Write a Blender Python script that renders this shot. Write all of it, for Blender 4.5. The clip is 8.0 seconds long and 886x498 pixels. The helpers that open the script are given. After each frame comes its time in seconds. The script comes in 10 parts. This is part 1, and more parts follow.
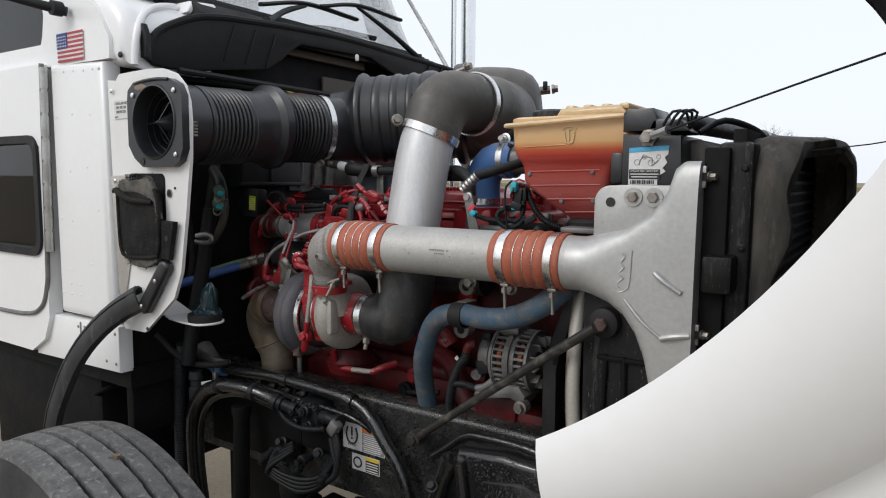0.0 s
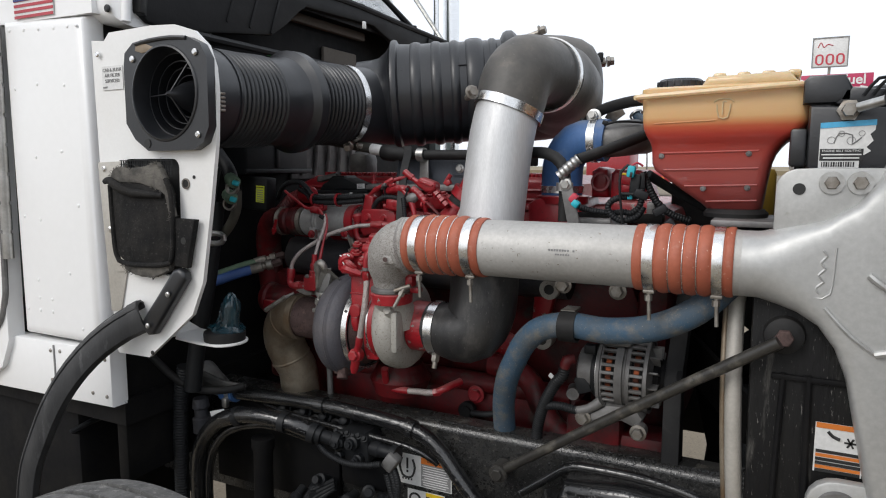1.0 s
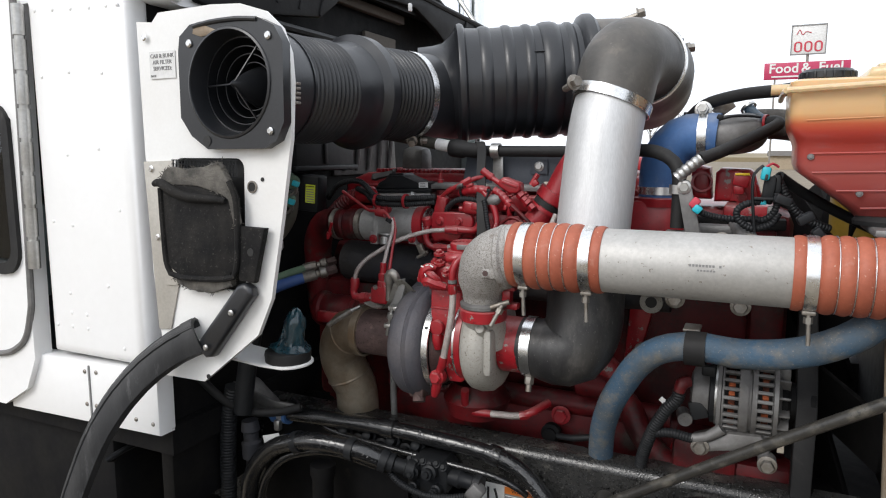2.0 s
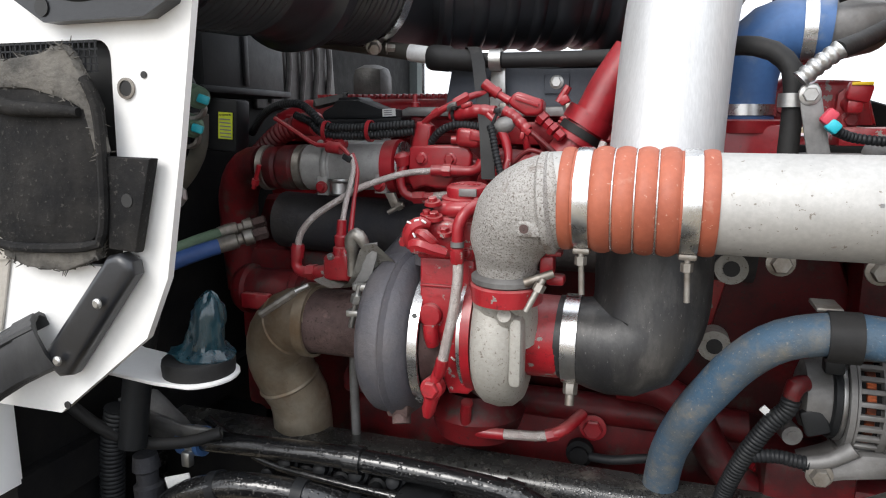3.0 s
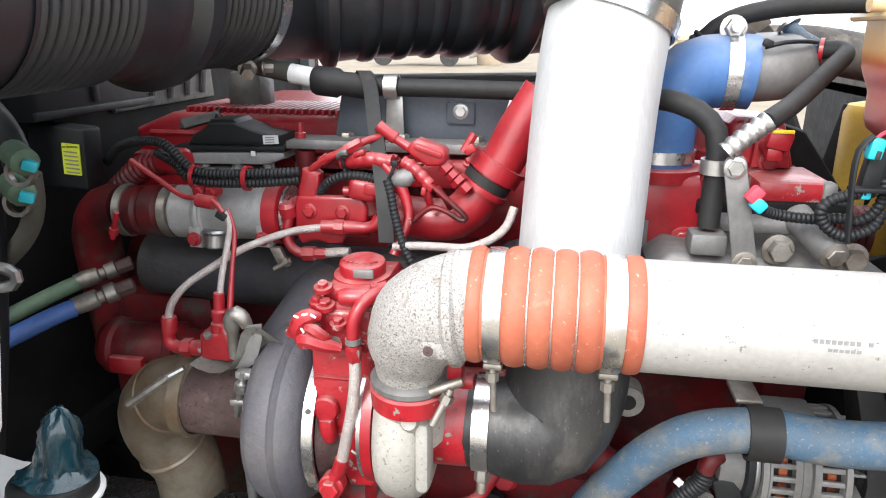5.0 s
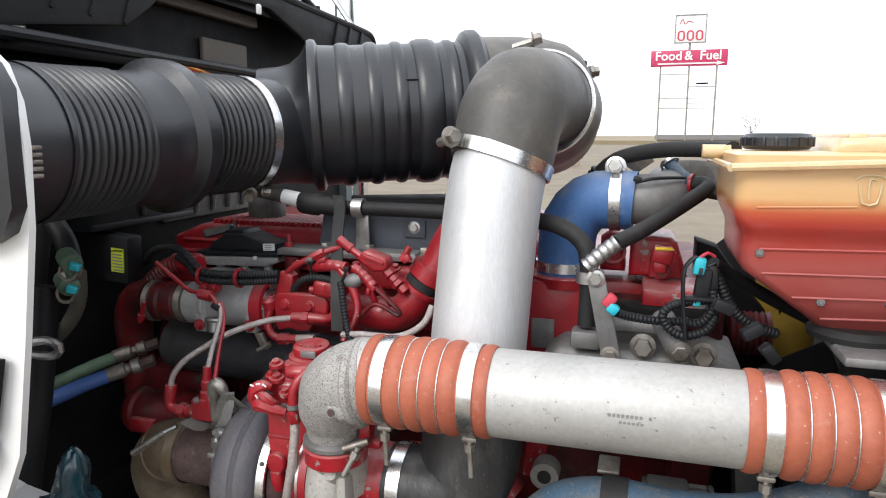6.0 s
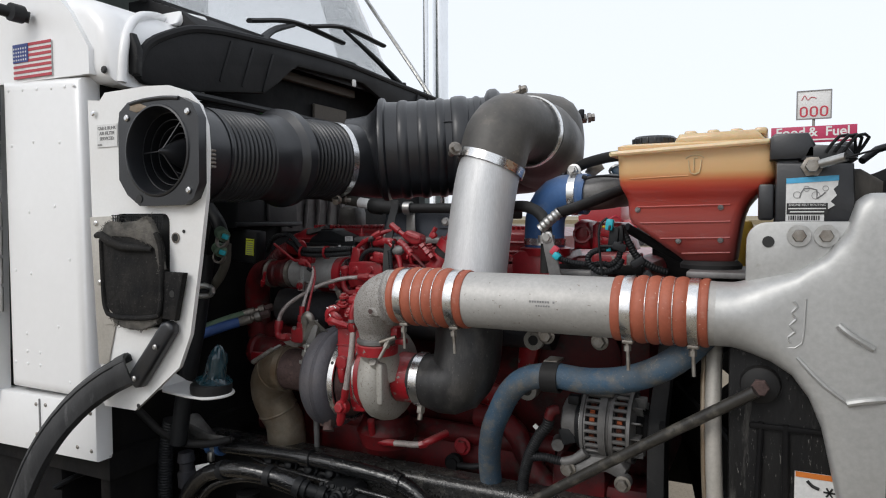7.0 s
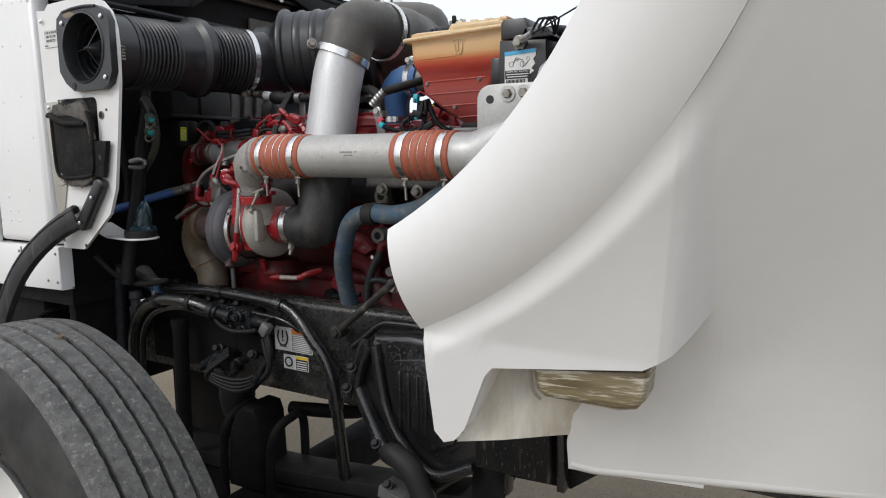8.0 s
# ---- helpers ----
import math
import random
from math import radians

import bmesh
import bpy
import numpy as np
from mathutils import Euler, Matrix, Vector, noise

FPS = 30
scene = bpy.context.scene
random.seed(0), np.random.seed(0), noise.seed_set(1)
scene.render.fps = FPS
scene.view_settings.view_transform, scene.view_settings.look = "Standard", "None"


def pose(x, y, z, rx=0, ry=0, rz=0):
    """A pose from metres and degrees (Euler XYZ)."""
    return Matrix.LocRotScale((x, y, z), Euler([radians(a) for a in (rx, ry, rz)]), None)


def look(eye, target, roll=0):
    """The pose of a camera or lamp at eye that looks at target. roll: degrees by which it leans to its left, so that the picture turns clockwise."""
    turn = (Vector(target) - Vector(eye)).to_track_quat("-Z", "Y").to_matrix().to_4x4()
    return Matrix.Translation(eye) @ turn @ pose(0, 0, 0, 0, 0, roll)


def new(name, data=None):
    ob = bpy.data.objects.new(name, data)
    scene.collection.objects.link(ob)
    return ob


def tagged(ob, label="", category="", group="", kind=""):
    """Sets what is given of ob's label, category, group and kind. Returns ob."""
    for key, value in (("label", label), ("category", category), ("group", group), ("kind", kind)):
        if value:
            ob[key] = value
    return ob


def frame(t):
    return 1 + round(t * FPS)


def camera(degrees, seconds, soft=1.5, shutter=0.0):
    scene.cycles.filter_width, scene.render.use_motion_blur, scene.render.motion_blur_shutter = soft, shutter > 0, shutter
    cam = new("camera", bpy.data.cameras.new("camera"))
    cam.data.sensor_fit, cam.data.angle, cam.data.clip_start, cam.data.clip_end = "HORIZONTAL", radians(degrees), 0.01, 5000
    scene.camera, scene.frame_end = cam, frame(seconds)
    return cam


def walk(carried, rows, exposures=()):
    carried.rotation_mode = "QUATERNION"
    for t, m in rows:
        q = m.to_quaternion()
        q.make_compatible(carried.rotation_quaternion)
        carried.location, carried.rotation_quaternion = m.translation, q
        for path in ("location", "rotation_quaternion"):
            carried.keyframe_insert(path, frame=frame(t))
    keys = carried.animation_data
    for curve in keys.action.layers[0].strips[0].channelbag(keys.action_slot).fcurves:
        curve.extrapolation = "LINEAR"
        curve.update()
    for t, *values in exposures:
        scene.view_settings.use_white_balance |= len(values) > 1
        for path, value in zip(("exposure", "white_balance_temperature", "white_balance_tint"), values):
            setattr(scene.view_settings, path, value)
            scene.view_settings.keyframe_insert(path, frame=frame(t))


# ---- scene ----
cam = camera(66.5, 8.0, soft=1.1)
PATH = [
    (0, (-0.01, -0.001, 1.481), (-1.116, 1.653, 1.274), 0.5),
    (0.2, (-0.113, -0.022, 1.48), (-1.033, 1.743, 1.287), 0.5),
    (0.5, (-0.24, -0.003, 1.481), (-1.133, 1.772, 1.256), 0.3),
    (1, (-0.401, 0.043, 1.476), (-1.288, 1.819, 1.231), 0.1),
    (1.5, (-0.537, 0.044, 1.504), (-1.416, 1.82, 1.242), 0.1),
    (1.7, (-0.577, 0.046, 1.503), (-1.434, 1.833, 1.235), 0.1),
    (2.8, (-0.804, 0.335, 1.439), (-1.496, 2.179, 1.092), 0.2),
    (3, (-0.865, 0.392, 1.416), (-1.464, 2.265, 1.048), 0.2),
    (3.5, (-0.919, 0.446, 1.394), (-1.373, 2.309, 0.826), 0.3),
    (4, (-0.929, 0.456, 1.395), (-1.283, 2.325, 0.778), 0.2),
    (4.5, (-0.913, 0.474, 1.468), (-1.232, 2.345, 0.838), 0.6),
    (5, (-0.888, 0.516, 1.56), (-1.205, 2.394, 0.95), 0.4),
    (5.2, (-0.862, 0.516, 1.577), (-1.177, 2.398, 0.981), 0.4),
    (6.3, (-0.599, 0.272, 1.608), (-1.307, 2.13, 1.389), 0.0),
    (6.5, (-0.545, 0.183, 1.597), (-1.339, 2.012, 1.435), -0.1),
    (7, (-0.376, 0.029, 1.482), (-1.252, 1.824, 1.384), -0.1),
    (7.3, (-0.239, -0.035, 1.412), (-1.124, 1.756, 1.303), -0.0),
    (7.5, (-0.124, -0.086, 1.377), (-1.011, 1.703, 1.26), -0.2),
    (7.7, (-0.004, -0.118, 1.357), (-0.928, 1.65, 1.207), -0.3),
    (7.9, (0.105, -0.125, 1.357), (-0.869, 1.606, 1.126), -0.3),
    (8, (0.165, -0.112, 1.354), (-0.815, 1.608, 1.068), -0.5),
]
# Path of the carried camera: seconds, eye, target, roll.
EXPOSURES = [(0.0, -0.10), (0.5, -0.06), (1.0, 0.07), (1.7, 0.25), (2.8, 0.75), (3.1, 0.92), (3.5, 1.42), (4.2, 1.78), (4.7, 1.80), (5.2, 1.50), (6.3, 0.45), (7.0, -0.08), (7.5, -0.08), (8.0, 0.0)]
walk(cam, [(t, look(eye, target, roll)) for t, eye, target, roll in PATH], EXPOSURES)

# ---------------------------------------------------------------- light
world = bpy.data.worlds.new("overcast_sky")
scene.world = world
world.use_nodes = True
wn, wl = world.node_tree.nodes, world.node_tree.links
sky = wn.new("ShaderNodeTexSky")
sky.sky_type = "NISHITA"
sky.sun_disc = False
sky.sun_elevation, sky.sun_rotation = radians(40), radians(200)
sky.air_density, sky.dust_density, sky.ozone_density = 1.0, 4.0, 1.0
cloud = wn.new("ShaderNodeMix")
cloud.data_type = "RGBA"
cloud.inputs["Factor"].default_value = 0.85
cloud.inputs["B"].default_value = (9.2, 9.65, 10.35, 1)
wl.new(sky.outputs["Color"], cloud.inputs["A"])
wl.new(cloud.outputs["Result"], wn["Background"].inputs["Color"])
wn["Background"].inputs["Strength"].default_value = 0.12

sun = new("sun", bpy.data.lights.new("sun", "SUN"))
sun.data.energy, sun.data.angle, sun.data.color = 1.15, radians(25), (1.0, 0.98, 0.95)
sun.matrix_world = look((-2.4, -6.6, 5.9), (0, 0, 0))


# ---------------------------------------------------------------- materials
def ramp(nodes, lo, hi, a=(0, 0, 0, 1), b=(1, 1, 1, 1)):
    r = nodes.new("ShaderNodeValToRGB")
    r.color_ramp.elements[0].position, r.color_ramp.elements[1].position = lo, hi
    r.color_ramp.elements[0].color, r.color_ramp.elements[1].color = a, b
    return r


def surface(name, col, rough, metal=0.0, col2=None, scale=9.0, lo=0.4, hi=0.65, bump=0.15, fine=180.0, chip=None, rough2=None,
            coat=0.0, drops=False, stretch=None, spec=0.5, sss=None, dust=None, grit=0.12, specks=None):
    """A procedural surface: two tones in blotches, fine relief, optional chips and specks (colour, scale, from, to), dust on upward faces, rain drops."""
    m = bpy.data.materials.new(name)
    m.use_nodes = True
    n, l = m.node_tree.nodes, m.node_tree.links
    b = n["Principled BSDF"]
    tc = n.new("ShaderNodeTexCoord")
    co = tc.outputs["Object"]
    if stretch:
        mp = n.new("ShaderNodeMapping")
        mp.inputs["Scale"].default_value = stretch
        l.new(co, mp.inputs["Vector"])
        co = mp.outputs["Vector"]

    def grain(s, detail=5.0, r=0.6):
        g = n.new("ShaderNodeTexNoise")
        g.inputs["Scale"].default_value, g.inputs["Detail"].default_value, g.inputs["Roughness"].default_value = s, detail, r
        l.new(co, g.inputs["Vector"])
        return g.outputs["Fac"]

    def blend(f, a, bb):
        x = n.new("ShaderNodeMix")
        x.data_type = "RGBA"
        l.new(f, x.inputs["Factor"])
        for k, v in (("A", a), ("B", bb)):
            if isinstance(v, tuple):
                x.inputs[k].default_value = (*v, 1) if len(v) == 3 else v
            else:
                l.new(v, x.inputs[k])
        return x.outputs["Result"]

    col2 = col2 or tuple(c * 0.72 for c in col)
    big = ramp(n, lo, hi)
    l.new(grain(scale), big.inputs["Fac"])
    colour = blend(big.outputs["Color"], col, col2)
    small = ramp(n, 0.35, 0.7)
    l.new(grain(fine, 3.0), small.inputs["Fac"])
    tone = n.new("ShaderNodeMix")
    tone.data_type, tone.blend_type = "RGBA", "MULTIPLY"
    tone.inputs["Factor"].default_value = grit
    l.new(colour, tone.inputs["A"])
    l.new(small.outputs["Color"], tone.inputs["B"])
    colour = tone.outputs["Result"]
    rr = ramp(n, 0.3, 0.75, (rough,) * 3 + (1,), ((rough2 if rough2 is not None else min(1, rough + 0.15)),) * 3 + (1,))
    l.new(grain(scale * 3.1), rr.inputs["Fac"])
    ro = rr.outputs["Color"]
    me = None
    if chip:
        cc, cs, c0, c1 = chip[:4]
        ch = ramp(n, c0, c1)
        l.new(grain(cs, 6.0, 0.65), ch.inputs["Fac"])
        colour = blend(ch.outputs["Color"], colour, cc)
        if len(chip) > 4:
            me = ch.outputs["Color"]
    if specks:
        sk = ramp(n, specks[2], specks[3])
        l.new(grain(specks[1], 3.0, 0.7), sk.inputs["Fac"])
        colour = blend(sk.outputs["Color"], colour, specks[0])
    if dust:
        geo = n.new("ShaderNodeNewGeometry")
        sep = n.new("ShaderNodeSeparateXYZ")
        l.new(geo.outputs["Normal"], sep.inputs["Vector"])
        up = ramp(n, 0.35, 1.0, (0, 0, 0, 1), (dust[1],) * 3 + (1,))
        l.new(sep.outputs["Z"], up.inputs["Fac"])
        mul = n.new("ShaderNodeMath")
        mul.operation = "MULTIPLY"
        patch = ramp(n, 0.3, 0.65)
        l.new(grain(scale * 2.3), patch.inputs["Fac"])
        l.new(up.outputs["Color"], mul.inputs[0])
        l.new(patch.outputs["Color"], mul.inputs[1])
        colour = blend(mul.outputs[0], colour, dust[0])
    l.new(colour, b.inputs["Base Color"])
    l.new(ro, b.inputs["Roughness"])
    if me is not None:
        l.new(me, b.inputs["Metallic"])
    else:
        b.inputs["Metallic"].default_value = metal
    b.inputs["Specular IOR Level"].default_value = spec
    b.inputs["Coat Weight"].default_value = coat
    b.inputs["Coat Roughness"].default_value = 0.15
    if sss:
        b.inputs["Subsurface Weight"].default_value = sss
        b.inputs["Subsurface Radius"].default_value = (0.03, 0.012, 0.006)
        b.inputs["Subsurface Scale"].default_value = 0.6
    bp = n.new("ShaderNodeBump")
    bp.inputs["Strength"].default_value, bp.inputs["Distance"].default_value = bump, 0.002
    l.new(grain(fine * 0.7, 4.0), bp.inputs["Height"])
    last = bp
    if drops:
        v = n.new("ShaderNodeTexVoronoi")
        v.inputs["Scale"].default_value = 230
        l.new(tc.outputs["Object"], v.inputs["Vector"])
        dr = ramp(n, 0.12, 0.36, (1, 1, 1, 1), (0, 0, 0, 1))
        l.new(v.outputs["Distance"], dr.inputs["Fac"])
        b2 = n.new("ShaderNodeBump")
        b2.inputs["Strength"].default_value, b2.inputs["Distance"].default_value = 0.35, 0.003
        l.new(dr.outputs["Color"], b2.inputs["Height"])
        l.new(bp.outputs["Normal"], b2.inputs["Normal"])
        last = b2
        b.inputs["Coat Weight"].default_value = 1.0
        b.inputs["Coat Roughness"].default_value = 0.16
        l.new(b2.outputs["Normal"], b.inputs["Coat Normal"])
    l.new(last.outputs["Normal"], b.inputs["Normal"])
    return m


def plain(name, col, rough=0.5, metal=0.0, emit=0.0):
    return surface(name, col, rough, metal, tuple(c * 0.88 for c in col), bump=0.05)


WHITE = surface("white_truck_paint", (0.86, 0.86, 0.86), 0.3, col2=(0.84, 0.84, 0.835), scale=3.0, bump=0.02, fine=60, coat=0.3, grit=0.02, chip=((0.62, 0.60, 0.56), 26, 0.74, 0.84))
FENDER = surface("white_fibreglass_paint", (0.78, 0.775, 0.765), 0.38, col2=(0.765, 0.758, 0.745), scale=2.2, bump=0.02, fine=40, grit=0.02, chip=((0.60, 0.56, 0.48), 34, 0.77, 0.86))
PLATE = surface("white_plate_paint", (0.80, 0.80, 0.79), 0.35, col2=(0.76, 0.75, 0.73), scale=7, bump=0.03, grit=0.03, chip=((0.42, 0.37, 0.30), 30, 0.77, 0.82))
DARK = surface("black_engine_bay_steel", (0.008, 0.008, 0.009), 0.6, col2=(0.013, 0.0125, 0.012), scale=12, bump=0.3, fine=90, spec=0.12, chip=((0.04, 0.035, 0.028), 14, 0.68, 0.8))
WET = surface("wet_black_frame_paint", (0.009, 0.0095, 0.0105), 0.16, col2=(0.014, 0.014, 0.0145), scale=10, bump=0.2, fine=160, spec=0.3, chip=((0.045, 0.042, 0.036), 30, 0.63, 0.75), drops=True)
LOOM = surface("black_wiring_loom", (0.013, 0.014, 0.016), 0.42, spec=0.25, col2=(0.018, 0.019, 0.020), scale=20, bump=0.1, fine=200)
PLASTIC = surface("black_moulded_plastic", (0.013, 0.0142, 0.0172), 0.29, col2=(0.021, 0.0222, 0.0258), scale=6, bump=0.12, fine=240, spec=0.65, chip=((0.055, 0.053, 0.052), 26, 0.70, 0.80), dust=((0.07, 0.068, 0.066), 0.22))
APRON = surface("dull_black_apron_plastic", (0.012, 0.012, 0.013), 0.55, col2=(0.018, 0.018, 0.019), scale=5, bump=0.2, fine=200, spec=0.2, chip=((0.03, 0.03, 0.03), 20, 0.66, 0.8))
RUBBER = surface("black_rubber", (0.013, 0.013, 0.0138), 0.55, spec=0.3, col2=(0.022, 0.0215, 0.021), scale=9, bump=0.2, fine=160, chip=((0.05, 0.048, 0.046), 22, 0.62, 0.78), dust=((0.06, 0.057, 0.054), 0.3))
ELBOWRUB = surface("worn_grey_black_rubber", (0.062, 0.059, 0.055), 0.42, spec=0.5, col2=(0.098, 0.090, 0.080), scale=9, bump=0.2, fine=140, chip=((0.15, 0.13, 0.11), 20, 0.60, 0.75), dust=((0.20, 0.175, 0.15), 0.55), specks=((0.16, 0.15, 0.14), 180, 0.68, 0.74))
RED = surface("red_engine_paint", (0.33, 0.010, 0.018), 0.34, col2=(0.24, 0.008, 0.013), scale=22, bump=0.25, fine=130, coat=0.25, chip=((0.30, 0.29, 0.27), 34, 0.70, 0.71), specks=((0.16, 0.012, 0.014), 120, 0.60, 0.75), dust=((0.46, 0.27, 0.25), 0.42))
# grimy red, darkened further so the colour also carries the bay's shade
REDOLDSHADE = surface("grimy_shaded_red_engine_paint", (0.135, 0.0065, 0.009), 0.42, spec=0.35, col2=(0.038, 0.007, 0.008), scale=13, bump=0.35, fine=110, chip=((0.055, 0.040, 0.035), 17, 0.56, 0.66), specks=((0.04, 0.018, 0.018), 160, 0.58, 0.72))
REDCHIP = surface("flaking_red_paint", (0.36, 0.012, 0.020), 0.33, col2=(0.27, 0.010, 0.015), scale=18, bump=0.4, fine=130, coat=0.2, chip=((0.24, 0.225, 0.205), 58, 0.60, 0.615), specks=((0.15, 0.012, 0.014), 140, 0.58, 0.72), dust=((0.46, 0.29, 0.27), 0.42))
IRON = surface("heat_stained_cast_iron", (0.085, 0.085, 0.10), 0.58, 0.3, (0.12, 0.112, 0.118), 13, bump=0.6, fine=220, chip=((0.19, 0.125, 0.10), 8, 0.62, 0.74), specks=((0.20, 0.18, 0.17), 260, 0.68, 0.74))
RUSTY = surface("brown_rusted_iron", (0.075, 0.046, 0.042), 0.7, 0.15, (0.14, 0.09, 0.082), 22, bump=0.7, fine=260, chip=((0.20, 0.13, 0.11), 30, 0.60, 0.72), specks=((0.04, 0.025, 0.023), 220, 0.58, 0.68))
DARKIRON = surface("dark_manifold_iron", (0.040, 0.041, 0.048), 0.6, 0.2, (0.062, 0.056, 0.054), 13, bump=0.6, fine=220, specks=((0.11, 0.095, 0.085), 240, 0.66, 0.74))
TANPIPE = surface("heat_tinted_steel_pipe", (0.31, 0.262, 0.20), 0.38, 0.4, (0.19, 0.128, 0.075), 9, lo=0.42, hi=0.6, bump=0.25, fine=150, chip=((0.20, 0.12, 0.065), 14, 0.56, 0.72), specks=((0.18, 0.135, 0.10), 190, 0.62, 0.74))
CAST = surface("speckled_cast_aluminium", (0.37, 0.355, 0.335), 0.62, 0.25, (0.45, 0.435, 0.41), 14, bump=0.9, fine=420, chip=((0.16, 0.12, 0.095), 40, 0.58, 0.70), specks=((0.14, 0.115, 0.10), 560, 0.52, 0.64))
COMPR = surface("pale_cast_aluminium", (0.40, 0.385, 0.35), 0.5, 0.2, (0.34, 0.325, 0.29), 10, bump=0.4, fine=220, chip=((0.20, 0.165, 0.125), 26, 0.62, 0.76), specks=((0.20, 0.175, 0.15), 260, 0.60, 0.67))
GREYCAST = surface("dirty_grey_castings", (0.22, 0.216, 0.212), 0.5, 0.4, (0.13, 0.126, 0.122), 15, bump=0.3, fine=160, chip=((0.12, 0.10, 0.08), 26, 0.62, 0.75))
PIPE = surface("matt_aluminium_pipe", (0.50, 0.49, 0.47), 0.5, 0.4, (0.42, 0.41, 0.39), 8, bump=0.1, fine=190, chip=((0.24, 0.20, 0.16), 48, 0.66, 0.74), specks=((0.22, 0.20, 0.17), 150, 0.665, 0.70))
SILVER = surface("brushed_aluminium_tube", (0.66, 0.665, 0.67), 0.46, 0.45, (0.58, 0.585, 0.59), 5, bump=0.06, fine=70, stretch=(9, 9, 1.0))
TANKMET = surface("silver_painted_end_tank", (0.52, 0.522, 0.512), 0.38, 0.45, (0.45, 0.45, 0.44), 4, bump=0.08, fine=120, chip=((0.30, 0.28, 0.24), 18, 0.70, 0.82))
STEEL = surface("zinc_plated_steel", (0.55, 0.55, 0.54), 0.3, 0.9, (0.40, 0.39, 0.37), 22, bump=0.15, fine=200)
BRIGHT = surface("bright_stainless_clamp", (0.80, 0.80, 0.80), 0.2, 0.95, (0.70, 0.70, 0.69), 14, bump=0.05, fine=180)
BOLT = surface("dull_bolt_steel", (0.36, 0.34, 0.31), 0.42, 0.8, (0.22, 0.19, 0.16), 40, bump=0.2, fine=200)
ORANGE = surface("orange_silicone_boot", (0.42, 0.118, 0.064), 0.5, 0, (0.34, 0.088, 0.048), 12, bump=0.25, fine=170, chip=((0.44, 0.22, 0.155), 30, 0.64, 0.78), specks=((0.55, 0.36, 0.28), 210, 0.66, 0.72))
BLUEBOOT = surface("blue_silicone_boot", (0.055, 0.145, 0.35), 0.5, 0, (0.05, 0.115, 0.27), 10, bump=0.15, fine=160, chip=((0.16, 0.21, 0.30), 22, 0.52, 0.72), dust=((0.28, 0.29, 0.30), 0.6))
BLUEHOSE = surface("dusty_blue_hose", (0.045, 0.100, 0.165), 0.6, 0, (0.080, 0.102, 0.122), 22, bump=0.5, fine=420, chip=((0.17, 0.155, 0.128), 32, 0.50, 0.74), specks=((0.25, 0.23, 0.205), 300, 0.62, 0.72))
BRAID = surface("braided_steel_hose", (0.62, 0.58, 0.55), 0.36, 0.6, (0.50, 0.42, 0.40), 60, bump=1.0, fine=900, specks=((0.42, 0.36, 0.34), 1400, 0.50, 0.60))
FELTRUB = surface("dusty_brown_grey_rubber", (0.085, 0.078, 0.070), 0.7, 0, (0.040, 0.037, 0.034), 14, bump=0.4, fine=120, spec=0.3, stretch=(2, 2, 0.5), chip=((0.17, 0.155, 0.135), 22, 0.56, 0.78))
STAINED = surface("stained_fibreglass_paint", (0.66, 0.63, 0.56), 0.5, 0, (0.50, 0.44, 0.34), 14, bump=0.05, fine=60, stretch=(2, 1, 0.5), chip=((0.40, 0.32, 0.22), 30, 0.62, 0.8))
SCUFFED = surface("scuffed_black_shroud", (0.006, 0.006, 0.0065), 0.42, 0, (0.012, 0.0118, 0.0115), 9, bump=0.5, fine=150, spec=0.25, stretch=(3, 3, 0.6), chip=((0.075, 0.072, 0.066), 16, 0.58, 0.74), specks=((0.16, 0.155, 0.145), 130, 0.64, 0.72))
LOWRUB = surface("black_elbow_rubber", (0.018, 0.018, 0.0195), 0.36, 0, (0.042, 0.041, 0.040), 16, bump=0.25, fine=150, spec=0.5, chip=((0.085, 0.08, 0.075), 20, 0.54, 0.76), specks=((0.12, 0.115, 0.11), 190, 0.64, 0.72), stretch=(1.6, 1.6, 0.7))
DUSTROD = surface("dusty_wet_rod_paint", (0.042, 0.039, 0.034), 0.32, 0, (0.030, 0.028, 0.026), 16, bump=0.3, fine=150, chip=((0.13, 0.12, 0.10), 30, 0.54, 0.72), specks=((0.02, 0.02, 0.02), 160, 0.60, 0.68))
LINING = surface("grey_green_cab_lining", (0.17, 0.20, 0.195), 0.8, 0, (0.13, 0.155, 0.15), 6, bump=0.2, fine=120)
FOIL = surface("crumpled_grey_insulation", (0.13, 0.128, 0.125), 0.45, 0.4, (0.07, 0.068, 0.066), 30, bump=1.0, fine=60, chip=((0.12, 0.115, 0.11), 20, 0.6, 0.75))
TYRE = surface("dusty_tyre_rubber", (0.14, 0.138, 0.134), 0.85, 0, (0.085, 0.084, 0.083), 40, bump=0.9, fine=150, chip=((0.22, 0.215, 0.205), 90, 0.56, 0.66), specks=((0.05, 0.05, 0.05), 120, 0.60, 0.70))
WALL = surface("dark_tyre_sidewall", (0.018, 0.018, 0.0185), 0.7, 0, (0.045, 0.044, 0.042), 12, bump=0.3, fine=120)
AMBER = surface("amber_tank_plastic", (0.66, 0.50, 0.29), 0.28, 0, (0.60, 0.43, 0.225), 8, bump=0.1, fine=120, sss=0.3, coat=0.3, chip=((0.60, 0.36, 0.15), 12, 0.60, 0.8))
COOLANT = surface("tank_plastic_over_coolant", (0.37, 0.083, 0.074), 0.3, 0, (0.31, 0.060, 0.054), 9, bump=0.1, fine=110, sss=0.2, coat=0.3, chip=((0.44, 0.15, 0.12), 24, 0.62, 0.75), stretch=(0.5, 0.5, 2.0))
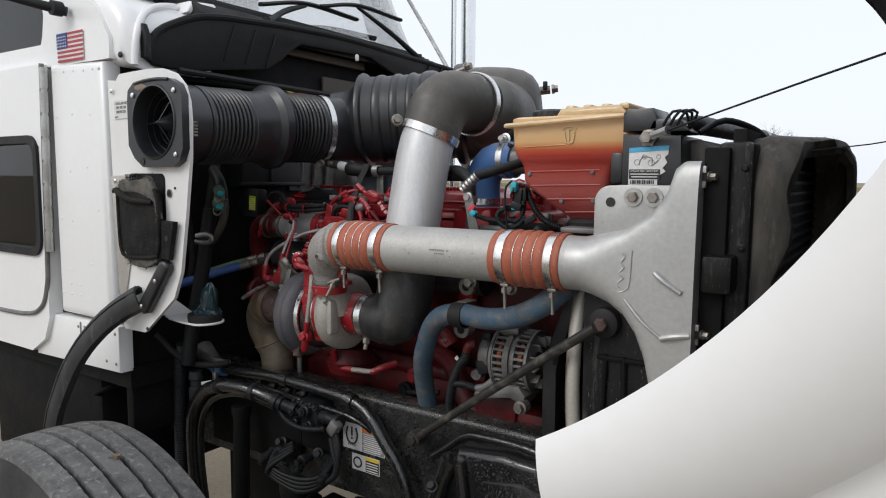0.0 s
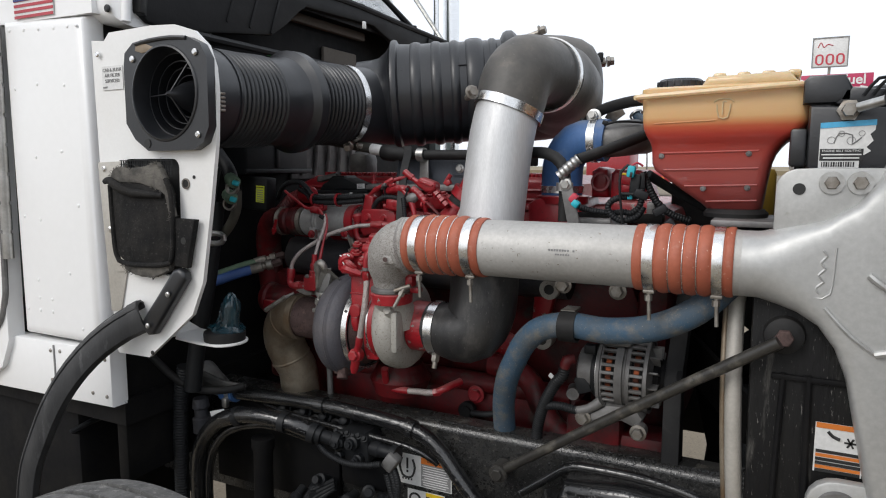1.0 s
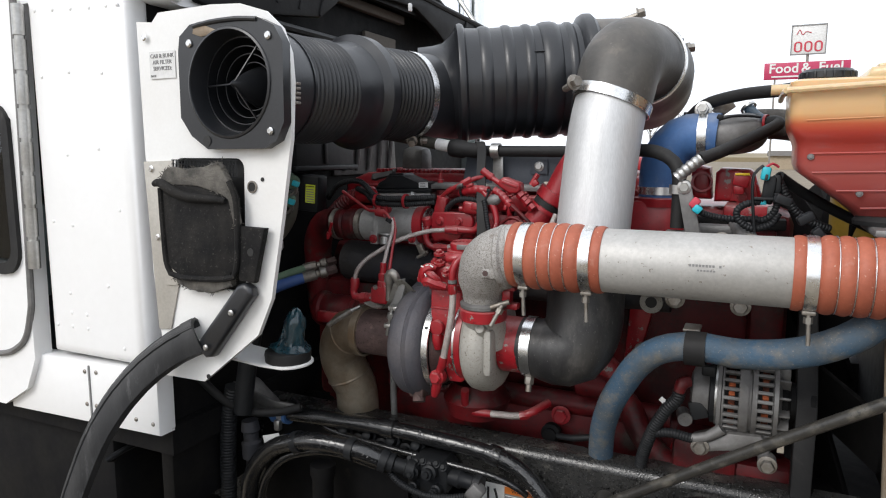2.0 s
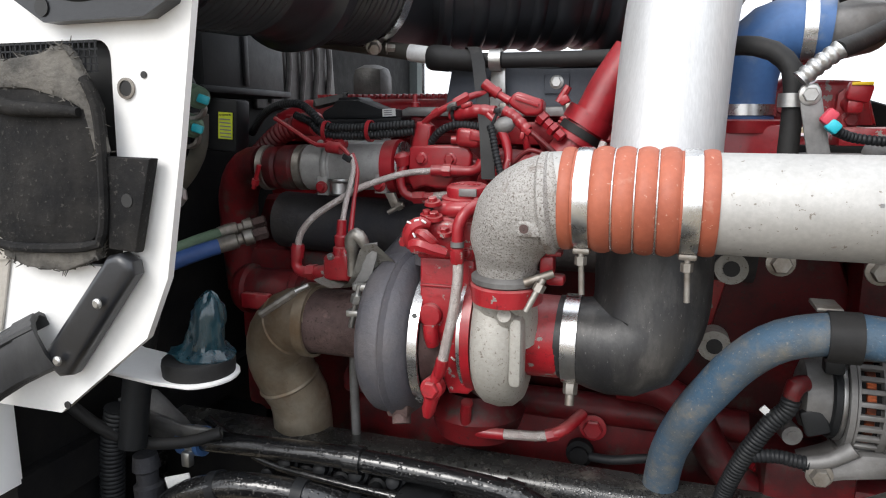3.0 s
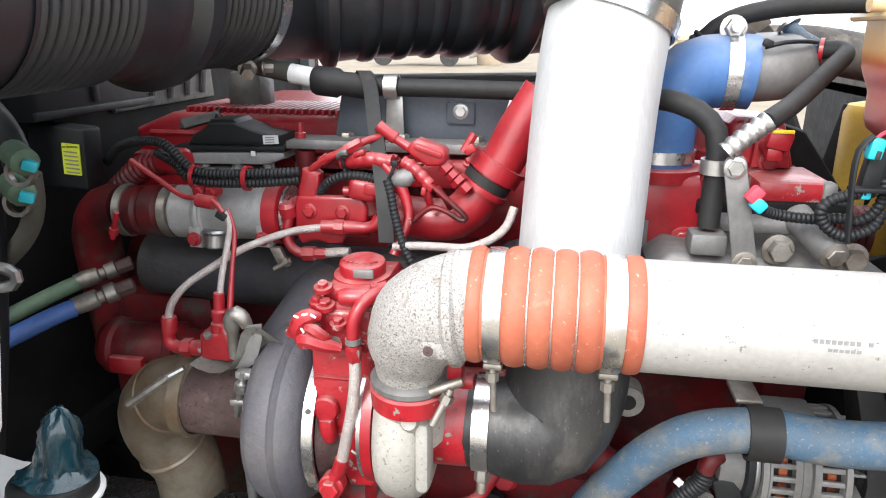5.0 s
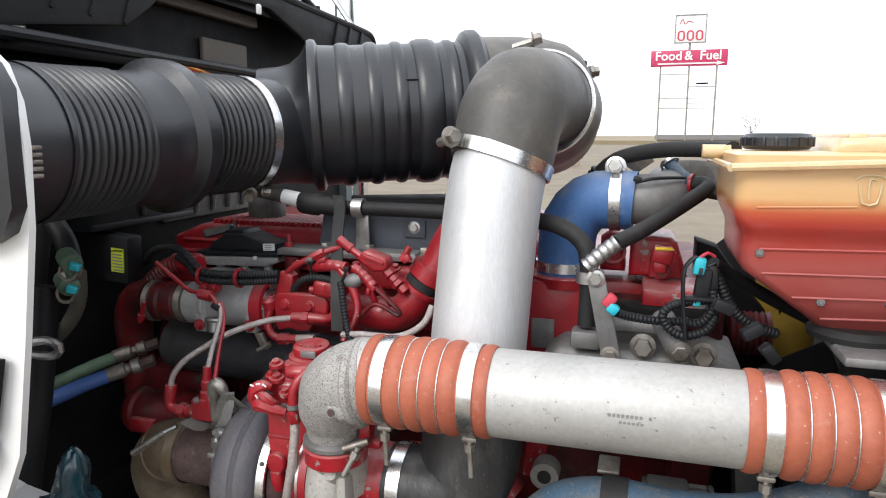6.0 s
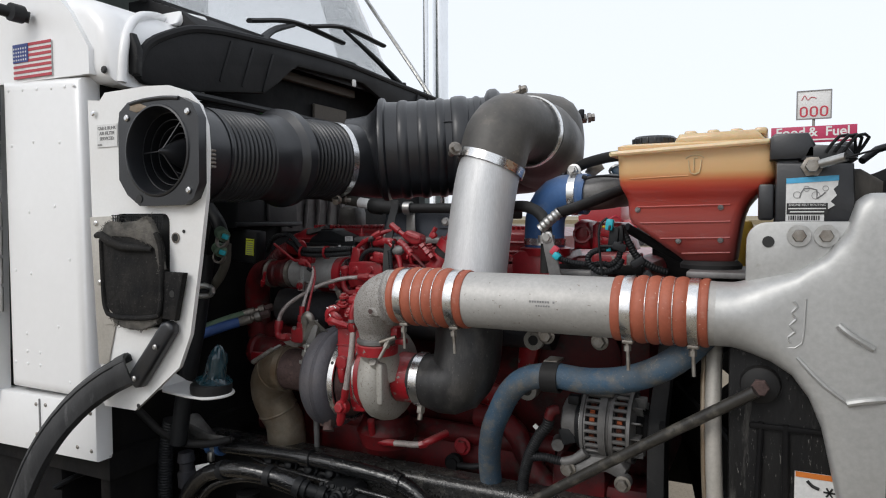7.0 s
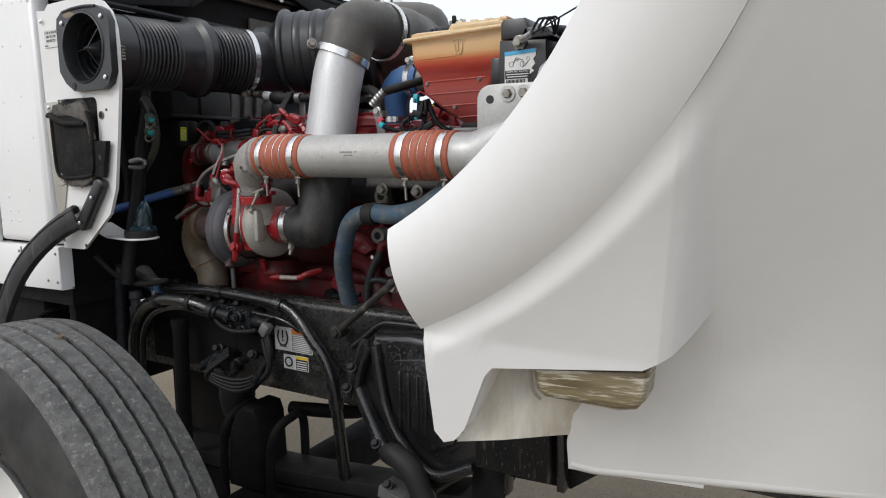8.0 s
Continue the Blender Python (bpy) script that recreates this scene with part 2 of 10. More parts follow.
TEAL = surface("teal_greasy_cup", (0.007, 0.048, 0.066), 0.22, 0, (0.004, 0.020, 0.030), 30, bump=0.9, fine=120, coat=0.6, stretch=(1, 1, 0.3), chip=((0.06, 0.20, 0.25), 45, 0.64, 0.72))
STRIPMET = surface("bare_beige_aluminium", (0.50, 0.475, 0.43), 0.42, 0.25, (0.44, 0.415, 0.375), 9, bump=0.1, fine=200)
FLARERUB = surface("weathered_grey_black_flare", (0.030, 0.0305, 0.032), 0.45, 0, (0.050, 0.050, 0.051), 12, bump=0.25, fine=150, spec=0.4, chip=((0.13, 0.13, 0.13), 18, 0.60, 0.76), stretch=(2.0, 2.0, 0.5))
YELLOW = plain("yellow_paper_label", (0.70, 0.80, 0.05))
LABEL = plain("white_decal", (0.78, 0.78, 0.77), 0.4)
INK = plain("black_print", (0.02, 0.02, 0.02), 0.5)
GREYINK = plain("grey_print", (0.25, 0.25, 0.25), 0.5)
WARN = plain("orange_print", (0.70, 0.20, 0.03), 0.45)
YPRINT = plain("yellow_print", (0.80, 0.55, 0.02), 0.45)
SIGNRED = plain("crimson_sign_face", (0.50, 0.035, 0.11), 0.4)
SIGNINK = plain("crimson_sign_print", (0.55, 0.05, 0.08), 0.5)
FLAGRED = plain("flag_red", (0.50, 0.05, 0.07), 0.45)
FLAGBLUE = plain("flag_blue", (0.03, 0.06, 0.25), 0.45)
BLUEPRINT = plain("sky_blue_print", (0.08, 0.42, 0.70), 0.4)
TEALPLUG = plain("turquoise_connector", (0.02, 0.45, 0.55), 0.4)
COPPER = surface("copper_windings", (0.34, 0.085, 0.03), 0.4, 0.8, (0.06, 0.018, 0.010), 90, bump=0.9, fine=300, lo=0.35, hi=0.55, stretch=(0.3, 1, 1))
FELT = surface("grey_felt_filter", (0.14, 0.13, 0.115), 0.95, 0, (0.06, 0.057, 0.052), 40, bump=1.0, fine=300)
PAD = surface("dirty_black_foam", (0.008, 0.008, 0.0085), 0.8, 0, (0.022, 0.0205, 0.019), 22, bump=1.0, fine=150, spec=0.25, chip=((0.10, 0.092, 0.082), 48, 0.66, 0.76), specks=((0.05, 0.047, 0.043), 210, 0.60, 0.70))
LENS = surface("yellowed_lamp_lens", (0.30, 0.25, 0.15), 0.25, 0, (0.13, 0.10, 0.05), 12, bump=0.3, fine=90, stretch=(0.6, 1, 6), chip=((0.60, 0.56, 0.46), 30, 0.52, 0.6))
GRAVEL = surface("pale_gravel", (0.23, 0.19, 0.135), 0.9, 0, (0.175, 0.142, 0.10), 0.8, bump=0.9, fine=30, chip=((0.24, 0.205, 0.155), 60, 0.58, 0.66), specks=((0.06, 0.05, 0.037), 90, 0.58, 0.68))
FIELD = surface("dry_field", (0.27, 0.22, 0.14), 0.95, 0, (0.22, 0.18, 0.11), 0.02, bump=0.2, fine=2)
BARK = plain("bare_grey_bark", (0.13, 0.115, 0.10), 0.9)
TANWALL = plain("tan_metal_cladding", (0.42, 0.34, 0.24), 0.7)
CHROME = surface("chrome_stack", (0.85, 0.86, 0.87), 0.12, 1.0, (0.8, 0.81, 0.82), 6, bump=0.02)
SHIELD = surface("blue_grey_heat_shield", (0.075, 0.085, 0.105), 0.5, 0.4, (0.10, 0.11, 0.125), 9, bump=0.15)
GREENHOSE = surface("dusty_green_hose", (0.13, 0.20, 0.13), 0.6, 0, (0.08, 0.13, 0.085), 30, bump=0.2, fine=140)
VALVEGREY = surface("silver_grey_valve_paint", (0.42, 0.42, 0.41), 0.38, 0.3, (0.34, 0.335, 0.325), 16, bump=0.25, fine=160, chip=((0.18, 0.15, 0.12), 26, 0.62, 0.75), specks=((0.24, 0.22, 0.2), 220, 0.62, 0.72))
DUSTHOSE = surface("dusty_olive_hose", (0.085, 0.078, 0.062), 0.6, 0, (0.055, 0.052, 0.044), 12, bump=0.2, fine=160)
RAILWET = surface("wet_black_frame_enamel", (0.021, 0.0212, 0.0210), 0.20, 0, (0.036, 0.0355, 0.034), 11, bump=0.10, fine=240, spec=0.6, chip=((0.10, 0.094, 0.082), 24, 0.56, 0.74), specks=((0.13, 0.126, 0.118), 240, 0.60, 0.68))
BLUELINE = plain("blue_line_hose", (0.04, 0.10, 0.30), 0.5)
YELLOWPLAS = surface("faded_yellow_plastic", (0.42, 0.27, 0.035), 0.45, 0, (0.33, 0.20, 0.03), 12, bump=0.15, fine=120, chip=((0.20, 0.13, 0.04), 26, 0.60, 0.75))
WIRES = [plain("green_wire", (0.05, 0.3, 0.05)), plain("yellow_wire", (0.7, 0.5, 0.05)), plain("red_wire", (0.5, 0.03, 0.03)), plain("orange_wire", (0.7, 0.25, 0.03))]


def glass(name, tint, gloss=0.08):
    """Clear sheet glass: tinted see-through with a mirror sheen that grows towards grazing."""
    m = bpy.data.materials.new(name)
    m.use_nodes = True
    n, l = m.node_tree.nodes, m.node_tree.links
    clear, shine, mix, fr = n.new("ShaderNodeBsdfTransparent"), n.new("ShaderNodeBsdfGlossy"), n.new("ShaderNodeMixShader"), n.new("ShaderNodeFresnel")
    clear.inputs["Color"].default_value = (*tint, 1)
    shine.inputs["Roughness"].default_value = 0.02
    fr.inputs["IOR"].default_value = 1.5
    l.new(fr.outputs["Fac"], mix.inputs["Fac"])
    l.new(clear.outputs["BSDF"], mix.inputs[1])
    l.new(shine.outputs["BSDF"], mix.inputs[2])
    l.new(mix.outputs["Shader"], n["Material Output"].inputs["Surface"])
    return m


GLASS = glass("tinted_cab_glass", (0.80, 0.88, 0.87))


def level_tint(m, stops):
    """Tint a material by height inside its thing: the coolant thins out towards its surface."""
    n, l = m.node_tree.nodes, m.node_tree.links
    b = n["Principled BSDF"]
    was = b.inputs["Base Color"].links[0].from_socket
    tc = n.new("ShaderNodeTexCoord")
    sep = n.new("ShaderNodeSeparateXYZ")
    l.new(tc.outputs["Object"], sep.inputs["Vector"])
    r = ramp(n, 0, 1)
    e = r.color_ramp.elements
    e[0].position, e[0].color = stops[0][0], (*stops[0][1], 1)
    e[1].position, e[1].color = stops[-1][0], (*stops[-1][1], 1)
    for p, c in stops[1:-1]:
        k = e.new(p)
        k.color = (*c, 1)
    mr = n.new("ShaderNodeMapRange")
    mr.inputs["From Min"].default_value, mr.inputs["From Max"].default_value = 0.0, 0.2
    l.new(sep.outputs["Z"], mr.inputs["Value"])
    l.new(mr.outputs["Result"], r.inputs["Fac"])
    x = n.new("ShaderNodeMix")
    x.data_type = "RGBA"
    x.inputs["Factor"].default_value = 0.8
    l.new(was, x.inputs["A"])
    l.new(r.outputs["Color"], x.inputs["B"])
    l.new(x.outputs["Result"], b.inputs["Base Color"])


level_tint(COOLANT, ((0.0, (0.28, 0.055, 0.050)), (0.40, (0.34, 0.065, 0.055)), (0.50, (0.42, 0.050, 0.036)), (0.61, (0.50, 0.045, 0.026)), (0.665, (0.56, 0.11, 0.04)), (0.70, (0.66, 0.30, 0.11)), (0.735, (0.75, 0.49, 0.22)), (0.9, (0.80, 0.58, 0.30))))
WATER = surface("water_beads", (0.012, 0.012, 0.012), 0.04, 0, (0.02, 0.02, 0.02), bump=0.0, spec=0.8, coat=0.5)


# ---------------------------------------------------------------- mesh helpers
def join(*bms):
    out = bms[0]
    for b in bms[1:]:
        tmp = bpy.data.meshes.new("tmp")
        b.to_mesh(tmp)
        b.free()
        out.from_mesh(tmp)
        bpy.data.meshes.remove(tmp)
    return out


def thing(name, at, label, category, group="", kind=""):
    ob = new(name)
    ob.location = at
    ob.empty_display_size = 0.05
    return tagged(ob, label, category, group, kind)


def root_of(ob):
    while ob.parent:
        ob = ob.parent
    return ob


def finish(bm, name, mat, flat=False):
    bmesh.ops.recalc_face_normals(bm, faces=bm.faces[:])
    me = bpy.data.meshes.new(name)
    bm.to_mesh(me)
    bm.free()
    me.materials.append(mat)
    if not flat:
        me.polygons.foreach_set("use_smooth", [True] * len(me.polygons))
        me.set_sharp_from_angle(angle=radians(38))
    return me


def part(name, bm, mat, parent, label="", flat=False):
    """One mesh object, built in world coordinates, under a thing or a part."""
    base = root_of(parent).location
    bmesh.ops.translate(bm, verts=bm.verts[:], vec=-base)
    ob = new(name, finish(bm, name, mat, flat))
    ob.parent = parent
    return tagged(ob, label)


def solo(name, bm, mat, label, category, group="", kind=""):
    """A thing that is one mesh; its origin goes to the middle of its foot."""
    xs = [v.co for v in bm.verts]
    lo = Vector([min(c[i] for c in xs) for i in range(3)])
    hi = Vector([max(c[i] for c in xs) for i in range(3)])
    at = Vector(((lo.x + hi.x) / 2, (lo.y + hi.y) / 2, lo.z))
    bmesh.ops.translate(bm, verts=bm.verts[:], vec=-at)
    ob = new(name, finish(bm, name, mat))
    ob.location = at
    return tagged(ob, label, category, group, kind)


def settle(ob, place):
    """Move every point of a thing, given and returned in world coordinates."""
    base = root_of(ob).location
    for part_ob in ob.children_recursive:
        if part_ob.type == "MESH":
            for v in part_ob.data.vertices:
                v.co = place(v.co + base) - base


def basis(axis):
    a = Vector(axis).normalized()
    u = a.cross(Vector((0, 0, 1)))
    if u.length < 1e-4:
        u = Vector((1, 0, 0))
    u.normalize()
    return a, u, a.cross(u)


def rings(bm, loops, closed=False, caps=True):
    n = len(loops[0])
    for i in range(len(loops) - (0 if closed else 1)):
        p, q = loops[i], loops[(i + 1) % len(loops)]
        for j in range(n):
            bm.faces.new((p[j], p[(j + 1) % n], q[(j + 1) % n], q[j]))
    if caps and not closed:
        bm.faces.new(loops[0][::-1])
        bm.faces.new(loops[-1])


def lathe(profile, origin, axis, n=32, caps=True, closed=False):
    """Turn (distance along the axis, radius) pairs about the axis."""
    bm = bmesh.new()
    o = Vector(origin)
    a, u, w = basis(axis)
    loops = []
    for s, r in profile:
        r = max(r, 1e-4)
        loops.append([bm.verts.new(o + a * s + (u * math.cos(t) + w * math.sin(t)) * r) for t in (2 * math.pi * k / n for k in range(n))])
    rings(bm, loops, closed, caps)
    return bm


def ring(origin, axis, r, w, t=0.002, n=32):
    return lathe([(-w / 2, r), (-w / 2, r + t), (w / 2, r + t), (w / 2, r)], origin, axis, n, closed=True)


def curve_points(pts, step=0.012):
    """Points and tangents along a smooth curve through pts."""
    P = [Vector(p) for p in pts]
    P = [P[0] * 2 - P[1]] + P + [P[-1] * 2 - P[-2]]
    out, where = [], []
    for i in range(1, len(P) - 2):
        p0, p1, p2, p3 = P[i - 1:i + 3]
        k = max(2, int((p2 - p1).length / step))
        for j in range(k):
            t = j / k
            out.append(0.5 * (2 * p1 + (p2 - p0) * t + (2 * p0 - 5 * p1 + 4 * p2 - p3) * t * t + (3 * p1 - p0 - 3 * p2 + p3) * t ** 3))
            where.append(i - 1 + t)
    out.append(P[-2])
    where.append(len(pts) - 1.0)
    return out, where


def tube(pts, r, n=14, step=0.012, ripple=None, caps=True, squash=1.0):
    """Sweep a round section along a curve. r: one radius or one for each point; ripple: (pitch, height) for corrugations."""
    P, where = curve_points(pts, min(step, ripple[0] / 7) if ripple else step)
    bm = bmesh.new()
    loops = []
    side = None
    s = 0.0
    for i, p in enumerate(P):
        t = (P[min(i + 1, len(P) - 1)] - P[max(i - 1, 0)]).normalized()
        if side is None:
            side = basis(t)[1]
        side = (side - t * side.dot(t)).normalized()
        up = t.cross(side)
        if i:
            s += (p - P[i - 1]).length
        if isinstance(r, (int, float)):
            rad = r
        else:
            k = min(int(where[i]), len(r) - 2)
            f = where[i] - k
            f = f * f * (3 - 2 * f)
            rad = r[k] * (1 - f) + r[k + 1] * f
        if ripple:
            rad += ripple[1] * (0.5 + 0.5 * math.cos(2 * math.pi * s / ripple[0])) ** 0.45
        loops.append([bm.verts.new(p + (side * math.cos(a) + up * math.sin(a) * squash) * rad) for a in (2 * math.pi * j / n for j in range(n))])
    rings(bm, loops, caps=caps)
    return bm


def box(c, size, bevel=0.003, rot=(0, 0, 0), seg=2):
    bm = bmesh.new()
    bmesh.ops.create_cube(bm, size=1)
    bmesh.ops.scale(bm, vec=size, verts=bm.verts[:])
    if bevel:
        bmesh.ops.bevel(bm, geom=bm.edges[:], offset=min(bevel, min(size) * 0.45), segments=seg, affect="EDGES", profile=0.5)
    bmesh.ops.transform(bm, matrix=pose(*c, *rot), verts=bm.verts[:])
    return bm


def slab(outline, d0, d1, plane="xz", bevel=0.003, seg=2, holes=False):
    """A flat outline, pushed from d0 to d1 along the axis left over by its plane."""
    bm = bmesh.new()

    def at(a, b, d):
        return {"xz": (a, d, b), "xy": (a, b, d), "yz": (d, a, b)}[plane]

    lo = [bm.verts.new(at(a, b, d0)) for a, b in outline]
    hi = [bm.verts.new(at(a, b, d1)) for a, b in outline]
    n = len(outline)
    for i in range(n):
        bm.faces.new((lo[i], lo[(i + 1) % n], hi[(i + 1) % n], hi[i]))
    f0, f1 = bm.faces.new(lo[::-1]), bm.faces.new(hi)
    bmesh.ops.recalc_face_normals(bm, faces=bm.faces[:])
    if bevel:
        rim = [e for f in (f0, f1) for e in f.edges]
        bmesh.ops.bevel(bm, geom=rim, offset=bevel, segments=seg, affect="EDGES", profile=0.5, clamp_overlap=True)
    return bm


def frame_slab(outer, inner, d0, d1, plane="xz"):
    """A plate with an opening: outer and inner outlines have the same number of points."""
    bm = bmesh.new()

    def at(a, b, d):
        return {"xz": (a, d, b), "xy": (a, b, d), "yz": (d, a, b)}[plane]

    n = len(outer)
    v = [[bm.verts.new(at(a, b, d)) for a, b in o] for o, d in ((outer, d0), (inner, d0), (inner, d1), (outer, d1))]
    for k in range(4):
        p, q = v[k], v[(k + 1) % 4]
        for i in range(n):
            bm.faces.new((p[i], p[(i + 1) % n], q[(i + 1) % n], q[i]))
    return bm


def holed_slab(outer, holes, d0, d1, plane="xz"):
    """A plate with any number of openings through it."""
    bm = bmesh.new()

    def at(a, b, d):
        return {"xz": (a, d, b), "xy": (a, b, d), "yz": (d, a, b)}[plane]

    faces = []
    loops = []
    for d in (d0, d1):
        edges, ls = [], []
        for o in (outer, *holes):
            v = [bm.verts.new(at(a, b, d)) for a, b in o]
            edges += [bm.edges.new((v[i], v[(i + 1) % len(v)])) for i in range(len(v))]
            ls.append(v)
        bmesh.ops.triangle_fill(bm, edges=edges, use_beauty=True)
        loops.append(ls)
    for a, b in zip(*loops):
        for i in range(len(a)):
            bm.faces.new((a[i], a[(i + 1) % len(a)], b[(i + 1) % len(a)], b[i]))
    return bm


def glide(x, table):
    for (x0, v0), (x1, v1) in zip(table, table[1:]):
        if x <= x1:
            f = (x - x0) / (x1 - x0)
            return v0 + (v1 - v0) * f
    return table[-1][1]


def arc(cx, cz, r, a0, a1, n):
    return [(cx + r * math.cos(radians(a0 + (a1 - a0) * i / (n - 1))), cz + r * math.sin(radians(a0 + (a1 - a0) * i / (n - 1)))) for i in range(n)]


def round_rect(cx, cz, w, h, r, n=6):
    out = []
    for sx, sz, a in ((1, 1, 0), (-1, 1, 90), (-1, -1, 180), (1, -1, 270)):
        out += arc(cx + sx * (w / 2 - r), cz + sz * (h / 2 - r), r, a, a + 90, n)
    return out


def bolt(p, d, r=0.007, h=0.005, washer=True):
    prof = [(0, r), (h * 0.85, r), (h, r * 0.88)]
    bm = lathe(prof, Vector(p), d, 6)
    if washer:
        bm = join(bm, lathe([(-0.001, r * 1.38), (0.0008, r * 1.36), (0.0016, r * 1.1)], p, d, 18))
    return bm


def screw(p, d, r=0.004):
    return lathe([(0, r), (r * 0.3, r * 0.95), (r * 0.6, r * 0.6)], p, d, 12)


def rivet(p, d, r=0.0034):
    return lathe([(0, r), (r * 0.25, r * 0.9), (r * 0.45, r * 0.55)], p, d, 10)


def words(text, size, m, mat, name, parent, label=""):
    """Raised print from the built-in font."""
    cu = bpy.data.curves.new("print", "FONT")
    cu.body, cu.size, cu.extrude, cu.resolution_u, cu.align_x, cu.align_y = text, size, 0.0003, 3, "CENTER", "CENTER"
    cu.offset = 0.02 * size if size > 0.5 else 0.0
    ob = bpy.data.objects.new("print", cu)
    me = bpy.data.meshes.new_from_object(ob)
    bpy.data.objects.remove(ob)
    bm = bmesh.new()
    bm.from_mesh(me)
    bmesh.ops.transform(bm, matrix=m, verts=bm.verts[:])
    return part(name, bm, mat, parent, label, flat=True)


def facing(x, y, z, tilt=0):
    """The pose of print that faces the walker's side (towards -y)."""
    return pose(x, y, z, 90, -tilt, 0)


def tile(cx, cz, w, h, y, t=0.0012):
    return box((cx, y, cz), (w, t, h), 0)


# ---------------------------------------------------------------- ground and distance
g = bmesh.new()
R = 1500
ys = [-R, -60, -12, -4, 0, 4, 12, 60, R]
grid = [[g.verts.new((x, y, 0)) for x in ys] for y in ys]
for i in range(len(ys) - 1):
    for j in range(len(ys) - 1):
        g.faces.new((grid[i][j], grid[i][j + 1], grid[i + 1][j + 1], grid[i + 1][j]))
solo("ground", g, GRAVEL, "pale dry gravel of a truck yard", "ground", kind="structure")
solo("field", box((0, 520, 0.35), (3000, 800, 0.7), 0), FIELD, "dry tan field along the horizon", "ground", kind="structure")

sign = thing("roadside_sign", (1.8, 60, 0), "tall roadside sign, white panel over a crimson panel on posts", "sign")
for px in (-0.35, 1.85, 3.95):
    part("post", lathe([(0, 0.07), (6.9, 0.07)], (px, 60, 0), (0, 0, 1), 10), BOLT, sign)
part("post", lathe([(8.0, 0.10), (8.7, 0.10)], (1.80, 60, 0), (0, 0, 1), 10), BOLT, sign)
panel = part("lower_panel", box((1.78, 60, 7.46), (5.85, 0.3, 1.25), 0.02), SIGNRED, sign, "crimson panel with white words and an arrow")
for word, wx in (("Food", 0.22), ("&", 1.75), ("Fuel", 3.42)):
    words(word, 1.0, facing(wx, 59.83, 7.62), LABEL, "lettering", panel, "white words")
part("arrow", join(box((1.75, 59.83, 7.03), (4.7, 0.03, 0.11), 0), slab([(3.9, 6.86), (4.5, 7.03), (3.9, 7.20)], 59.82, 59.85, bevel=0)), LABEL, panel, "white arrow")
top = part("upper_panel", box((1.79, 60, 9.72), (2.40, 0.3, 2.2), 0.02), LABEL, sign, "white panel with crimson print")
part("panel_rim", frame_slab([(0.58, 8.61), (3.0, 8.61), (3.0, 10.83), (0.58, 10.83)], [(0.66, 8.69), (2.92, 8.69), (2.92, 10.75), (0.66, 10.75)], 59.80, 59.86), GREYINK, top, "grey panel rim")
for gx in (1.10, 1.79, 2.48):
    part("print_bar", frame_slab(round_rect(gx, 9.2, 0.56, 0.80, 0.26), round_rect(gx, 9.2, 0.30, 0.60, 0.14), 59.82, 59.845), SIGNINK, top, "crimson print shape")
part("print_bar", tube([(0.95, 59.83, 10.1), (1.15, 59.83, 10.45), (1.35, 59.83, 10.1), (1.6, 59.83, 10.3), (1.95, 59.83, 10.2)], 0.03, 6, 0.05), SIGNINK, top, "faint script stroke")
for z, x0, x1 in ((6.2, -0.35, 1.85), (4.3, -0.35, 1.85), (3.5, -0.35, 4.05), (5.2, 1.85, 3.95), (4.3, 1.85, 3.95), (3.9, 1.85, 3.95)):
    part("crossbar", box(((x0 + x1) / 2, 60, z), (x1 - x0, 0.06, 0.07), 0), BOLT, sign)
part("floodlight", box((2.9, 59.9, 5.45), (0.9, 0.3, 0.12), 0.02), DARK, sign)
settle(sign, lambda p: Vector((p.x + 0.5, p.y, p.z + (0.28 if p.z > 1.0 else 0.0))))

shed = thing("tan_shed", (4.5, 70, 0), "low tan metal shed far across the yard", "building")
part("wall", box((4.8, 70, 0.6), (9.0, 5, 1.2), 0), TANWALL, shed)
part("roof", slab([(67.2, 1.2), (70, 1.65), (72.8, 1.2)], 0.1, 9.5, "yz", 0), BARK, shed)
solo("concrete_block", box((-4.6, 36.5, 0.55), (1.2, 0.8, 1.1), 0.03), TANWALL, "tan concrete block at the edge of the yard", "block")


def bare_tree(x, y, h, seed):
    rnd = random.Random(seed)
    t = thing("bare_tree", (x, y, 0), "bare winter tree with fine grey twigs", "tree", "bare trees")
    part("trunk", tube([(x, y, 0), (x + 0.05, y, h * 0.2), (x - 0.03, y, h * 0.42)], [0.14, 0.10, 0.07], 7, 0.4), BARK, t)
    bms = []

    def grow(p, d, ln, r, lv):
        q = p + d * ln
        mid = (p + q) / 2 + Vector((rnd.uniform(-1, 1), rnd.uniform(-1, 1), 0)) * ln * 0.08
        bms.append(tube([p, mid, q], [r, r * 0.8, r * 0.6], 4, 1.0))
        if lv:
            for _ in range(rnd.choice((2, 3, 3))):
                dd = (d + Vector((rnd.uniform(-0.8, 0.8), rnd.uniform(-0.8, 0.8), rnd.uniform(-0.15, 0.6)))).normalized()
                grow(p + d * ln * rnd.uniform(0.6, 1), dd, ln * rnd.uniform(0.55, 0.75), r * 0.55, lv - 1)

    for k in range(5):
        a = k * 1.3 + rnd.random()
        grow(Vector((x, y, h * rnd.uniform(0.22, 0.42))), Vector((math.cos(a) * 0.6, math.sin(a) * 0.6, 0.8)).normalized(), h * 0.24, 0.05, 3)
    part("crown", join(*bms), BARK, t)


for k, (tx, ty, th) in enumerate(((-13.2, 90, 10.2), (-10.0, 92, 9.4), (-7.6, 88, 8.6), (-17.0, 95, 9.4), (14, 110, 7.0))):
    bare_tree(tx, ty, th, k + 3)

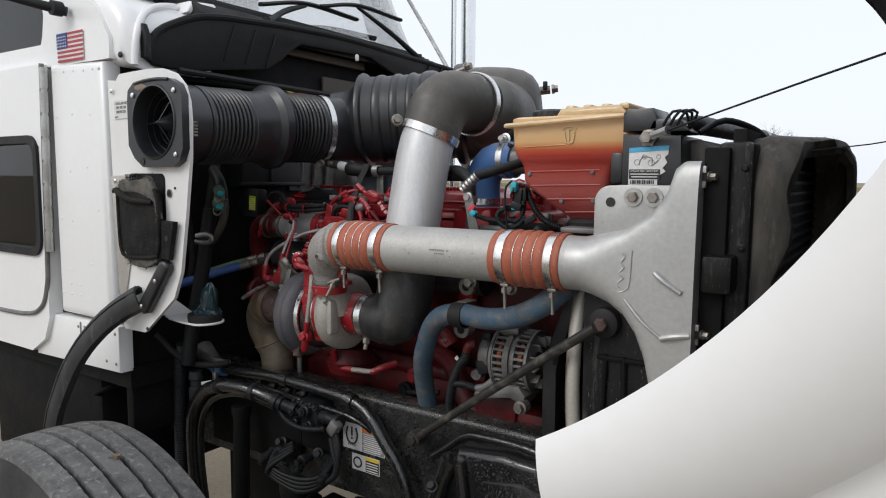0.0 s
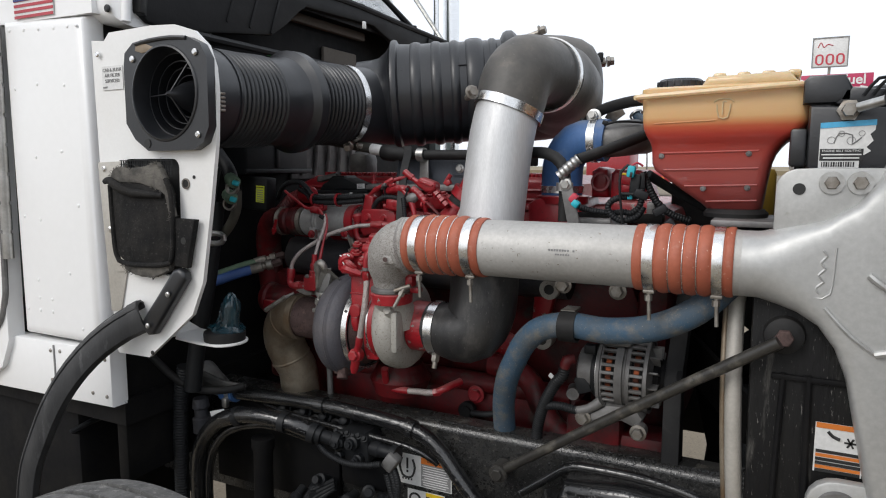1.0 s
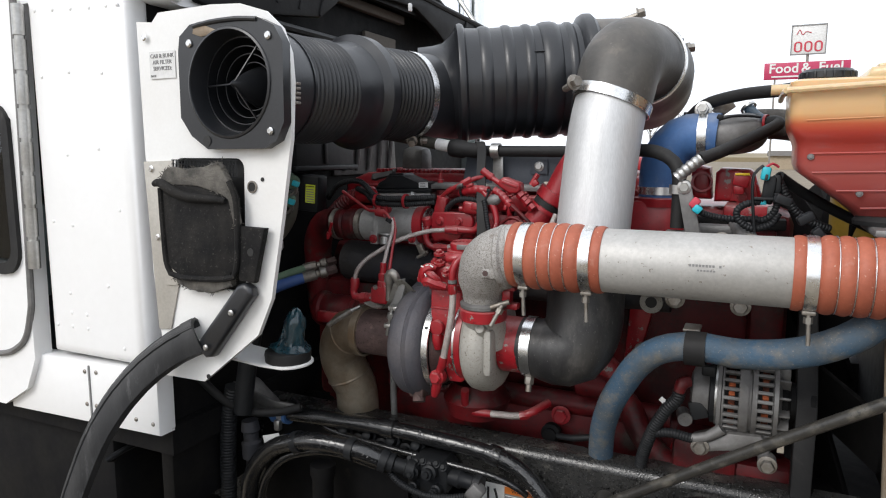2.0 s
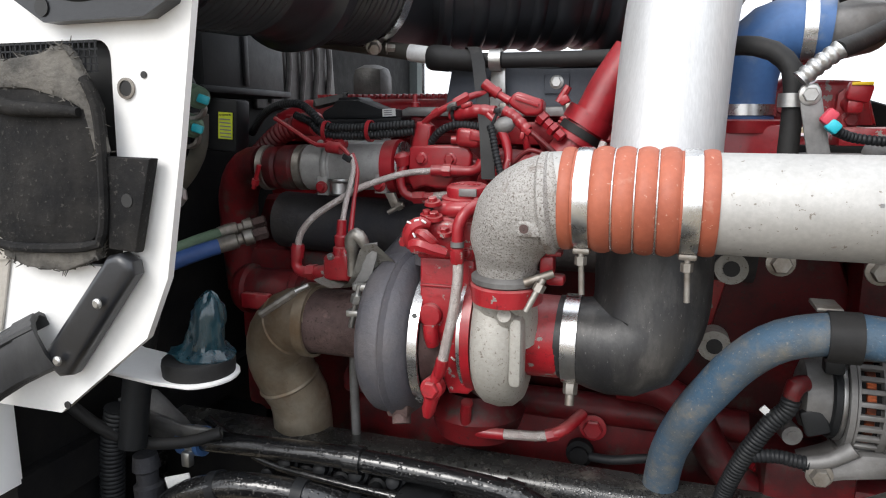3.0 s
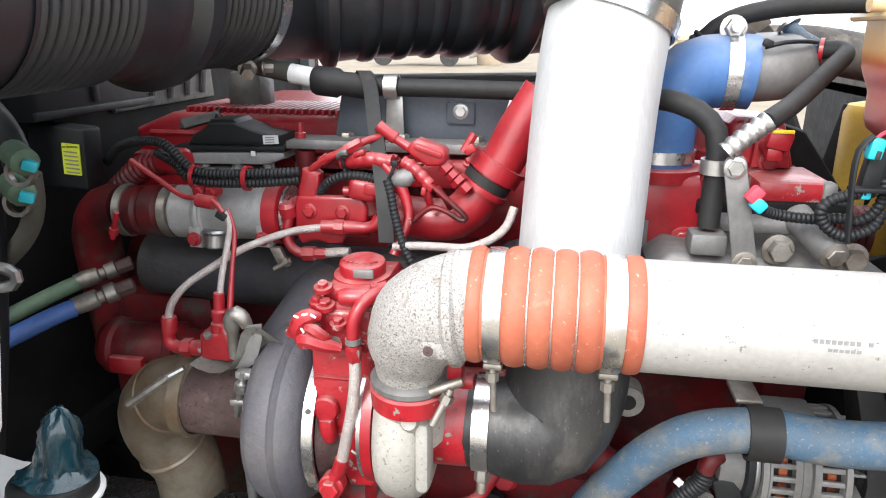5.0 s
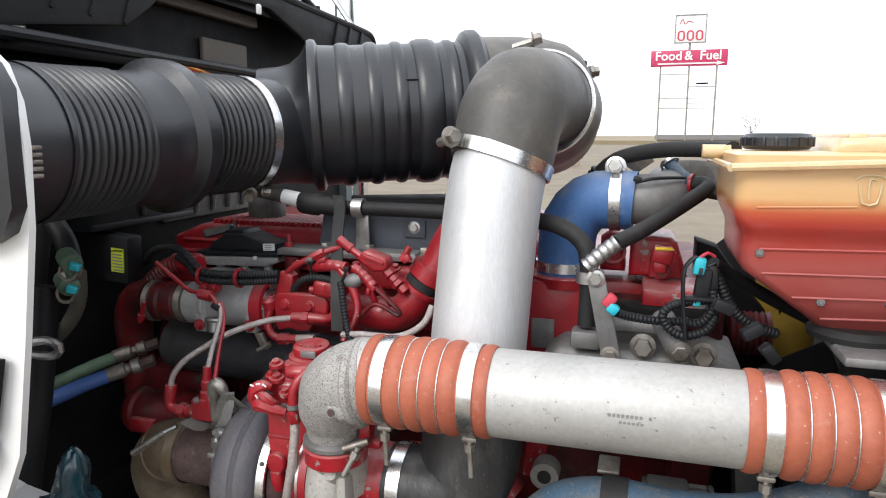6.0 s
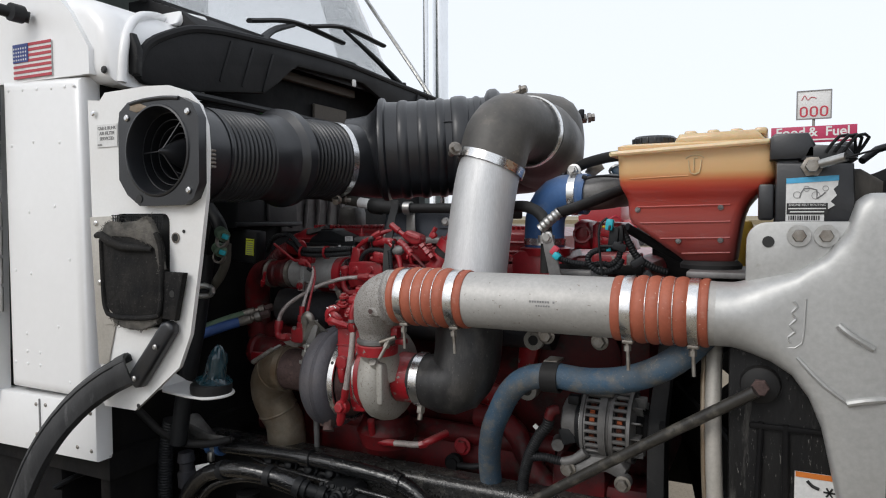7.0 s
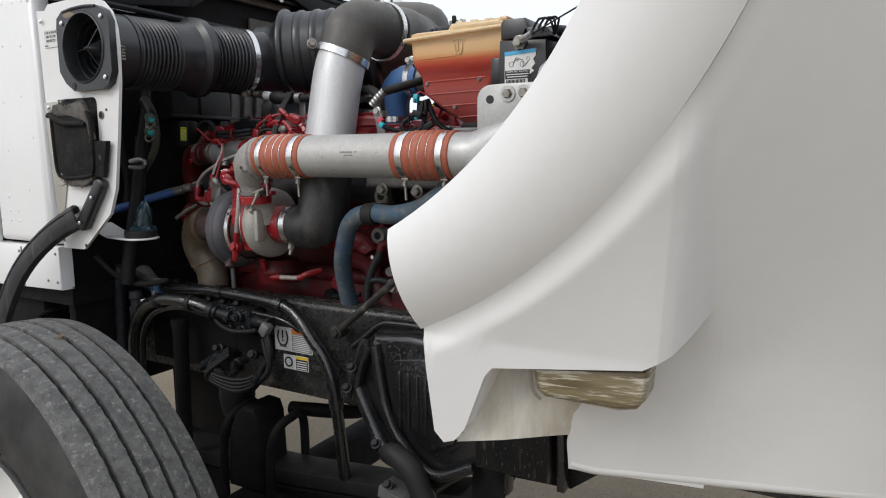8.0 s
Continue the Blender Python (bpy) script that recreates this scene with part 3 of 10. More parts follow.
rt = thing("red_truck", (-7.5, 35, 0), "red parked lorry far across the yard", "truck")
part("cab", box((-8.2, 35.0, 1.5), (2.2, 2.2, 2.0), 0.15), RED, rt)
part("bonnet", box((-6.2, 35.0, 0.92), (1.9, 1.9, 0.75), 0.2), RED, rt)
part("bumper", box((-5.25, 35.0, 0.55), (0.2, 1.9, 0.3), 0.04), STEEL, rt)
part("headlamp", lathe([(0, 0.12), (0.04, 0.1)], (-5.6, 34.04, 0.85), (0, -1, 0), 16), WARN, rt)
for wx in (-6.3, -9.6):
    part("wheel", lathe([(-0.15, 0.30), (-0.15, 0.45), (0.12, 0.45), (0.15, 0.3)], (wx, 34.05, 0.45), (0, 1, 0), 24), WALL, rt)

# ---------------------------------------------------------------- cab
cab = thing("truck_cab", (-2.2, 1.57, 0.9), "white riveted truck cab with its hood tipped forward", "cab")
side = part("side_panel", slab([(-1.765, 1.135), (-1.520, 1.135), (-1.520, 1.74), (-1.765, 1.752)], 0.86, 0.92, bevel=0.022, seg=5), WHITE, cab, "white side panel with rivets")
for rx, rz in ((-1.535, 1.722), (-1.56, 1.722), (-1.60, 1.722), (-1.645, 1.724), (-1.69, 1.726), (-1.735, 1.728), (-1.58, 1.62), (-1.66, 1.625), (-1.73, 1.62), (-1.60, 1.50),
               (-1.68, 1.49), (-1.56, 1.40), (-1.68, 1.37), (-1.73, 1.375), (-1.60, 1.27), (-1.70, 1.25), (-1.66, 1.19), (-1.70, 1.19), (-1.66, 1.215), (-1.70, 1.215), (-1.74, 1.19), (-1.57, 1.165)):
    part("rivet", rivet((rx, 0.86, rz), (0, -1, 0)), WHITE, side)
low = part("lower_panel", slab([(-1.90, 1.01), (-1.500, 1.020), (-1.500, 1.13), (-1.90, 1.125)], 0.862, 0.90, bevel=0.004), WHITE, cab)
for rx, rz in ((-1.514, 1.04), (-1.514, 1.112), (-1.555, 1.042), (-1.655, 1.05), (-1.65, 1.112), (-1.68, 1.05), (-1.68, 1.11)):
    part("screw", screw((rx, 0.862, rz), (0, -1, 0)), BOLT, low)
part("seam", box((-1.668, 0.861, 1.07), (0.003, 0.003, 0.105), 0), GREYINK, low)
door = part("door", frame_slab([(-2.75, 1.02), (-1.90, 1.02), (-1.83, 1.06), (-1.80, 1.12), (-1.785, 1.75), (-1.785, 1.75), (-2.75, 1.75), (-2.75, 1.75)],
                               [(-2.20, 1.285), (-1.86, 1.285), (-1.835, 1.30), (-1.83, 1.32), (-1.81, 1.55), (-1.83, 1.57), (-2.18, 1.57), (-2.20, 1.55)], 0.850, 0.885), WHITE, cab, "white door with a lower side window")
part("gasket", frame_slab(round_rect(-2.01, 1.427, 0.40, 0.305, 0.045), round_rect(-2.01, 1.427, 0.36, 0.265, 0.03), 0.842, 0.87), RUBBER, door, "black rubber window gasket")
part("lower_window", box((-2.01, 0.866, 1.427), (0.365, 0.004, 0.27), 0), GLASS, door)
part("piping", tube([(-1.776, 0.85, 1.75), (-1.79, 0.848, 1.30), (-1.80, 0.848, 1.20), (-1.84, 0.848, 1.14), (-1.95, 0.848, 1.115), (-2.3, 0.848, 1.11)], 0.006, 8), GREYCAST, door, "grey door seal")
hinge = part("hinge", lathe([(0, 0.008), (0.45, 0.008)], (-1.778, 0.85, 1.29), (0.03, 0, 1), 10), STEEL, door)
for k in range(8):
    part("knuckle", lathe([(0, 0.0105), (0.05, 0.0105)], (-1.778 + 0.0017 * k, 0.85, 1.29 + 0.057 * k), (0.03, 0, 1), 10), STEEL, hinge)
upper = part("upper_body", frame_slab([(-2.75, 1.75), (-1.50, 1.742), (-1.50, 1.79), (-1.55, 1.86), (-1.60, 1.905), (-1.70, 2.02), (-1.98, 2.62), (-2.75, 2.62)],
                                      [(-2.60, 1.80), (-1.81, 1.80), (-1.80, 1.82), (-1.79, 1.87), (-1.80, 1.92), (-1.84, 2.02), (-2.02, 2.45), (-2.60, 2.45)], 0.868, 0.92), WHITE, cab)
part("door_window", box((-2.2, 0.893, 2.12), (0.85, 0.004, 0.70), 0), GLASS, upper)
part("mirror_arm", join(tube([(-1.66, 0.86, 1.86), (-1.69, 0.82, 1.87), (-1.78, 0.72, 1.90)], 0.011, 10), lathe([(-0.012, 0.017), (0.012, 0.017)], (-1.67, 0.84, 1.865), (0, 1, 0), 14)), LOOM, cab, "jointed mirror arm")
part("rear_wall", box((-2.77, 1.57, 1.8), (0.04, 1.44, 1.66), 0), LINING, cab)
part("roof", box((-2.35, 1.57, 2.64), (0.86, 1.44, 0.05), 0.02), WHITE, cab)
part("far_wall", frame_slab([(-2.75, 1.02), (-1.50, 1.02), (-1.50, 1.79), (-1.70, 2.02), (-1.98, 2.62), (-2.75, 2.62)], [(-2.6, 1.7), (-1.9, 1.7), (-1.80, 1.85), (-1.86, 2.02), (-2.02, 2.45), (-2.6, 2.45)], 2.24, 2.28), LINING, cab)
part("cab_floor", box((-2.15, 1.57, 1.0), (1.3, 1.36, 0.05), 0), DARK, cab)
part("dashboard", box((-1.74, 1.57, 1.76), (0.24, 1.34, 0.30), 0.04), DARK, cab)
part("seat_back", box((-2.45, 1.2, 1.75), (0.14, 0.5, 0.8), 0.05), DARK, cab)
# rounded white cowl corner with its raised lip
cornerw = part("cowl_corner", slab([(-1.66, 1.744), (-1.452, 1.722), (-1.448, 1.79), (-1.465, 1.845), (-1.51, 1.882), (-1.58, 1.905), (-1.66, 1.93)], 0.878, 1.13, bevel=0.035, seg=6), WHITE, cab, "moulded white cowl corner")
part("lip", tube([(-1.450, 0.900, 1.728), (-1.448, 0.905, 1.79), (-1.462, 0.93, 1.838), (-1.49, 0.98, 1.872), (-1.53, 1.06, 1.895), (-1.56, 1.12, 1.90)], 0.009, 10), WHITE, cornerw)
part("plug", screw((-1.470, 0.878, 1.748), (0.1, -1, 0), 0.007), INK, cornerw)
part("nozzle_hump", slab([(1.07, 1.88), (1.09, 1.912), (1.16, 1.918), (1.20, 1.885)], -1.58, -1.49, "yz", 0.012, 3), WHITE, cornerw)
part("cowl_grille", slab([(-1.455, 1.880), (-1.50, 1.915), (-1.605, 1.952), (-1.66, 1.952), (-1.66, 1.90), (-1.455, 1.85)], 1.09, 2.24, bevel=0.004), APRON, cab, "black ribbed cowl grille")
for k in range(5):
    part("rib", box((-1.51 - 0.022 * k, 1.66, 1.914 + 0.010 * k), (0.005, 1.14, 0.007), 0.002), RUBBER, cab)
glassm = bmesh.new()
q = [glassm.verts.new(c) for c in ((-1.61, 0.98, 1.954), (-1.59, 2.15, 1.950), (-1.87, 2.09, 2.55), (-1.88, 1.04, 2.55))]
glassm.faces.new(q)
bmesh.ops.solidify(glassm, geom=glassm.faces[:], thickness=0.006)
ws = part("windshield", glassm, GLASS, cab, "pale green tinted windshield")
ws.visible_shadow = False
part("windshield_seal", tube([(-1.605, 0.97, 1.952), (-1.60, 1.57, 1.952), (-1.585, 2.16, 1.948)], 0.009, 8), RUBBER, ws)
part("windshield_seal", tube([(-1.605, 0.97, 1.95), (-1.74, 1.0, 2.25), (-1.88, 1.03, 2.55)], 0.014, 8), RUBBER, ws)
part("pillar", tube([(-1.66, 0.93, 1.93), (-1.93, 0.97, 2.60)], 0.045, 10), WHITE, cab)
part("pillar", tube([(-1.62, 2.19, 1.93), (-1.92, 2.13, 2.60)], 0.022, 10), WHITE, cab)
for (p0, p1, p2) in (((-1.50, 1.345, 1.905), (-1.54, 1.45, 1.962), (-1.56, 1.56, 2.003)), ((-1.53, 2.13, 1.925), (-1.55, 1.99, 1.99), (-1.56, 1.81, 2.048))):
    wiper = part("wiper", tube([p0, p1, p2], [0.011, 0.009, 0.006], 8), LOOM, cab, "black wiper arm and blade")
    v = Vector(p2)
    part("blade", tube([v + Vector((0.005, -0.19, -0.035)), v + Vector((0.0, 0.0, 0.006)), v + Vector((-0.005, 0.25, 0.006))], 0.011, 6, squash=0.6), RUBBER, wiper)
    part("knuckle", lathe([(-0.012, 0.014), (0.014, 0.012)], p0, (0, 0, 1), 12), LOOM, wiper)

flag = part("flag_decal", tile(-1.663, 1.782, 0.118, 0.066, 0.8655), LABEL, upper, "small striped flag decal")
for k in range(7):
    part("stripe", tile(-1.663, 1.782 + 0.0305 - k * 0.0102, 0.118, 0.0052, 0.8645), FLAGRED, flag)
part("canton", tile(-1.698, 1.7975, 0.048, 0.0352, 0.8637), FLAGBLUE, flag)
part("stars", join(*[box((-1.718 + 0.0075 * (k % 6), 0.863, 1.785 + 0.0072 * (k // 6)), (0.0032, 0.0005, 0.0032), 0, (0, 45, 0)) for k in range(24)]), LABEL, flag)

# black apron in front of the windshield, following the hood's rear edge
topz = [(0.926, 1.742), (0.930, 1.770), (0.945, 1.797), (0.972, 1.820), (1.053, 1.857), (1.13, 1.873), (1.23, 1.882), (1.404, 1.894), (1.623, 1.901), (1.911, 1.894), (2.20, 1.888), (2.30, 1.882), (2.33, 1.860)]
botz = [(2.30, 1.80), (1.92, 1.80), (1.86, 1.825), (1.73, 1.862), (1.42, 1.852), (1.39, 1.835), (1.345, 1.80), (1.29, 1.766), (1.08, 1.737), (0.98, 1.729), (0.94, 1.732)]
apron = thing("cowl_apron", (-1.45, 1.6, 1.74), "dull black plastic apron under the windshield", "apron")
part("face", slab(topz + botz, -1.455, -1.437, "yz", 0.006), APRON, apron)
part("rolled_edge", tube([(-1.44, y, z) for y, z in topz], 0.009, 8), APRON, apron)
part("end_flap", slab([(-1.50, 1.745), (-1.43, 1.745), (-1.425, 1.79), (-1.44, 1.82), (-1.50, 1.83)], 0.915, 0.93, bevel=0.004), RUBBER, apron)
for k in range(3):
    part("rib", box((-1.435, 2.05 + k * 0.08, 1.845), (0.008, 0.012, 0.08), 0.002, (-25, 0, 0)), APRON, apron)
for k in range(3):
    part("rib", box((-1.4365, 1.16 + k * 0.07, 1.815), (0.004, 0.006, 0.10), 0.001, (-22, 0, 0)), APRON, apron)
part("inner_shelf", box((-1.485, 1.6, 1.715), (0.05, 1.30, 0.012), 0.003), DARK, apron)
part("cross_rail", tube([(-1.43, 1.0, 1.727), (-1.42, 1.6, 1.722), (-1.43, 2.15, 1.72)], 0.008, 8), LOOM, apron)

fw = part("firewall", box((-1.535, 1.57, 1.36), (0.03, 1.33, 1.02), 0.005), DARK, cab, "grimy dark firewall")
part("ledge", box((-1.49, 1.55, 1.68), (0.07, 1.2, 0.03), 0.004), DARK, fw)
part("insulation", slab([(1.43, 1.44), (1.43, 1.60), (1.50, 1.64), (1.72, 1.63), (1.74, 1.44)], -1.52, -1.508, "yz", 0.004), FOIL, fw, "crumpled grey insulation mat")
for k in range(5):
    part("fold", tube([(-1.506, 1.47 + 0.055 * k, 1.45), (-1.500, 1.475 + 0.055 * k, 1.53), (-1.506, 1.465 + 0.057 * k, 1.61)], 0.006, 8), FOIL, fw)
part("heater_box", slab([(1.20, 1.455), (1.20, 1.56), (1.24, 1.58), (1.40, 1.575), (1.42, 1.55), (1.42, 1.455)], -1.522, -1.445, "yz", 0.008), LOOM, fw, "black heater box")
part("box_flange", box((-1.444, 1.31, 1.462), (0.008, 0.24, 0.010), 0.002), LOOM, fw)
part("box_rib", box((-1.443, 1.30, 1.52), (0.006, 0.012, 0.10), 0.002), LOOM, fw)
part("hose_drop", tube([(-1.48, 1.14, 1.60), (-1.47, 1.13, 1.50), (-1.48, 1.12, 1.42), (-1.50, 1.11, 1.30)], 0.013, 12), RUBBER, fw)
part("hose_drop", tube([(-1.50, 1.06, 1.20), (-1.49, 1.07, 1.28), (-1.50, 1.06, 1.38), (-1.51, 1.05, 1.50)], 0.011, 12), RUBBER, fw)
part("opening_beam", box((-1.505, 1.56, 1.842), (0.02, 0.42, 0.022), 0.003), BARK, fw, "dusty brown beam")
part("tan_patch", box((-1.512, 1.66, 1.765), (0.01, 0.16, 0.05), 0.003), BARK, fw, "dusty tan panel")
part("white_clip", box((-1.40, 1.62, 1.842), (0.008, 0.012, 0.02), 0.003), LABEL, fw)
for k, m in enumerate(WIRES):
    part("wire", tube([(-1.50, 1.32 + 0.03 * k, 1.74), (-1.44, 1.36 + 0.045 * k, 1.71), (-1.36, 1.43 + 0.05 * k, 1.675), (-1.33, 1.60, 1.66)], 0.004, 6), m, fw)



def cab_set(p):
    """The cab stands a little farther back than its plate."""
    return Vector((p.x - 0.045, p.y + 0.030, p.z + 0.035 * (p.z - 1.45)))


for ob in (cab, apron):
    settle(ob, cab_set)

# ---------------------------------------------------------------- side plate and air inlet
plate = thing("cowl_side_plate", (-1.37, 0.875, 1.12), "white painted side plate beside the cab, scuffed along its edge", "panel")
outl = [(-1.527, 1.690), (-1.494, 1.687), (-1.480, 1.700), (-1.373, 1.703), (-1.318, 1.700), (-1.274, 1.687), (-1.245, 1.662), (-1.232, 1.629), (-1.228, 1.588), (-1.231, 1.512),
        (-1.248, 1.399), (-1.269, 1.279), (-1.296, 1.220), (-1.410, 1.130), (-1.494, 1.129), (-1.515, 1.30)]
part("sheet", holed_slab(outl, [arc(-1.329, 1.590, 0.076, 0, 348, 30), round_rect(-1.388, 1.385, 0.140, 0.200, 0.015)], 0.875, 0.883), PLATE, plate)
part("steel_strip", slab([(-1.523, 1.479), (-1.461, 1.481), (-1.463, 1.305), (-1.452, 1.300), (-1.477, 1.211), (-1.504, 1.208)], 0.8715, 0.8745, bevel=0.0008), STRIPMET, plate, "thin bare beige aluminium strip")
for x, z in ((-1.507, 1.665), (-1.505, 1.468), (-1.497, 1.36), (-1.485, 1.15)):
    part("screw", screw((x, 0.8712, z), (0, -1, 0), 0.0055), BRIGHT, plate)
for x, z, r in ((-1.302, 1.444, 0.0065), (-1.283, 1.455, 0.003), (-1.302, 1.335, 0.004), (-1.40, 1.14, 0.004)):
    part("hole", lathe([(0, r), (0.001, r)], (x, 0.8745, z), (0, -1, 0), 14), INK, plate)
part("hole_rim", ring((-1.302, 0.8735, 1.444), (0, -1, 0), 0.0068, 0.002, 0.0022, 18), BOLT, plate)
decal = part("service_decal", tile(-1.475, 1.624, 0.054, 0.040, 0.8742, 0.0008), LABEL, plate, "white service sticker")
for k, t in enumerate(("CAB & BUNK", "AIR FILTER", "SERVICED:")):
    words(t, 0.0085, facing(-1.475, 0.8735, 1.637 - 0.0092 * k), GREYINK, "print", decal)
words("DATE:", 0.0045, facing(-1.494, 0.8735, 1.608), GREYINK, "print", decal)

inlet = thing("air_inlet", (-1.327, 0.87, 1.5), "black octagonal air inlet flange with a cone in a grille", "air inlet")
octo = [(-1.425, 1.637), (-1.421, 1.659), (-1.400, 1.674), (-1.379, 1.677), (-1.272, 1.675), (-1.245, 1.663), (-1.231, 1.640), (-1.230, 1.535), (-1.243, 1.510), (-1.266, 1.499), (-1.372, 1.498), (-1.403, 1.517), (-1.424, 1.544)]
ccx, ccz = -1.329, 1.590
inner = arc(ccx, ccz, 0.0725, 0, 352.5, 48)
part("flange", holed_slab(octo, [inner], 0.858, 0.875), PLASTIC, inlet)
part("flange_lip", lathe([(-0.001, 0.0722), (-0.003, 0.0735), (-0.002, 0.0765), (0.002, 0.0785), (0.006, 0.0722)], (ccx, 0.858, ccz), (0, 1, 0), 56, closed=True), PLASTIC, inlet)
part("funnel", lathe([(-0.016, 0.0725), (0.0, 0.0715), (0.03, 0.069), (0.13, 0.066), (0.13, 0.063), (0.03, 0.066), (0.0, 0.069)], (ccx, 0.874, ccz), (0, 1, 0), 40, closed=True), PLASTIC, inlet)
grille = part("grille", ring((ccx, 0.890, ccz), (0, 1, 0), 0.066, 0.008, 0.003, 44), PLASTIC, inlet, "ringed plastic grille")
for r, d in ((0.055, 0.896), (0.045, 0.905), (0.034, 0.915)):
    part("grille_ring", ring((ccx, d, ccz), (0, 1, 0), r, 0.005, 0.0013, 40), PLASTIC, grille)
for a in (180, 300, 60):
    d = Vector((math.cos(radians(a)), 0, math.sin(radians(a))))
    part("spoke", slab([(0.004, -0.022), (0.069, -0.004), (0.069, 0.0), (0.02, -0.015)], -0.0009, 0.0009, "xy", 0), PLASTIC, grille)
    sp_ob = grille.children[-1]
    base = root_of(grille).location
    for v in sp_ob.data.vertices:
        c = v.co + base
        v.co = Vector((ccx, 0.890, ccz)) + d * c.x * 0.95 + Vector((0, c.y, 0)) + d.cross(Vector((0, 1, 0))) * c.z - base
part("cone", lathe([(-0.042, 0.0012), (-0.038, 0.004), (0.0, 0.022), (0.03, 0.032), (0.06, 0.032)], (ccx, 0.904, ccz), (0, 1, 0), 36), PLASTIC, inlet, "pointed plastic cone")
for x, z in ((-1.401, 1.648), (-1.255, 1.650), (-1.253, 1.523)):
    part("screw", screw((x, 0.857, z), (0, -1, 0), 0.0058), BRIGHT, inlet)
part("broken_edge", slab([(-1.392, 1.668), (-1.372, 1.672), (-1.350, 1.664), (-1.356, 1.658), (-1.378, 1.656), (-1.394, 1.661)], 0.8568, 0.860, bevel=0.0006), TANPIPE, inlet, "pale broken edge of the flange")
part("rim_bead", tube([(-1.392, 0.858, 1.671), (-1.36, 0.857, 1.675), (-1.31, 0.857, 1.676), (-1.275, 0.858, 1.673)], 0.0035, 8), PLASTIC, inlet)
part("empty_hole", lathe([(0, 0.0075), (0.001, 0.0075)], (-1.372, 0.8575, 1.510), (0, -1, 0), 16), INK, inlet)
part("clip", join(*[box((-1.232, 0.888, 1.562 + 0.0065 * k), (0.012, 0.010, 0.004), 0.001) for k in range(5)]), BOLT, inlet)

vent = thing("cowl_vent", (-1.39, 0.87, 1.28), "plate vent with a hanging dirty felt and foam pad", "vent")
part("mesh_recess", slab(round_rect(-1.388, 1.385, 0.145, 0.205, 0.015), 0.895, 0.900, bevel=0.001), INK, vent)
part("wire_mesh", join(*[box((-1.388, 0.8645, 1.482 - 0.006 * k), (0.132, 0.0012, 0.0014), 0) for k in range(5)], *[box((-1.45 + 0.006 * k, 0.8645, 1.470), (0.0014, 0.0012, 0.026), 0) for k in range(22)]), LOOM, vent)
pad_line = [(-1.470, 1.440), (-1.467, 1.37), (-1.461, 1.318), (-1.437, 1.303), (-1.342, 1.307), (-1.320, 1.323), (-1.316, 1.391), (-1.319, 1.430), (-1.330, 1.452), (-1.40, 1.446), (-1.44, 1.449)]
pad = part("foam_pad", slab(pad_line, 0.855, 0.868, bevel=0.005), PAD, vent)
part("rolled_rim", tube([(x, 0.855, z) for x, z in pad_line[:9]], 0.0045, 8), PAD, pad)
part("rolled_flap", tube([(-1.479, 0.852, 1.446), (-1.462, 0.848, 1.448), (-1.44, 0.848, 1.437), (-1.41, 0.850, 1.428), (-1.37, 0.851, 1.426), (-1.335, 0.852, 1.424)], [0.005, 0.007, 0.008, 0.007, 0.006, 0.004], 10), PAD, pad)
part("dish", lathe([(0, 0.030), (0.001, 0.026), (-0.001, 0.012), (0.0, 0.006), (0.0008, 0.0)], (-1.392, 0.8548, 1.352), (0, -1, 0), 20), PAD, pad)
rf = random.Random(9)


def felt_tuft(line, y0, y1, label):
    """A torn strip of felt with loose fibres along its edge."""
    bm = slab(line, y0, y1, bevel=0.003)
    fibres = []
    for k in range(150):
        x, z = line[k % len(line)]
        x2, z2 = line[(k + 1) % len(line)]
        w = rf.random()
        p = Vector((x + (x2 - x) * w, rf.uniform(y0 - 0.002, y1), z + (z2 - z) * w))
        d = Vector((rf.uniform(-1, 1), rf.uniform(-0.8, 0.2), rf.uniform(-0.4, 1))).normalized() * rf.uniform(0.004, 0.009)
        fibres.append(tube([p, p + d], [0.0009, 0.0003], 3, 0.02))
    part("felt", join(bm, *fibres), FELT, vent, label)


felt_tuft([(-1.470, 1.450), (-1.460, 1.467), (-1.447, 1.472), (-1.416, 1.469), (-1.376, 1.473), (-1.353, 1.480), (-1.344, 1.474), (-1.327, 1.446), (-1.314, 1.391), (-1.321, 1.385), (-1.332, 1.426), (-1.353, 1.435), (-1.393, 1.444), (-1.441, 1.445), (-1.459, 1.447)], 0.853, 0.866, "frayed grey felt over the pad")
felt_tuft([(-1.447, 1.305), (-1.331, 1.309), (-1.335, 1.295), (-1.372, 1.282), (-1.419, 1.283), (-1.447, 1.292)], 0.858, 0.871, "frayed grey felt under the pad")
part("square_pad", slab([(-1.319, 1.387), (-1.267, 1.386), (-1.288, 1.304), (-1.318, 1.306)], 0.857, 0.870, bevel=0.003), PAD, vent)
part("pad_hole", lathe([(0, 0.006), (0.001, 0.006)], (-1.293, 0.8572, 1.350), (0, -1, 0), 14), INK, vent)
part("tab", slab([(-1.484, 1.311), (-1.452, 1.312), (-1.455, 1.286), (-1.481, 1.284)], 0.8685, 0.8708, bevel=0), STRIPMET, vent, "dull metal tab")

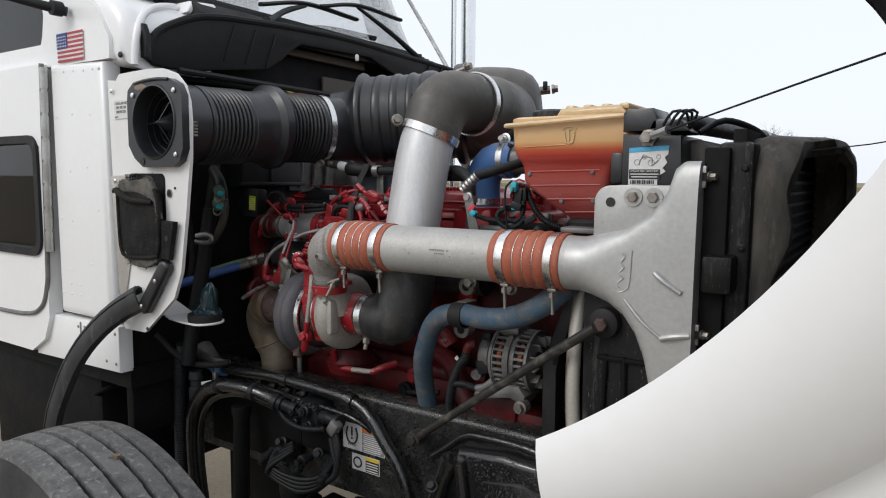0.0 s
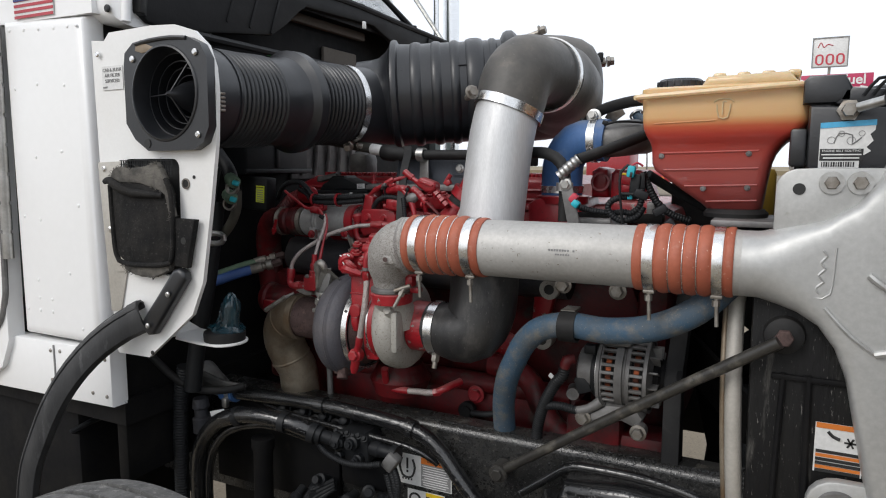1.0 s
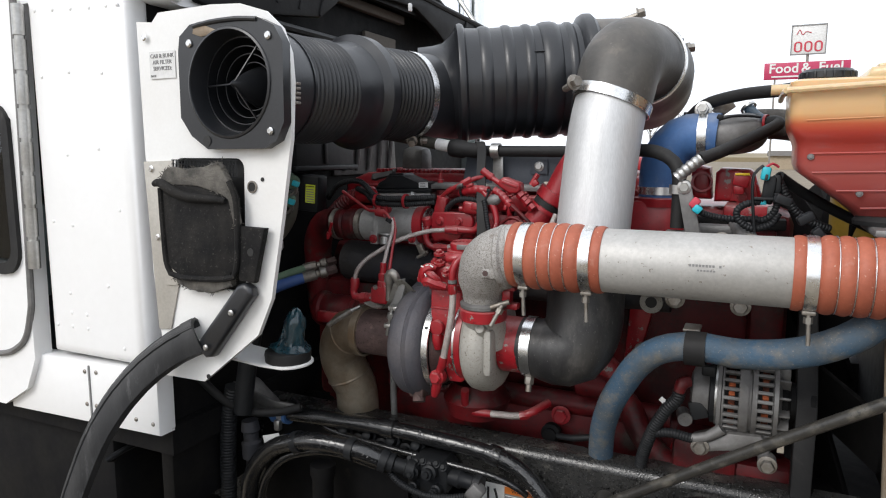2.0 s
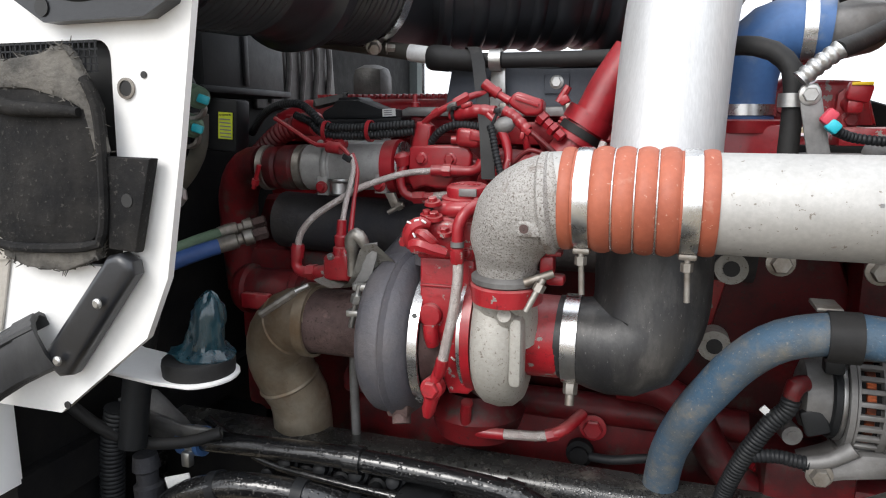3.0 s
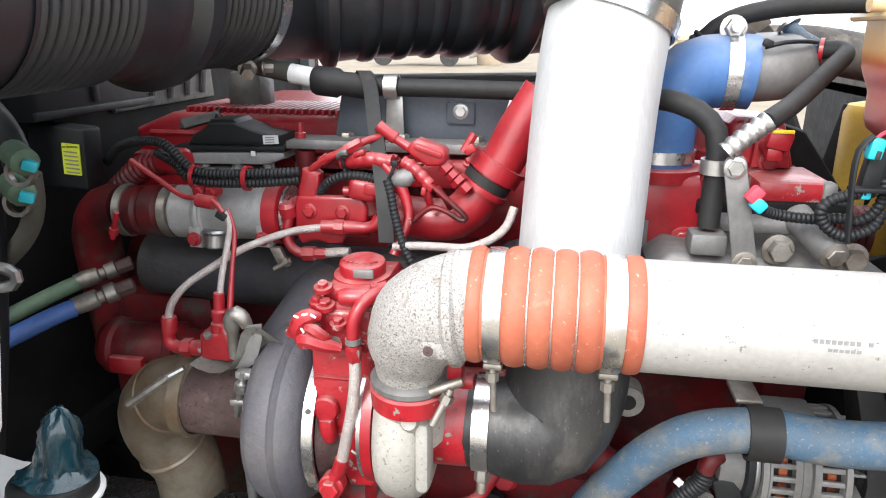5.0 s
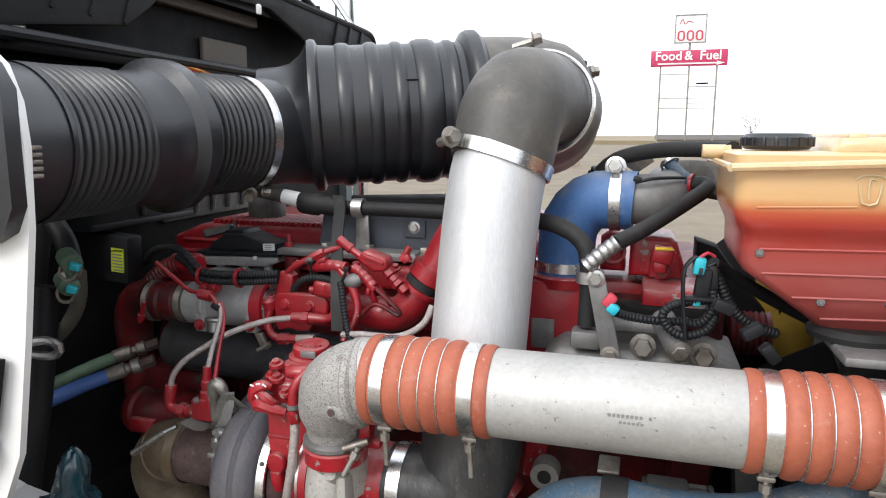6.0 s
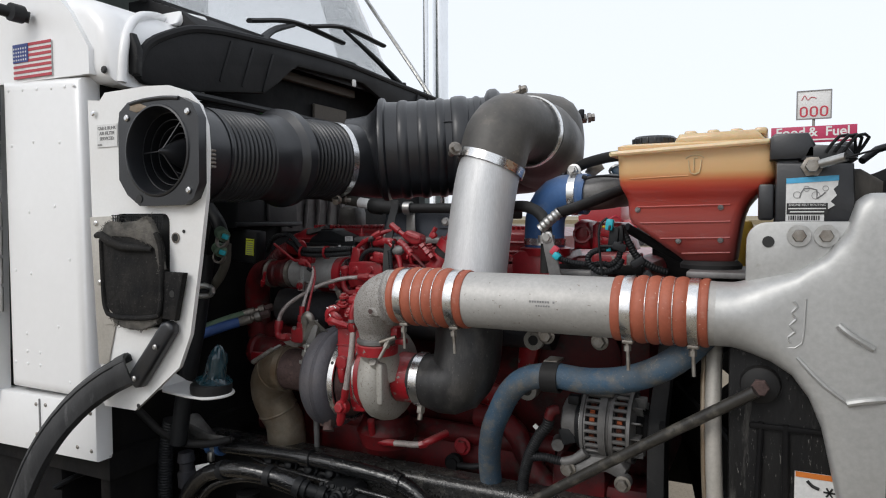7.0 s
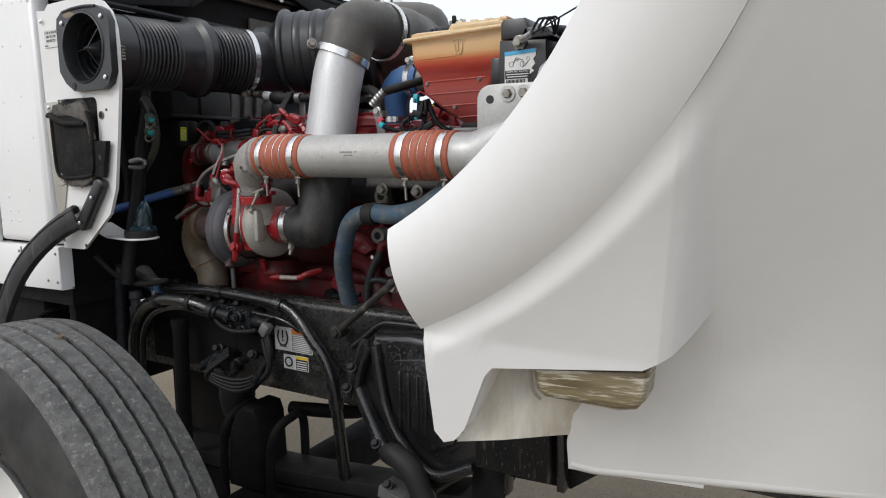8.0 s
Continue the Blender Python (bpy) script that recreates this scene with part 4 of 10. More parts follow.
pull = thing("grab_bar", (-1.35, 0.866, 1.18), "black moulded grab handle held by two screws", "handle")
part("bar", slab([(-1.318, 1.300), (-1.305, 1.303), (-1.292, 1.296), (-1.290, 1.284), (-1.372, 1.181), (-1.386, 1.178), (-1.402, 1.190), (-1.403, 1.201)], 0.852, 0.874, bevel=0.007, seg=3), PLASTIC, pull)
for x, z in ((-1.325, 1.258), (-1.378, 1.198)):
    part("screw", screw((x, 0.8475, z), (0, -1, 0), 0.005), STEEL, pull)

strip = thing("fender_flare", (-1.53, 0.78, 0.6), "bent black rubber fender flare strip", "fender flare")
fp = [(-1.404, 0.862, 1.212), (-1.440, 0.845, 1.192), (-1.478, 0.822, 1.160), (-1.508, 0.795, 1.118), (-1.533, 0.770, 1.065), (-1.556, 0.752, 1.00), (-1.578, 0.738, 0.92), (-1.590, 0.732, 0.78), (-1.592, 0.728, 0.60)]
cp_, cw_ = curve_points(fp, 0.02)


def flare_strip(sec, scale=1.0, i0=0, i1=None):
    """Sweep an open section (u across, v outward) along the flare with thickness."""
    bm = bmesh.new()
    loops = []
    for i, p in list(enumerate(cp_))[i0:i1]:
        t = (cp_[min(i + 1, len(cp_) - 1)] - cp_[max(i - 1, 0)]).normalized()
        n1 = Vector((0.25, -1, 0.1))
        n1 = (n1 - t * n1.dot(t)).normalized()
        n2 = t.cross(n1)
        k = 1.18 * scale * (1.0 - 0.05 * cw_[i])
        loops.append([bm.verts.new(p + n2 * u * k + n1 * v * k) for u, v in sec])
    rings(bm, loops)
    return bm


top_face = [(-0.024, 0.000), (-0.022, 0.008), (-0.010, 0.013), (0.008, 0.014), (0.019, 0.010), (0.0235, 0.002)]
part("outer_face", flare_strip(top_face + [(u * 0.86, v - 0.0035) for u, v in top_face[::-1]]), FLARERUB, strip, "scuffed outer face of the strip")
part("upper_return", flare_strip([(-0.024, 0.001), (-0.0255, -0.006), (-0.022, -0.013), (-0.012, -0.015), (-0.012, -0.012), (-0.0195, -0.0105), (-0.0222, -0.005), (-0.0208, 0.0)]), FLARERUB, strip)
part("lower_return", flare_strip([(0.0235, 0.003), (0.0250, -0.006), (0.0215, -0.013), (0.012, -0.015), (0.012, -0.012), (0.019, -0.0105), (0.0218, -0.005), (0.0204, 0.001)]), FLARERUB, strip)
part("raised_bead", flare_strip([(0.010, 0.0130), (0.012, 0.0155), (0.015, 0.0150), (0.016, 0.011)]), FLARERUB, strip)
part("end_lip", flare_strip([(u * 1.03, v + 0.0012) for u, v in top_face] + [(u * 0.84, v - 0.004) for u, v in top_face[::-1]], 1.02, 0, 2), FLARERUB, strip, "torn end lip")



def cab_lean(p):
    """The plate leans back a little towards its foot."""
    f = max(0.0, 1.62 - p.z)
    return Vector((p.x - 0.005 - 0.05 * f, p.y + 0.009 + 0.025 * f, p.z + 0.034 * (p.z - 1.43)))


for ob in (plate, inlet, vent, pull, strip):
    settle(ob, cab_lean)

# ---------------------------------------------------------------- air ducting
duct = thing("intake_duct_hose", (-1.3, 1.15, 1.5), "black corrugated plastic intake duct", "duct")
ax = [(-1.327, 0.885, 1.588), (-1.325, 1.00, 1.590), (-1.318, 1.12, 1.594), (-1.30, 1.24, 1.598), (-1.27, 1.34, 1.602), (-1.235, 1.40, 1.606)]
part("plain_sleeve", tube([ax[0], (-1.327, 0.92, 1.589), (-1.327, 0.948, 1.589)], 0.086, 48, caps=False), PLASTIC, duct)
part("bellows", tube([(-1.327, 0.943, 1.589), (-1.325, 1.00, 1.590), (-1.322, 1.063, 1.592)], 0.079, 52, ripple=(0.0109, 0.0088), caps=False), PLASTIC, duct, "ribbed bellows")
part("sleeve", tube([(-1.322, 1.060, 1.592), (-1.318, 1.10, 1.594), (-1.315, 1.128, 1.595), (-1.313, 1.142, 1.596), (-1.310, 1.160, 1.597), (-1.309, 1.168, 1.597)], [0.084, 0.085, 0.089, 0.102, 0.101, 0.087], 52, 0.005, caps=False), PLASTIC, duct)
part("bellows", tube([(-1.309, 1.166, 1.597), (-1.302, 1.21, 1.599), (-1.290, 1.272, 1.600)], 0.0785, 52, ripple=(0.0109, 0.0085), caps=False), PLASTIC, duct, "ribbed bellows")
part("cuff", tube([(-1.290, 1.270, 1.600), (-1.278, 1.315, 1.602), (-1.260, 1.365, 1.606), (-1.235, 1.40, 1.61)], [0.083, 0.083, 0.085, 0.092], 48), PLASTIC, duct)
part("clamp", ring((-1.284, 1.293, 1.601), (0.3, 0.95, 0.03), 0.0842, 0.014, 0.002, 52), BRIGHT, duct, "bright band clamp")
part("clamp_bolt", join(bolt((-1.262, 1.275, 1.512), (0.3, -0.6, -0.2), 0.008, 0.02), bolt((-1.252, 1.295, 1.512), (0.8, 0.3, 0), 0.006, 0.012)), BOLT, duct)

settle(duct, lambda p: Vector((p.x + 0.012 * max(0.0, min(1.0, (p.y - 1.0) / 0.3)), p.y + 0.008, p.z + 0.006)))

CA = Vector((-1.262, 1.385, 1.631))
cdir = Vector((0.902, 0.431, 0.053)).normalized()
filt = thing("air_filter_canister", (-1.0, 1.52, 1.48), "large black ribbed air filter canister", "air filter")
part("neck", lathe([(-0.02, 0.080), (0.01, 0.082), (0.03, 0.086), (0.046, 0.098), (0.056, 0.112)], CA, cdir, 56), PLASTIC, filt)
prof = [(0.052, 0.100), (0.056, 0.114), (0.060, 0.1215), (0.066, 0.1235), (0.072, 0.1215), (0.076, 0.1135)]
for s0, w, h in ((0.104, 0.020, 0.0040), (0.150, 0.018, 0.0040), (0.192, 0.016, 0.0040), (0.226, 0.036, 0.0065), (0.278, 0.014, 0.0040)):
    prof += [(s0 - 0.002, 0.1118), (s0 + 0.001, 0.1118 + 0.6 * h), (s0 + 0.3 * w, 0.1118 + h), (s0 + 0.7 * w, 0.1118 + h), (s0 + w - 0.001, 0.1118 + 0.6 * h), (s0 + w + 0.002, 0.1118)]
prof += [(0.304, 0.1118), (0.311, 0.126), (0.318, 0.130), (0.330, 0.130), (0.337, 0.124), (0.340, 0.120)]
part("barrel", lathe(prof, CA, cdir, 72), PLASTIC, filt, "ribbed barrel")
part("end_cap", lathe([(0.338, 0.119), (0.40, 0.117), (0.45, 0.112), (0.485, 0.103), (0.508, 0.088), (0.522, 0.066), (0.529, 0.035), (0.531, 0.0)], CA, cdir, 72), ELBOWRUB, filt, "domed end cap")
part("vent_hole", lathe([(0, 0.006), (0.002, 0.006)], CA + cdir * 0.44 + Vector((0.060, -0.098, -0.005)), (0.55, -0.83, 0), 14), INK, filt)
for u, v in ((0.10, 0.9), (0.24, 1.0), (0.29, 0.2)):
    part("moulding_seam", tube([CA + cdir * (u - 0.012) + Vector((0.02, -0.105, 0.046 * v)), CA + cdir * (u + 0.012) + Vector((0.02, -0.105, 0.046 * v))], 0.0014, 6), PLASTIC, filt)
part("knob", join(tube([(-0.812, 1.652, 1.714), (-0.788, 1.664, 1.717)], 0.011, 12), lathe([(0, 0.013), (0.006, 0.013), (0.008, 0.010), (0.016, 0.010)], (-0.784, 1.666, 1.718), (0.9, 0.35, 0.1), 6)), BOLT, filt)
part("knob_tab", box((-0.798, 1.655, 1.726), (0.012, 0.03, 0.022), 0.003, (0, 0, 25)), LOOM, filt)
part("bracket", box((-1.02, 1.46, 1.490), (0.26, 0.10, 0.03), 0.004, (0, 0, 26)), DARK, filt)
part("outlet_neck", tube([(-0.845, 1.50, 1.632), (-0.826, 1.42, 1.640), (-0.818, 1.335, 1.647)], [0.092, 0.082, 0.069], 40), ELBOWRUB, filt)

elb = thing("intake_elbow", (-0.85, 1.25, 1.57), "weathered grey-black rubber intake elbow", "elbow hose")
part("rubber", tube([(-0.820, 1.342, 1.640), (-0.826, 1.30, 1.643), (-0.837, 1.245, 1.639), (-0.845, 1.217, 1.616), (-0.848, 1.206, 1.590), (-0.852, 1.197, 1.562)], [0.0635, 0.064, 0.0645, 0.064, 0.063, 0.0615], 48), ELBOWRUB, elb)
c1 = part("clamp", ring((-0.851, 1.199, 1.568), (0.28, 0.24, 0.93), 0.0615, 0.016, 0.0025, 44), BRIGHT, elb, "bright band clamp")
part("clamp_screw", join(tube([(-0.920, 1.170, 1.588), (-0.892, 1.140, 1.596)], 0.006, 8), bolt((-0.900, 1.146, 1.595), (0.6, -0.6, 0.1), 0.009, 0.012)), BOLT, c1)
c2 = part("clamp", ring((-0.822, 1.325, 1.640), (0.10, 1, -0.03), 0.0685, 0.014, 0.0025, 44), BRIGHT, elb, "bright band clamp")
part("clamp_screw", join(tube([(-0.862, 1.315, 1.712), (-0.828, 1.318, 1.722)], 0.006, 8), bolt((-0.835, 1.316, 1.722), (0.9, 0, 0.2), 0.008, 0.012)), BOLT, c2)

sil = thing("intake_pipe", (-0.862, 1.185, 1.27), "brushed aluminium intake pipe", "pipe")
part("tube", tube([(-0.849, 1.203, 1.578), (-0.8545, 1.190, 1.545), (-0.860, 1.178, 1.49), (-0.8645, 1.161, 1.40), (-0.869, 1.140, 1.29)], 0.0578, 48, 0.03), SILVER, sil)

for ob in (elb, sil):
    settle(ob, lambda p: Vector((p.x + 0.004, p.y, p.z + 0.009 * max(0.0, min(1.0, (p.z - 1.33) / 0.2)))))

low_elb = thing("turbo_inlet_elbow", (-0.88, 1.15, 1.12), "black rubber reducing elbow into the turbo inlet", "elbow hose")
part("rubber", tube([(-0.866, 1.149, 1.335), (-0.866, 1.140, 1.27), (-0.867, 1.132, 1.222), (-0.880, 1.122, 1.186), (-0.907, 1.117, 1.180), (-0.940, 1.117, 1.183), (-0.962, 1.117, 1.184)], [0.061, 0.061, 0.0605, 0.058, 0.054, 0.0465, 0.0455], 48), LOWRUB, low_elb)
cb = part("clamp", ring((-0.946, 1.117, 1.183), (1, 0, 0), 0.0470, 0.016, 0.002, 40), BRIGHT, low_elb, "bright band clamp")
part("clamp_nut", join(bolt((-0.945, 1.104, 1.137), (0, -0.3, -1), 0.008, 0.014), lathe([(0, 0.005), (0.024, 0.005)], (-0.945, 1.104, 1.135), (0, -0.3, -1), 10)), BOLT, cb)

# ---------------------------------------------------------------- charge air pipe
PY, PZ, PR = 1.034, 1.3460, 0.0450
chg = thing("charge_air_pipe", (-0.70, PY, PZ - PR), "matt aluminium charge air pipe", "pipe")
part("tube", lathe([(-0.97, PR - 0.002), (-0.94, PR), (-0.45, PR), (-0.43, PR - 0.002)], (0, PY, PZ), (1, 0, 0), 56), PIPE, chg)
for k in range(9):
    part("print_bar", box((-0.7 + 0.0040 * k + (0.004 if k > 7 else 0), PY - PR * 0.985, PZ + 0.008), (0.0027, 0.001, 0.0032), 0), GREYINK, chg)
for k in range(6):
    part("print_bar", box((-0.69 + 0.0038 * k, PY - PR * 0.998, PZ + 0.002), (0.0027, 0.001, 0.0024), 0), GREYINK, chg)


def boot(x0, length, flip):
    b = thing("silicone_boot", (x0 + length / 2, PY, PZ - PR), "orange silicone hump boot with wire rings and bright clamps", "hose boot", "charge air boots")
    k = length / 0.143

    def seg(u0, u1, r0, r1, mat, name, lab=""):
        a, c = (u0, u1) if not flip else (0.143 - u1, 0.143 - u0)
        w = (c - a) * k
        s = x0 + a * k
        p = [(0, PR - 0.001), (0, r0)] + [(w * i / 8, r0 + (r1 - r0) * math.sin(math.pi * i / 8) ** 0.6) for i in range(1, 8)] + [(w, r0), (w, PR - 0.001)]
        return part(name, lathe(p, (s, PY, PZ), (1, 0, 0), 52, closed=True), mat, b, lab)

    seg(0.0, 0.0115, PR + 0.002, PR + 0.0035, ORANGE, "cuff")
    seg(0.0095, 0.0345, PR + 0.001, PR + 0.0015, ORANGE, "sleeve")
    seg(0.0145, 0.029, PR + 0.003, PR + 0.0035, BRIGHT, "clamp", "bright band clamp")
    for u in (0.0300, 0.0500, 0.0700, 0.0900):
        seg(u, u + 0.0198, PR + 0.0012, PR + 0.0048, ORANGE, "hump")
    for u in (0.0487, 0.0687, 0.0887):
        seg(u, u + 0.0024, PR + 0.002, PR + 0.0036, BRIGHT, "wire_ring", "steel ring")
    seg(0.109, 0.131, PR + 0.001, PR + 0.0015, ORANGE, "sleeve")
    seg(0.112, 0.128, PR + 0.003, PR + 0.0035, BRIGHT, "clamp", "bright band clamp")
    seg(0.129, 0.143, PR + 0.0015, PR + 0.003, ORANGE, "cuff")
    for u in (0.022, 0.120):
        xx = x0 + (u if not flip else 0.143 - u) * k
        part("clamp_bolt", join(lathe([(0, 0.0055), (0.008, 0.0055)], (xx, PY - 0.02, PZ - PR - 0.006), (0, 0, -1), 6), lathe([(0, 0.0028), (0.040, 0.0028)], (xx, PY - 0.02, PZ - PR - 0.002), (0.05, 0, -1), 10), box((xx, PY - 0.015, PZ - PR - 0.001), (0.016, 0.016, 0.006), 0.002)), BOLT, b)


boot(-0.951, 0.135, False)
boot(-0.582, 0.130, True)

# ---------------------------------------------------------------- turbocharger
turbo = thing("turbocharger", (-1.1, 1.11, 1.03), "red and iron turbocharger with a pale compressor housing", "turbocharger")
TY, TZ = 1.138, 1.165


def volute(x0, x1, R0, axis_y, axis_z, grow, lobes=48):
    """A snail housing: a rounded section whose radius swells round the axis."""
    bm = bmesh.new()
    loops = []
    sect = [(-0.5, 0.35), (-0.5, 0.72), (-0.44, 0.88), (-0.28, 0.97), (0.0, 1.0), (0.28, 0.97), (0.44, 0.88), (0.5, 0.72), (0.5, 0.35)]
    for i in range(lobes):
        t = 2 * math.pi * i / lobes
        rr = R0 * (1 + grow * (0.5 + 0.5 * math.cos(t - 0.6)))
        loops.append([bm.verts.new(((x0 + x1) / 2 + s * (x1 - x0), axis_y - math.sin(t) * rr * f, axis_z + math.cos(t) * rr * f)) for s, f in sect])
    for i in range(lobes):
        p, q = loops[i], loops[(i + 1) % lobes]
        for j in range(len(sect) - 1):
            bm.faces.new((p[j], p[j + 1], q[j + 1], q[j]))
    bm.faces.new([l[0] for l in loops])
    bm.faces.new([l[-1] for l in loops][::-1])
    return bm


th = part("turbine_housing", volute(-1.184, -1.119, 0.097, TY, TZ - 0.003, 0.03), IRON, turbo, "dark heat-stained turbine housing")
part("cast_rib", lathe([(-0.005, 0.0975), (0.0, 0.1015), (0.005, 0.0975)], (-1.146, TY, TZ - 0.002), (1, 0, 0), 48), IRON, th)
part("lug", join(box((-1.140, 1.092, 1.088), (0.028, 0.03, 0.022), 0.005), lathe([(0, 0.011), (0.014, 0.011)], (-1.138, 1.088, 1.082), (0.2, -0.5, -1), 12)), RUSTY, th, "rusty lug")
part("lug", lathe([(0, 0.012), (0.02, 0.011)], (-1.118, 1.115, 1.256), (0, -0.1, 1), 12), IRON, th)
part("band", ring((-1.113, TY, TZ), (1, 0, 0), 0.080, 0.011, 0.004, 48), BRIGHT, turbo, "steel V-band")
for a in (120, 170, 220):
    part("band_hole", lathe([(0, 0.003), (0.0008, 0.003)], (-1.113, TY - 0.0845 * math.sin(radians(a)), TZ - 0.0845 * math.cos(radians(a))), (0, -math.sin(radians(a)), -math.cos(radians(a))), 10), INK, turbo)
part("center_housing", lathe([(-1.108, 0.074), (-1.095, 0.060), (-1.070, 0.055), (-1.055, 0.066), (-1.046, 0.070)], (0, TY, TZ), (1, 0, 0), 40), RUSTY, turbo, "rusty bearing housing")
blk = part("bearing_block", slab([(-1.113, 1.184), (-1.112, 1.272), (-1.049, 1.272), (-1.050, 1.122), (-1.056, 1.116), (-1.078, 1.115), (-1.084, 1.130), (-1.087, 1.164)], 1.080, 1.13, bevel=0.004, seg=3), REDCHIP, turbo, "chipped red block")
part("cast_panel", slab([(-1.109, 1.186), (-1.109, 1.238), (-1.073, 1.240), (-1.073, 1.186)], 1.0775, 1.081, bevel=0.001), REDCHIP, blk)
part("cast_ledge", box((-1.091, 1.078, 1.240), (0.038, 0.006, 0.003), 0.001), RED, blk)
part("boss", lathe([(0, 0.0132), (0.007, 0.0132), (0.009, 0.0115), (0.0095, 0.006)], (-1.0975, 1.0785, 1.207), (0, -1, 0), 28), RED, blk)
part("boss_stem", tube([(-1.0975, 1.0745, 1.196), (-1.0965, 1.074, 1.184), (-1.096, 1.077, 1.172)], [0.0090, 0.0088, 0.0075], 14), REDCHIP, blk)
for k in range(6):
    part("raised_mark", box((-1.0665, 1.0785, 1.206 + 0.0058 * k), (0.0038, 0.0016, 0.0036), 0.0005), RED, blk)
part("cast_edge", tube([(-1.053, 1.080, 1.262), (-1.052, 1.079, 1.20), (-1.053, 1.080, 1.126)], 0.0028, 8), RED, blk)
part("torn_edge", box((-1.072, 1.077, 1.158), (0.006, 0.002, 0.002), 0.0005, (0, 35, 0)), LABEL, blk)
part("banjo", join(lathe([(0, 0.0128), (0.014, 0.0128), (0.016, 0.011)], (-1.092, 1.074, 1.125), (0, -1, 0.1), 24), lathe([(0.016, 0.0098), (0.022, 0.0098), (0.0235, 0.008)], (-1.092, 1.074, 1.125), (0, -1, 0.1), 6)), REDCHIP, blk)
part("banjo_neck", lathe([(0, 0.0065), (0.020, 0.006)], (-1.089, 1.064, 1.134), (0.35, -0.1, 1), 12), RED, blk)
part("foot", lathe([(0, 0.0085), (0.018, 0.0078), (0.026, 0.005)], (-1.093, 1.066, 1.116), (-0.22, 0, -1), 14), RED, blk)
# actuator: stepped red castings stacked over the bearing housing
act = part("actuator", slab([(-1.112, 1.270), (-1.119, 1.284), (-1.114, 1.306), (-1.104, 1.312), (-1.050, 1.312), (-1.045, 1.290), (-1.050, 1.270)], 1.074, 1.15, bevel=0.005, seg=3), REDCHIP, turbo, "red actuator casting, paint flaking")
part("lid_flange", slab([(-1.113, 1.306), (-1.108, 1.3155), (-1.046, 1.3165), (-1.043, 1.308)], 1.078, 1.165, bevel=0.003), RED, act)
part("step", slab([(-1.101, 1.316), (-1.099, 1.327), (-1.093, 1.331), (-1.044, 1.332), (-1.040, 1.326), (-1.040, 1.316)], 1.086, 1.17, bevel=0.004, seg=3), RED, act)
part("top_ring", lathe([(0, 0.0275), (0.002, 0.0288), (0.0045, 0.0285), (0.0055, 0.026)], (-1.070, 1.122, 1.330), (0, -0.08, 1), 40), RED, act)
capo = part("cap", lathe([(0, 0.0225), (0.009, 0.0232), (0.0115, 0.0222), (0.0130, 0.0195), (0.0132, 0.010)], (-1.070, 1.122, 1.335), (0, -0.10, 1), 40), RED, act, "round red cap with raised print")
part("cap_plate", box((-1.063, 1.099, 1.341), (0.020, 0.004, 0.0085), 0.001), GREYCAST, capo)
for k in range(7):
    a = radians(200 + 23 * k)
    part("raised_mark", box((-1.070 + 0.0165 * math.cos(a), 1.121 + 0.0165 * math.sin(a), 1.3483 - 0.0017 * math.sin(a)), (0.0034, 0.0034, 0.0012), 0.0004, (0, 0, 200 + 23 * k + 90)), RED, capo)
part("shaft", lathe([(0, 0.0072), (0.004, 0.0085), (0.027, 0.0085), (0.029, 0.007)], (-1.080, 1.079, 1.3245), (1, 0, 0.02), 20), RED, act)
part("shaft_saddle", box((-1.064, 1.084, 1.319), (0.026, 0.012, 0.010), 0.003), RED, act)
part("curved_pipe", tube([(-1.040, 1.090, 1.332), (-1.046, 1.074, 1.331), (-1.055, 1.063, 1.324), (-1.061, 1.058, 1.311), (-1.062, 1.057, 1.297), (-1.062, 1.057, 1.290)], [0.0062, 0.0064, 0.0066, 0.0066, 0.0062, 0.006], 16), RED, act)
part("pipe_collar", lathe([(0, 0.0074), (0.0055, 0.0074)], (-1.062, 1.057, 1.294), (0, 0, -1), 14), GREYCAST, act)
part("oil_nut", join(lathe([(0, 0.0068), (0.004, 0.0068)], (-1.062, 1.057, 1.287), (0.02, 0, -1), 14), lathe([(0.004, 0.0076), (0.016, 0.0076), (0.018, 0.006)], (-1.062, 1.057, 1.288), (0.02, 0, -1), 6)), REDCHIP, act)
for x, y, z, r in ((-1.098, 1.084, 1.3315, 0.0062), (-1.103, 1.080, 1.318, 0.0055), (-1.094, 1.077, 1.3165, 0.0065), (-1.081, 1.074, 1.3005, 0.0060), (-1.118, 1.078, 1.300, 0.005), (-1.049, 1.088, 1.331, 0.005)):
    part("bolt", join(lathe([(0, r * 1.5), (0.004, r * 1.4)], (x, y, z - 0.003), (0, -0.25, 1), 14), bolt((x, y - 0.001, z + 0.001), (0, -0.25, 1), r * 0.85, 0.0045, False)), REDCHIP, act)
for x, z in ((-1.103, 1.280), (-1.057, 1.279)):
    part("bolt", bolt((x, 1.073, z), (0, -1, 0), 0.0046, 0.005), RED, act)
part("side_lug", join(box((-1.121, 1.078, 1.286), (0.012, 0.016, 0.010), 0.003), lathe([(0, 0.0055), (0.008, 0.0055)], (-1.125, 1.076, 1.288), (-0.4, -0.9, 0), 6)), REDCHIP, act)
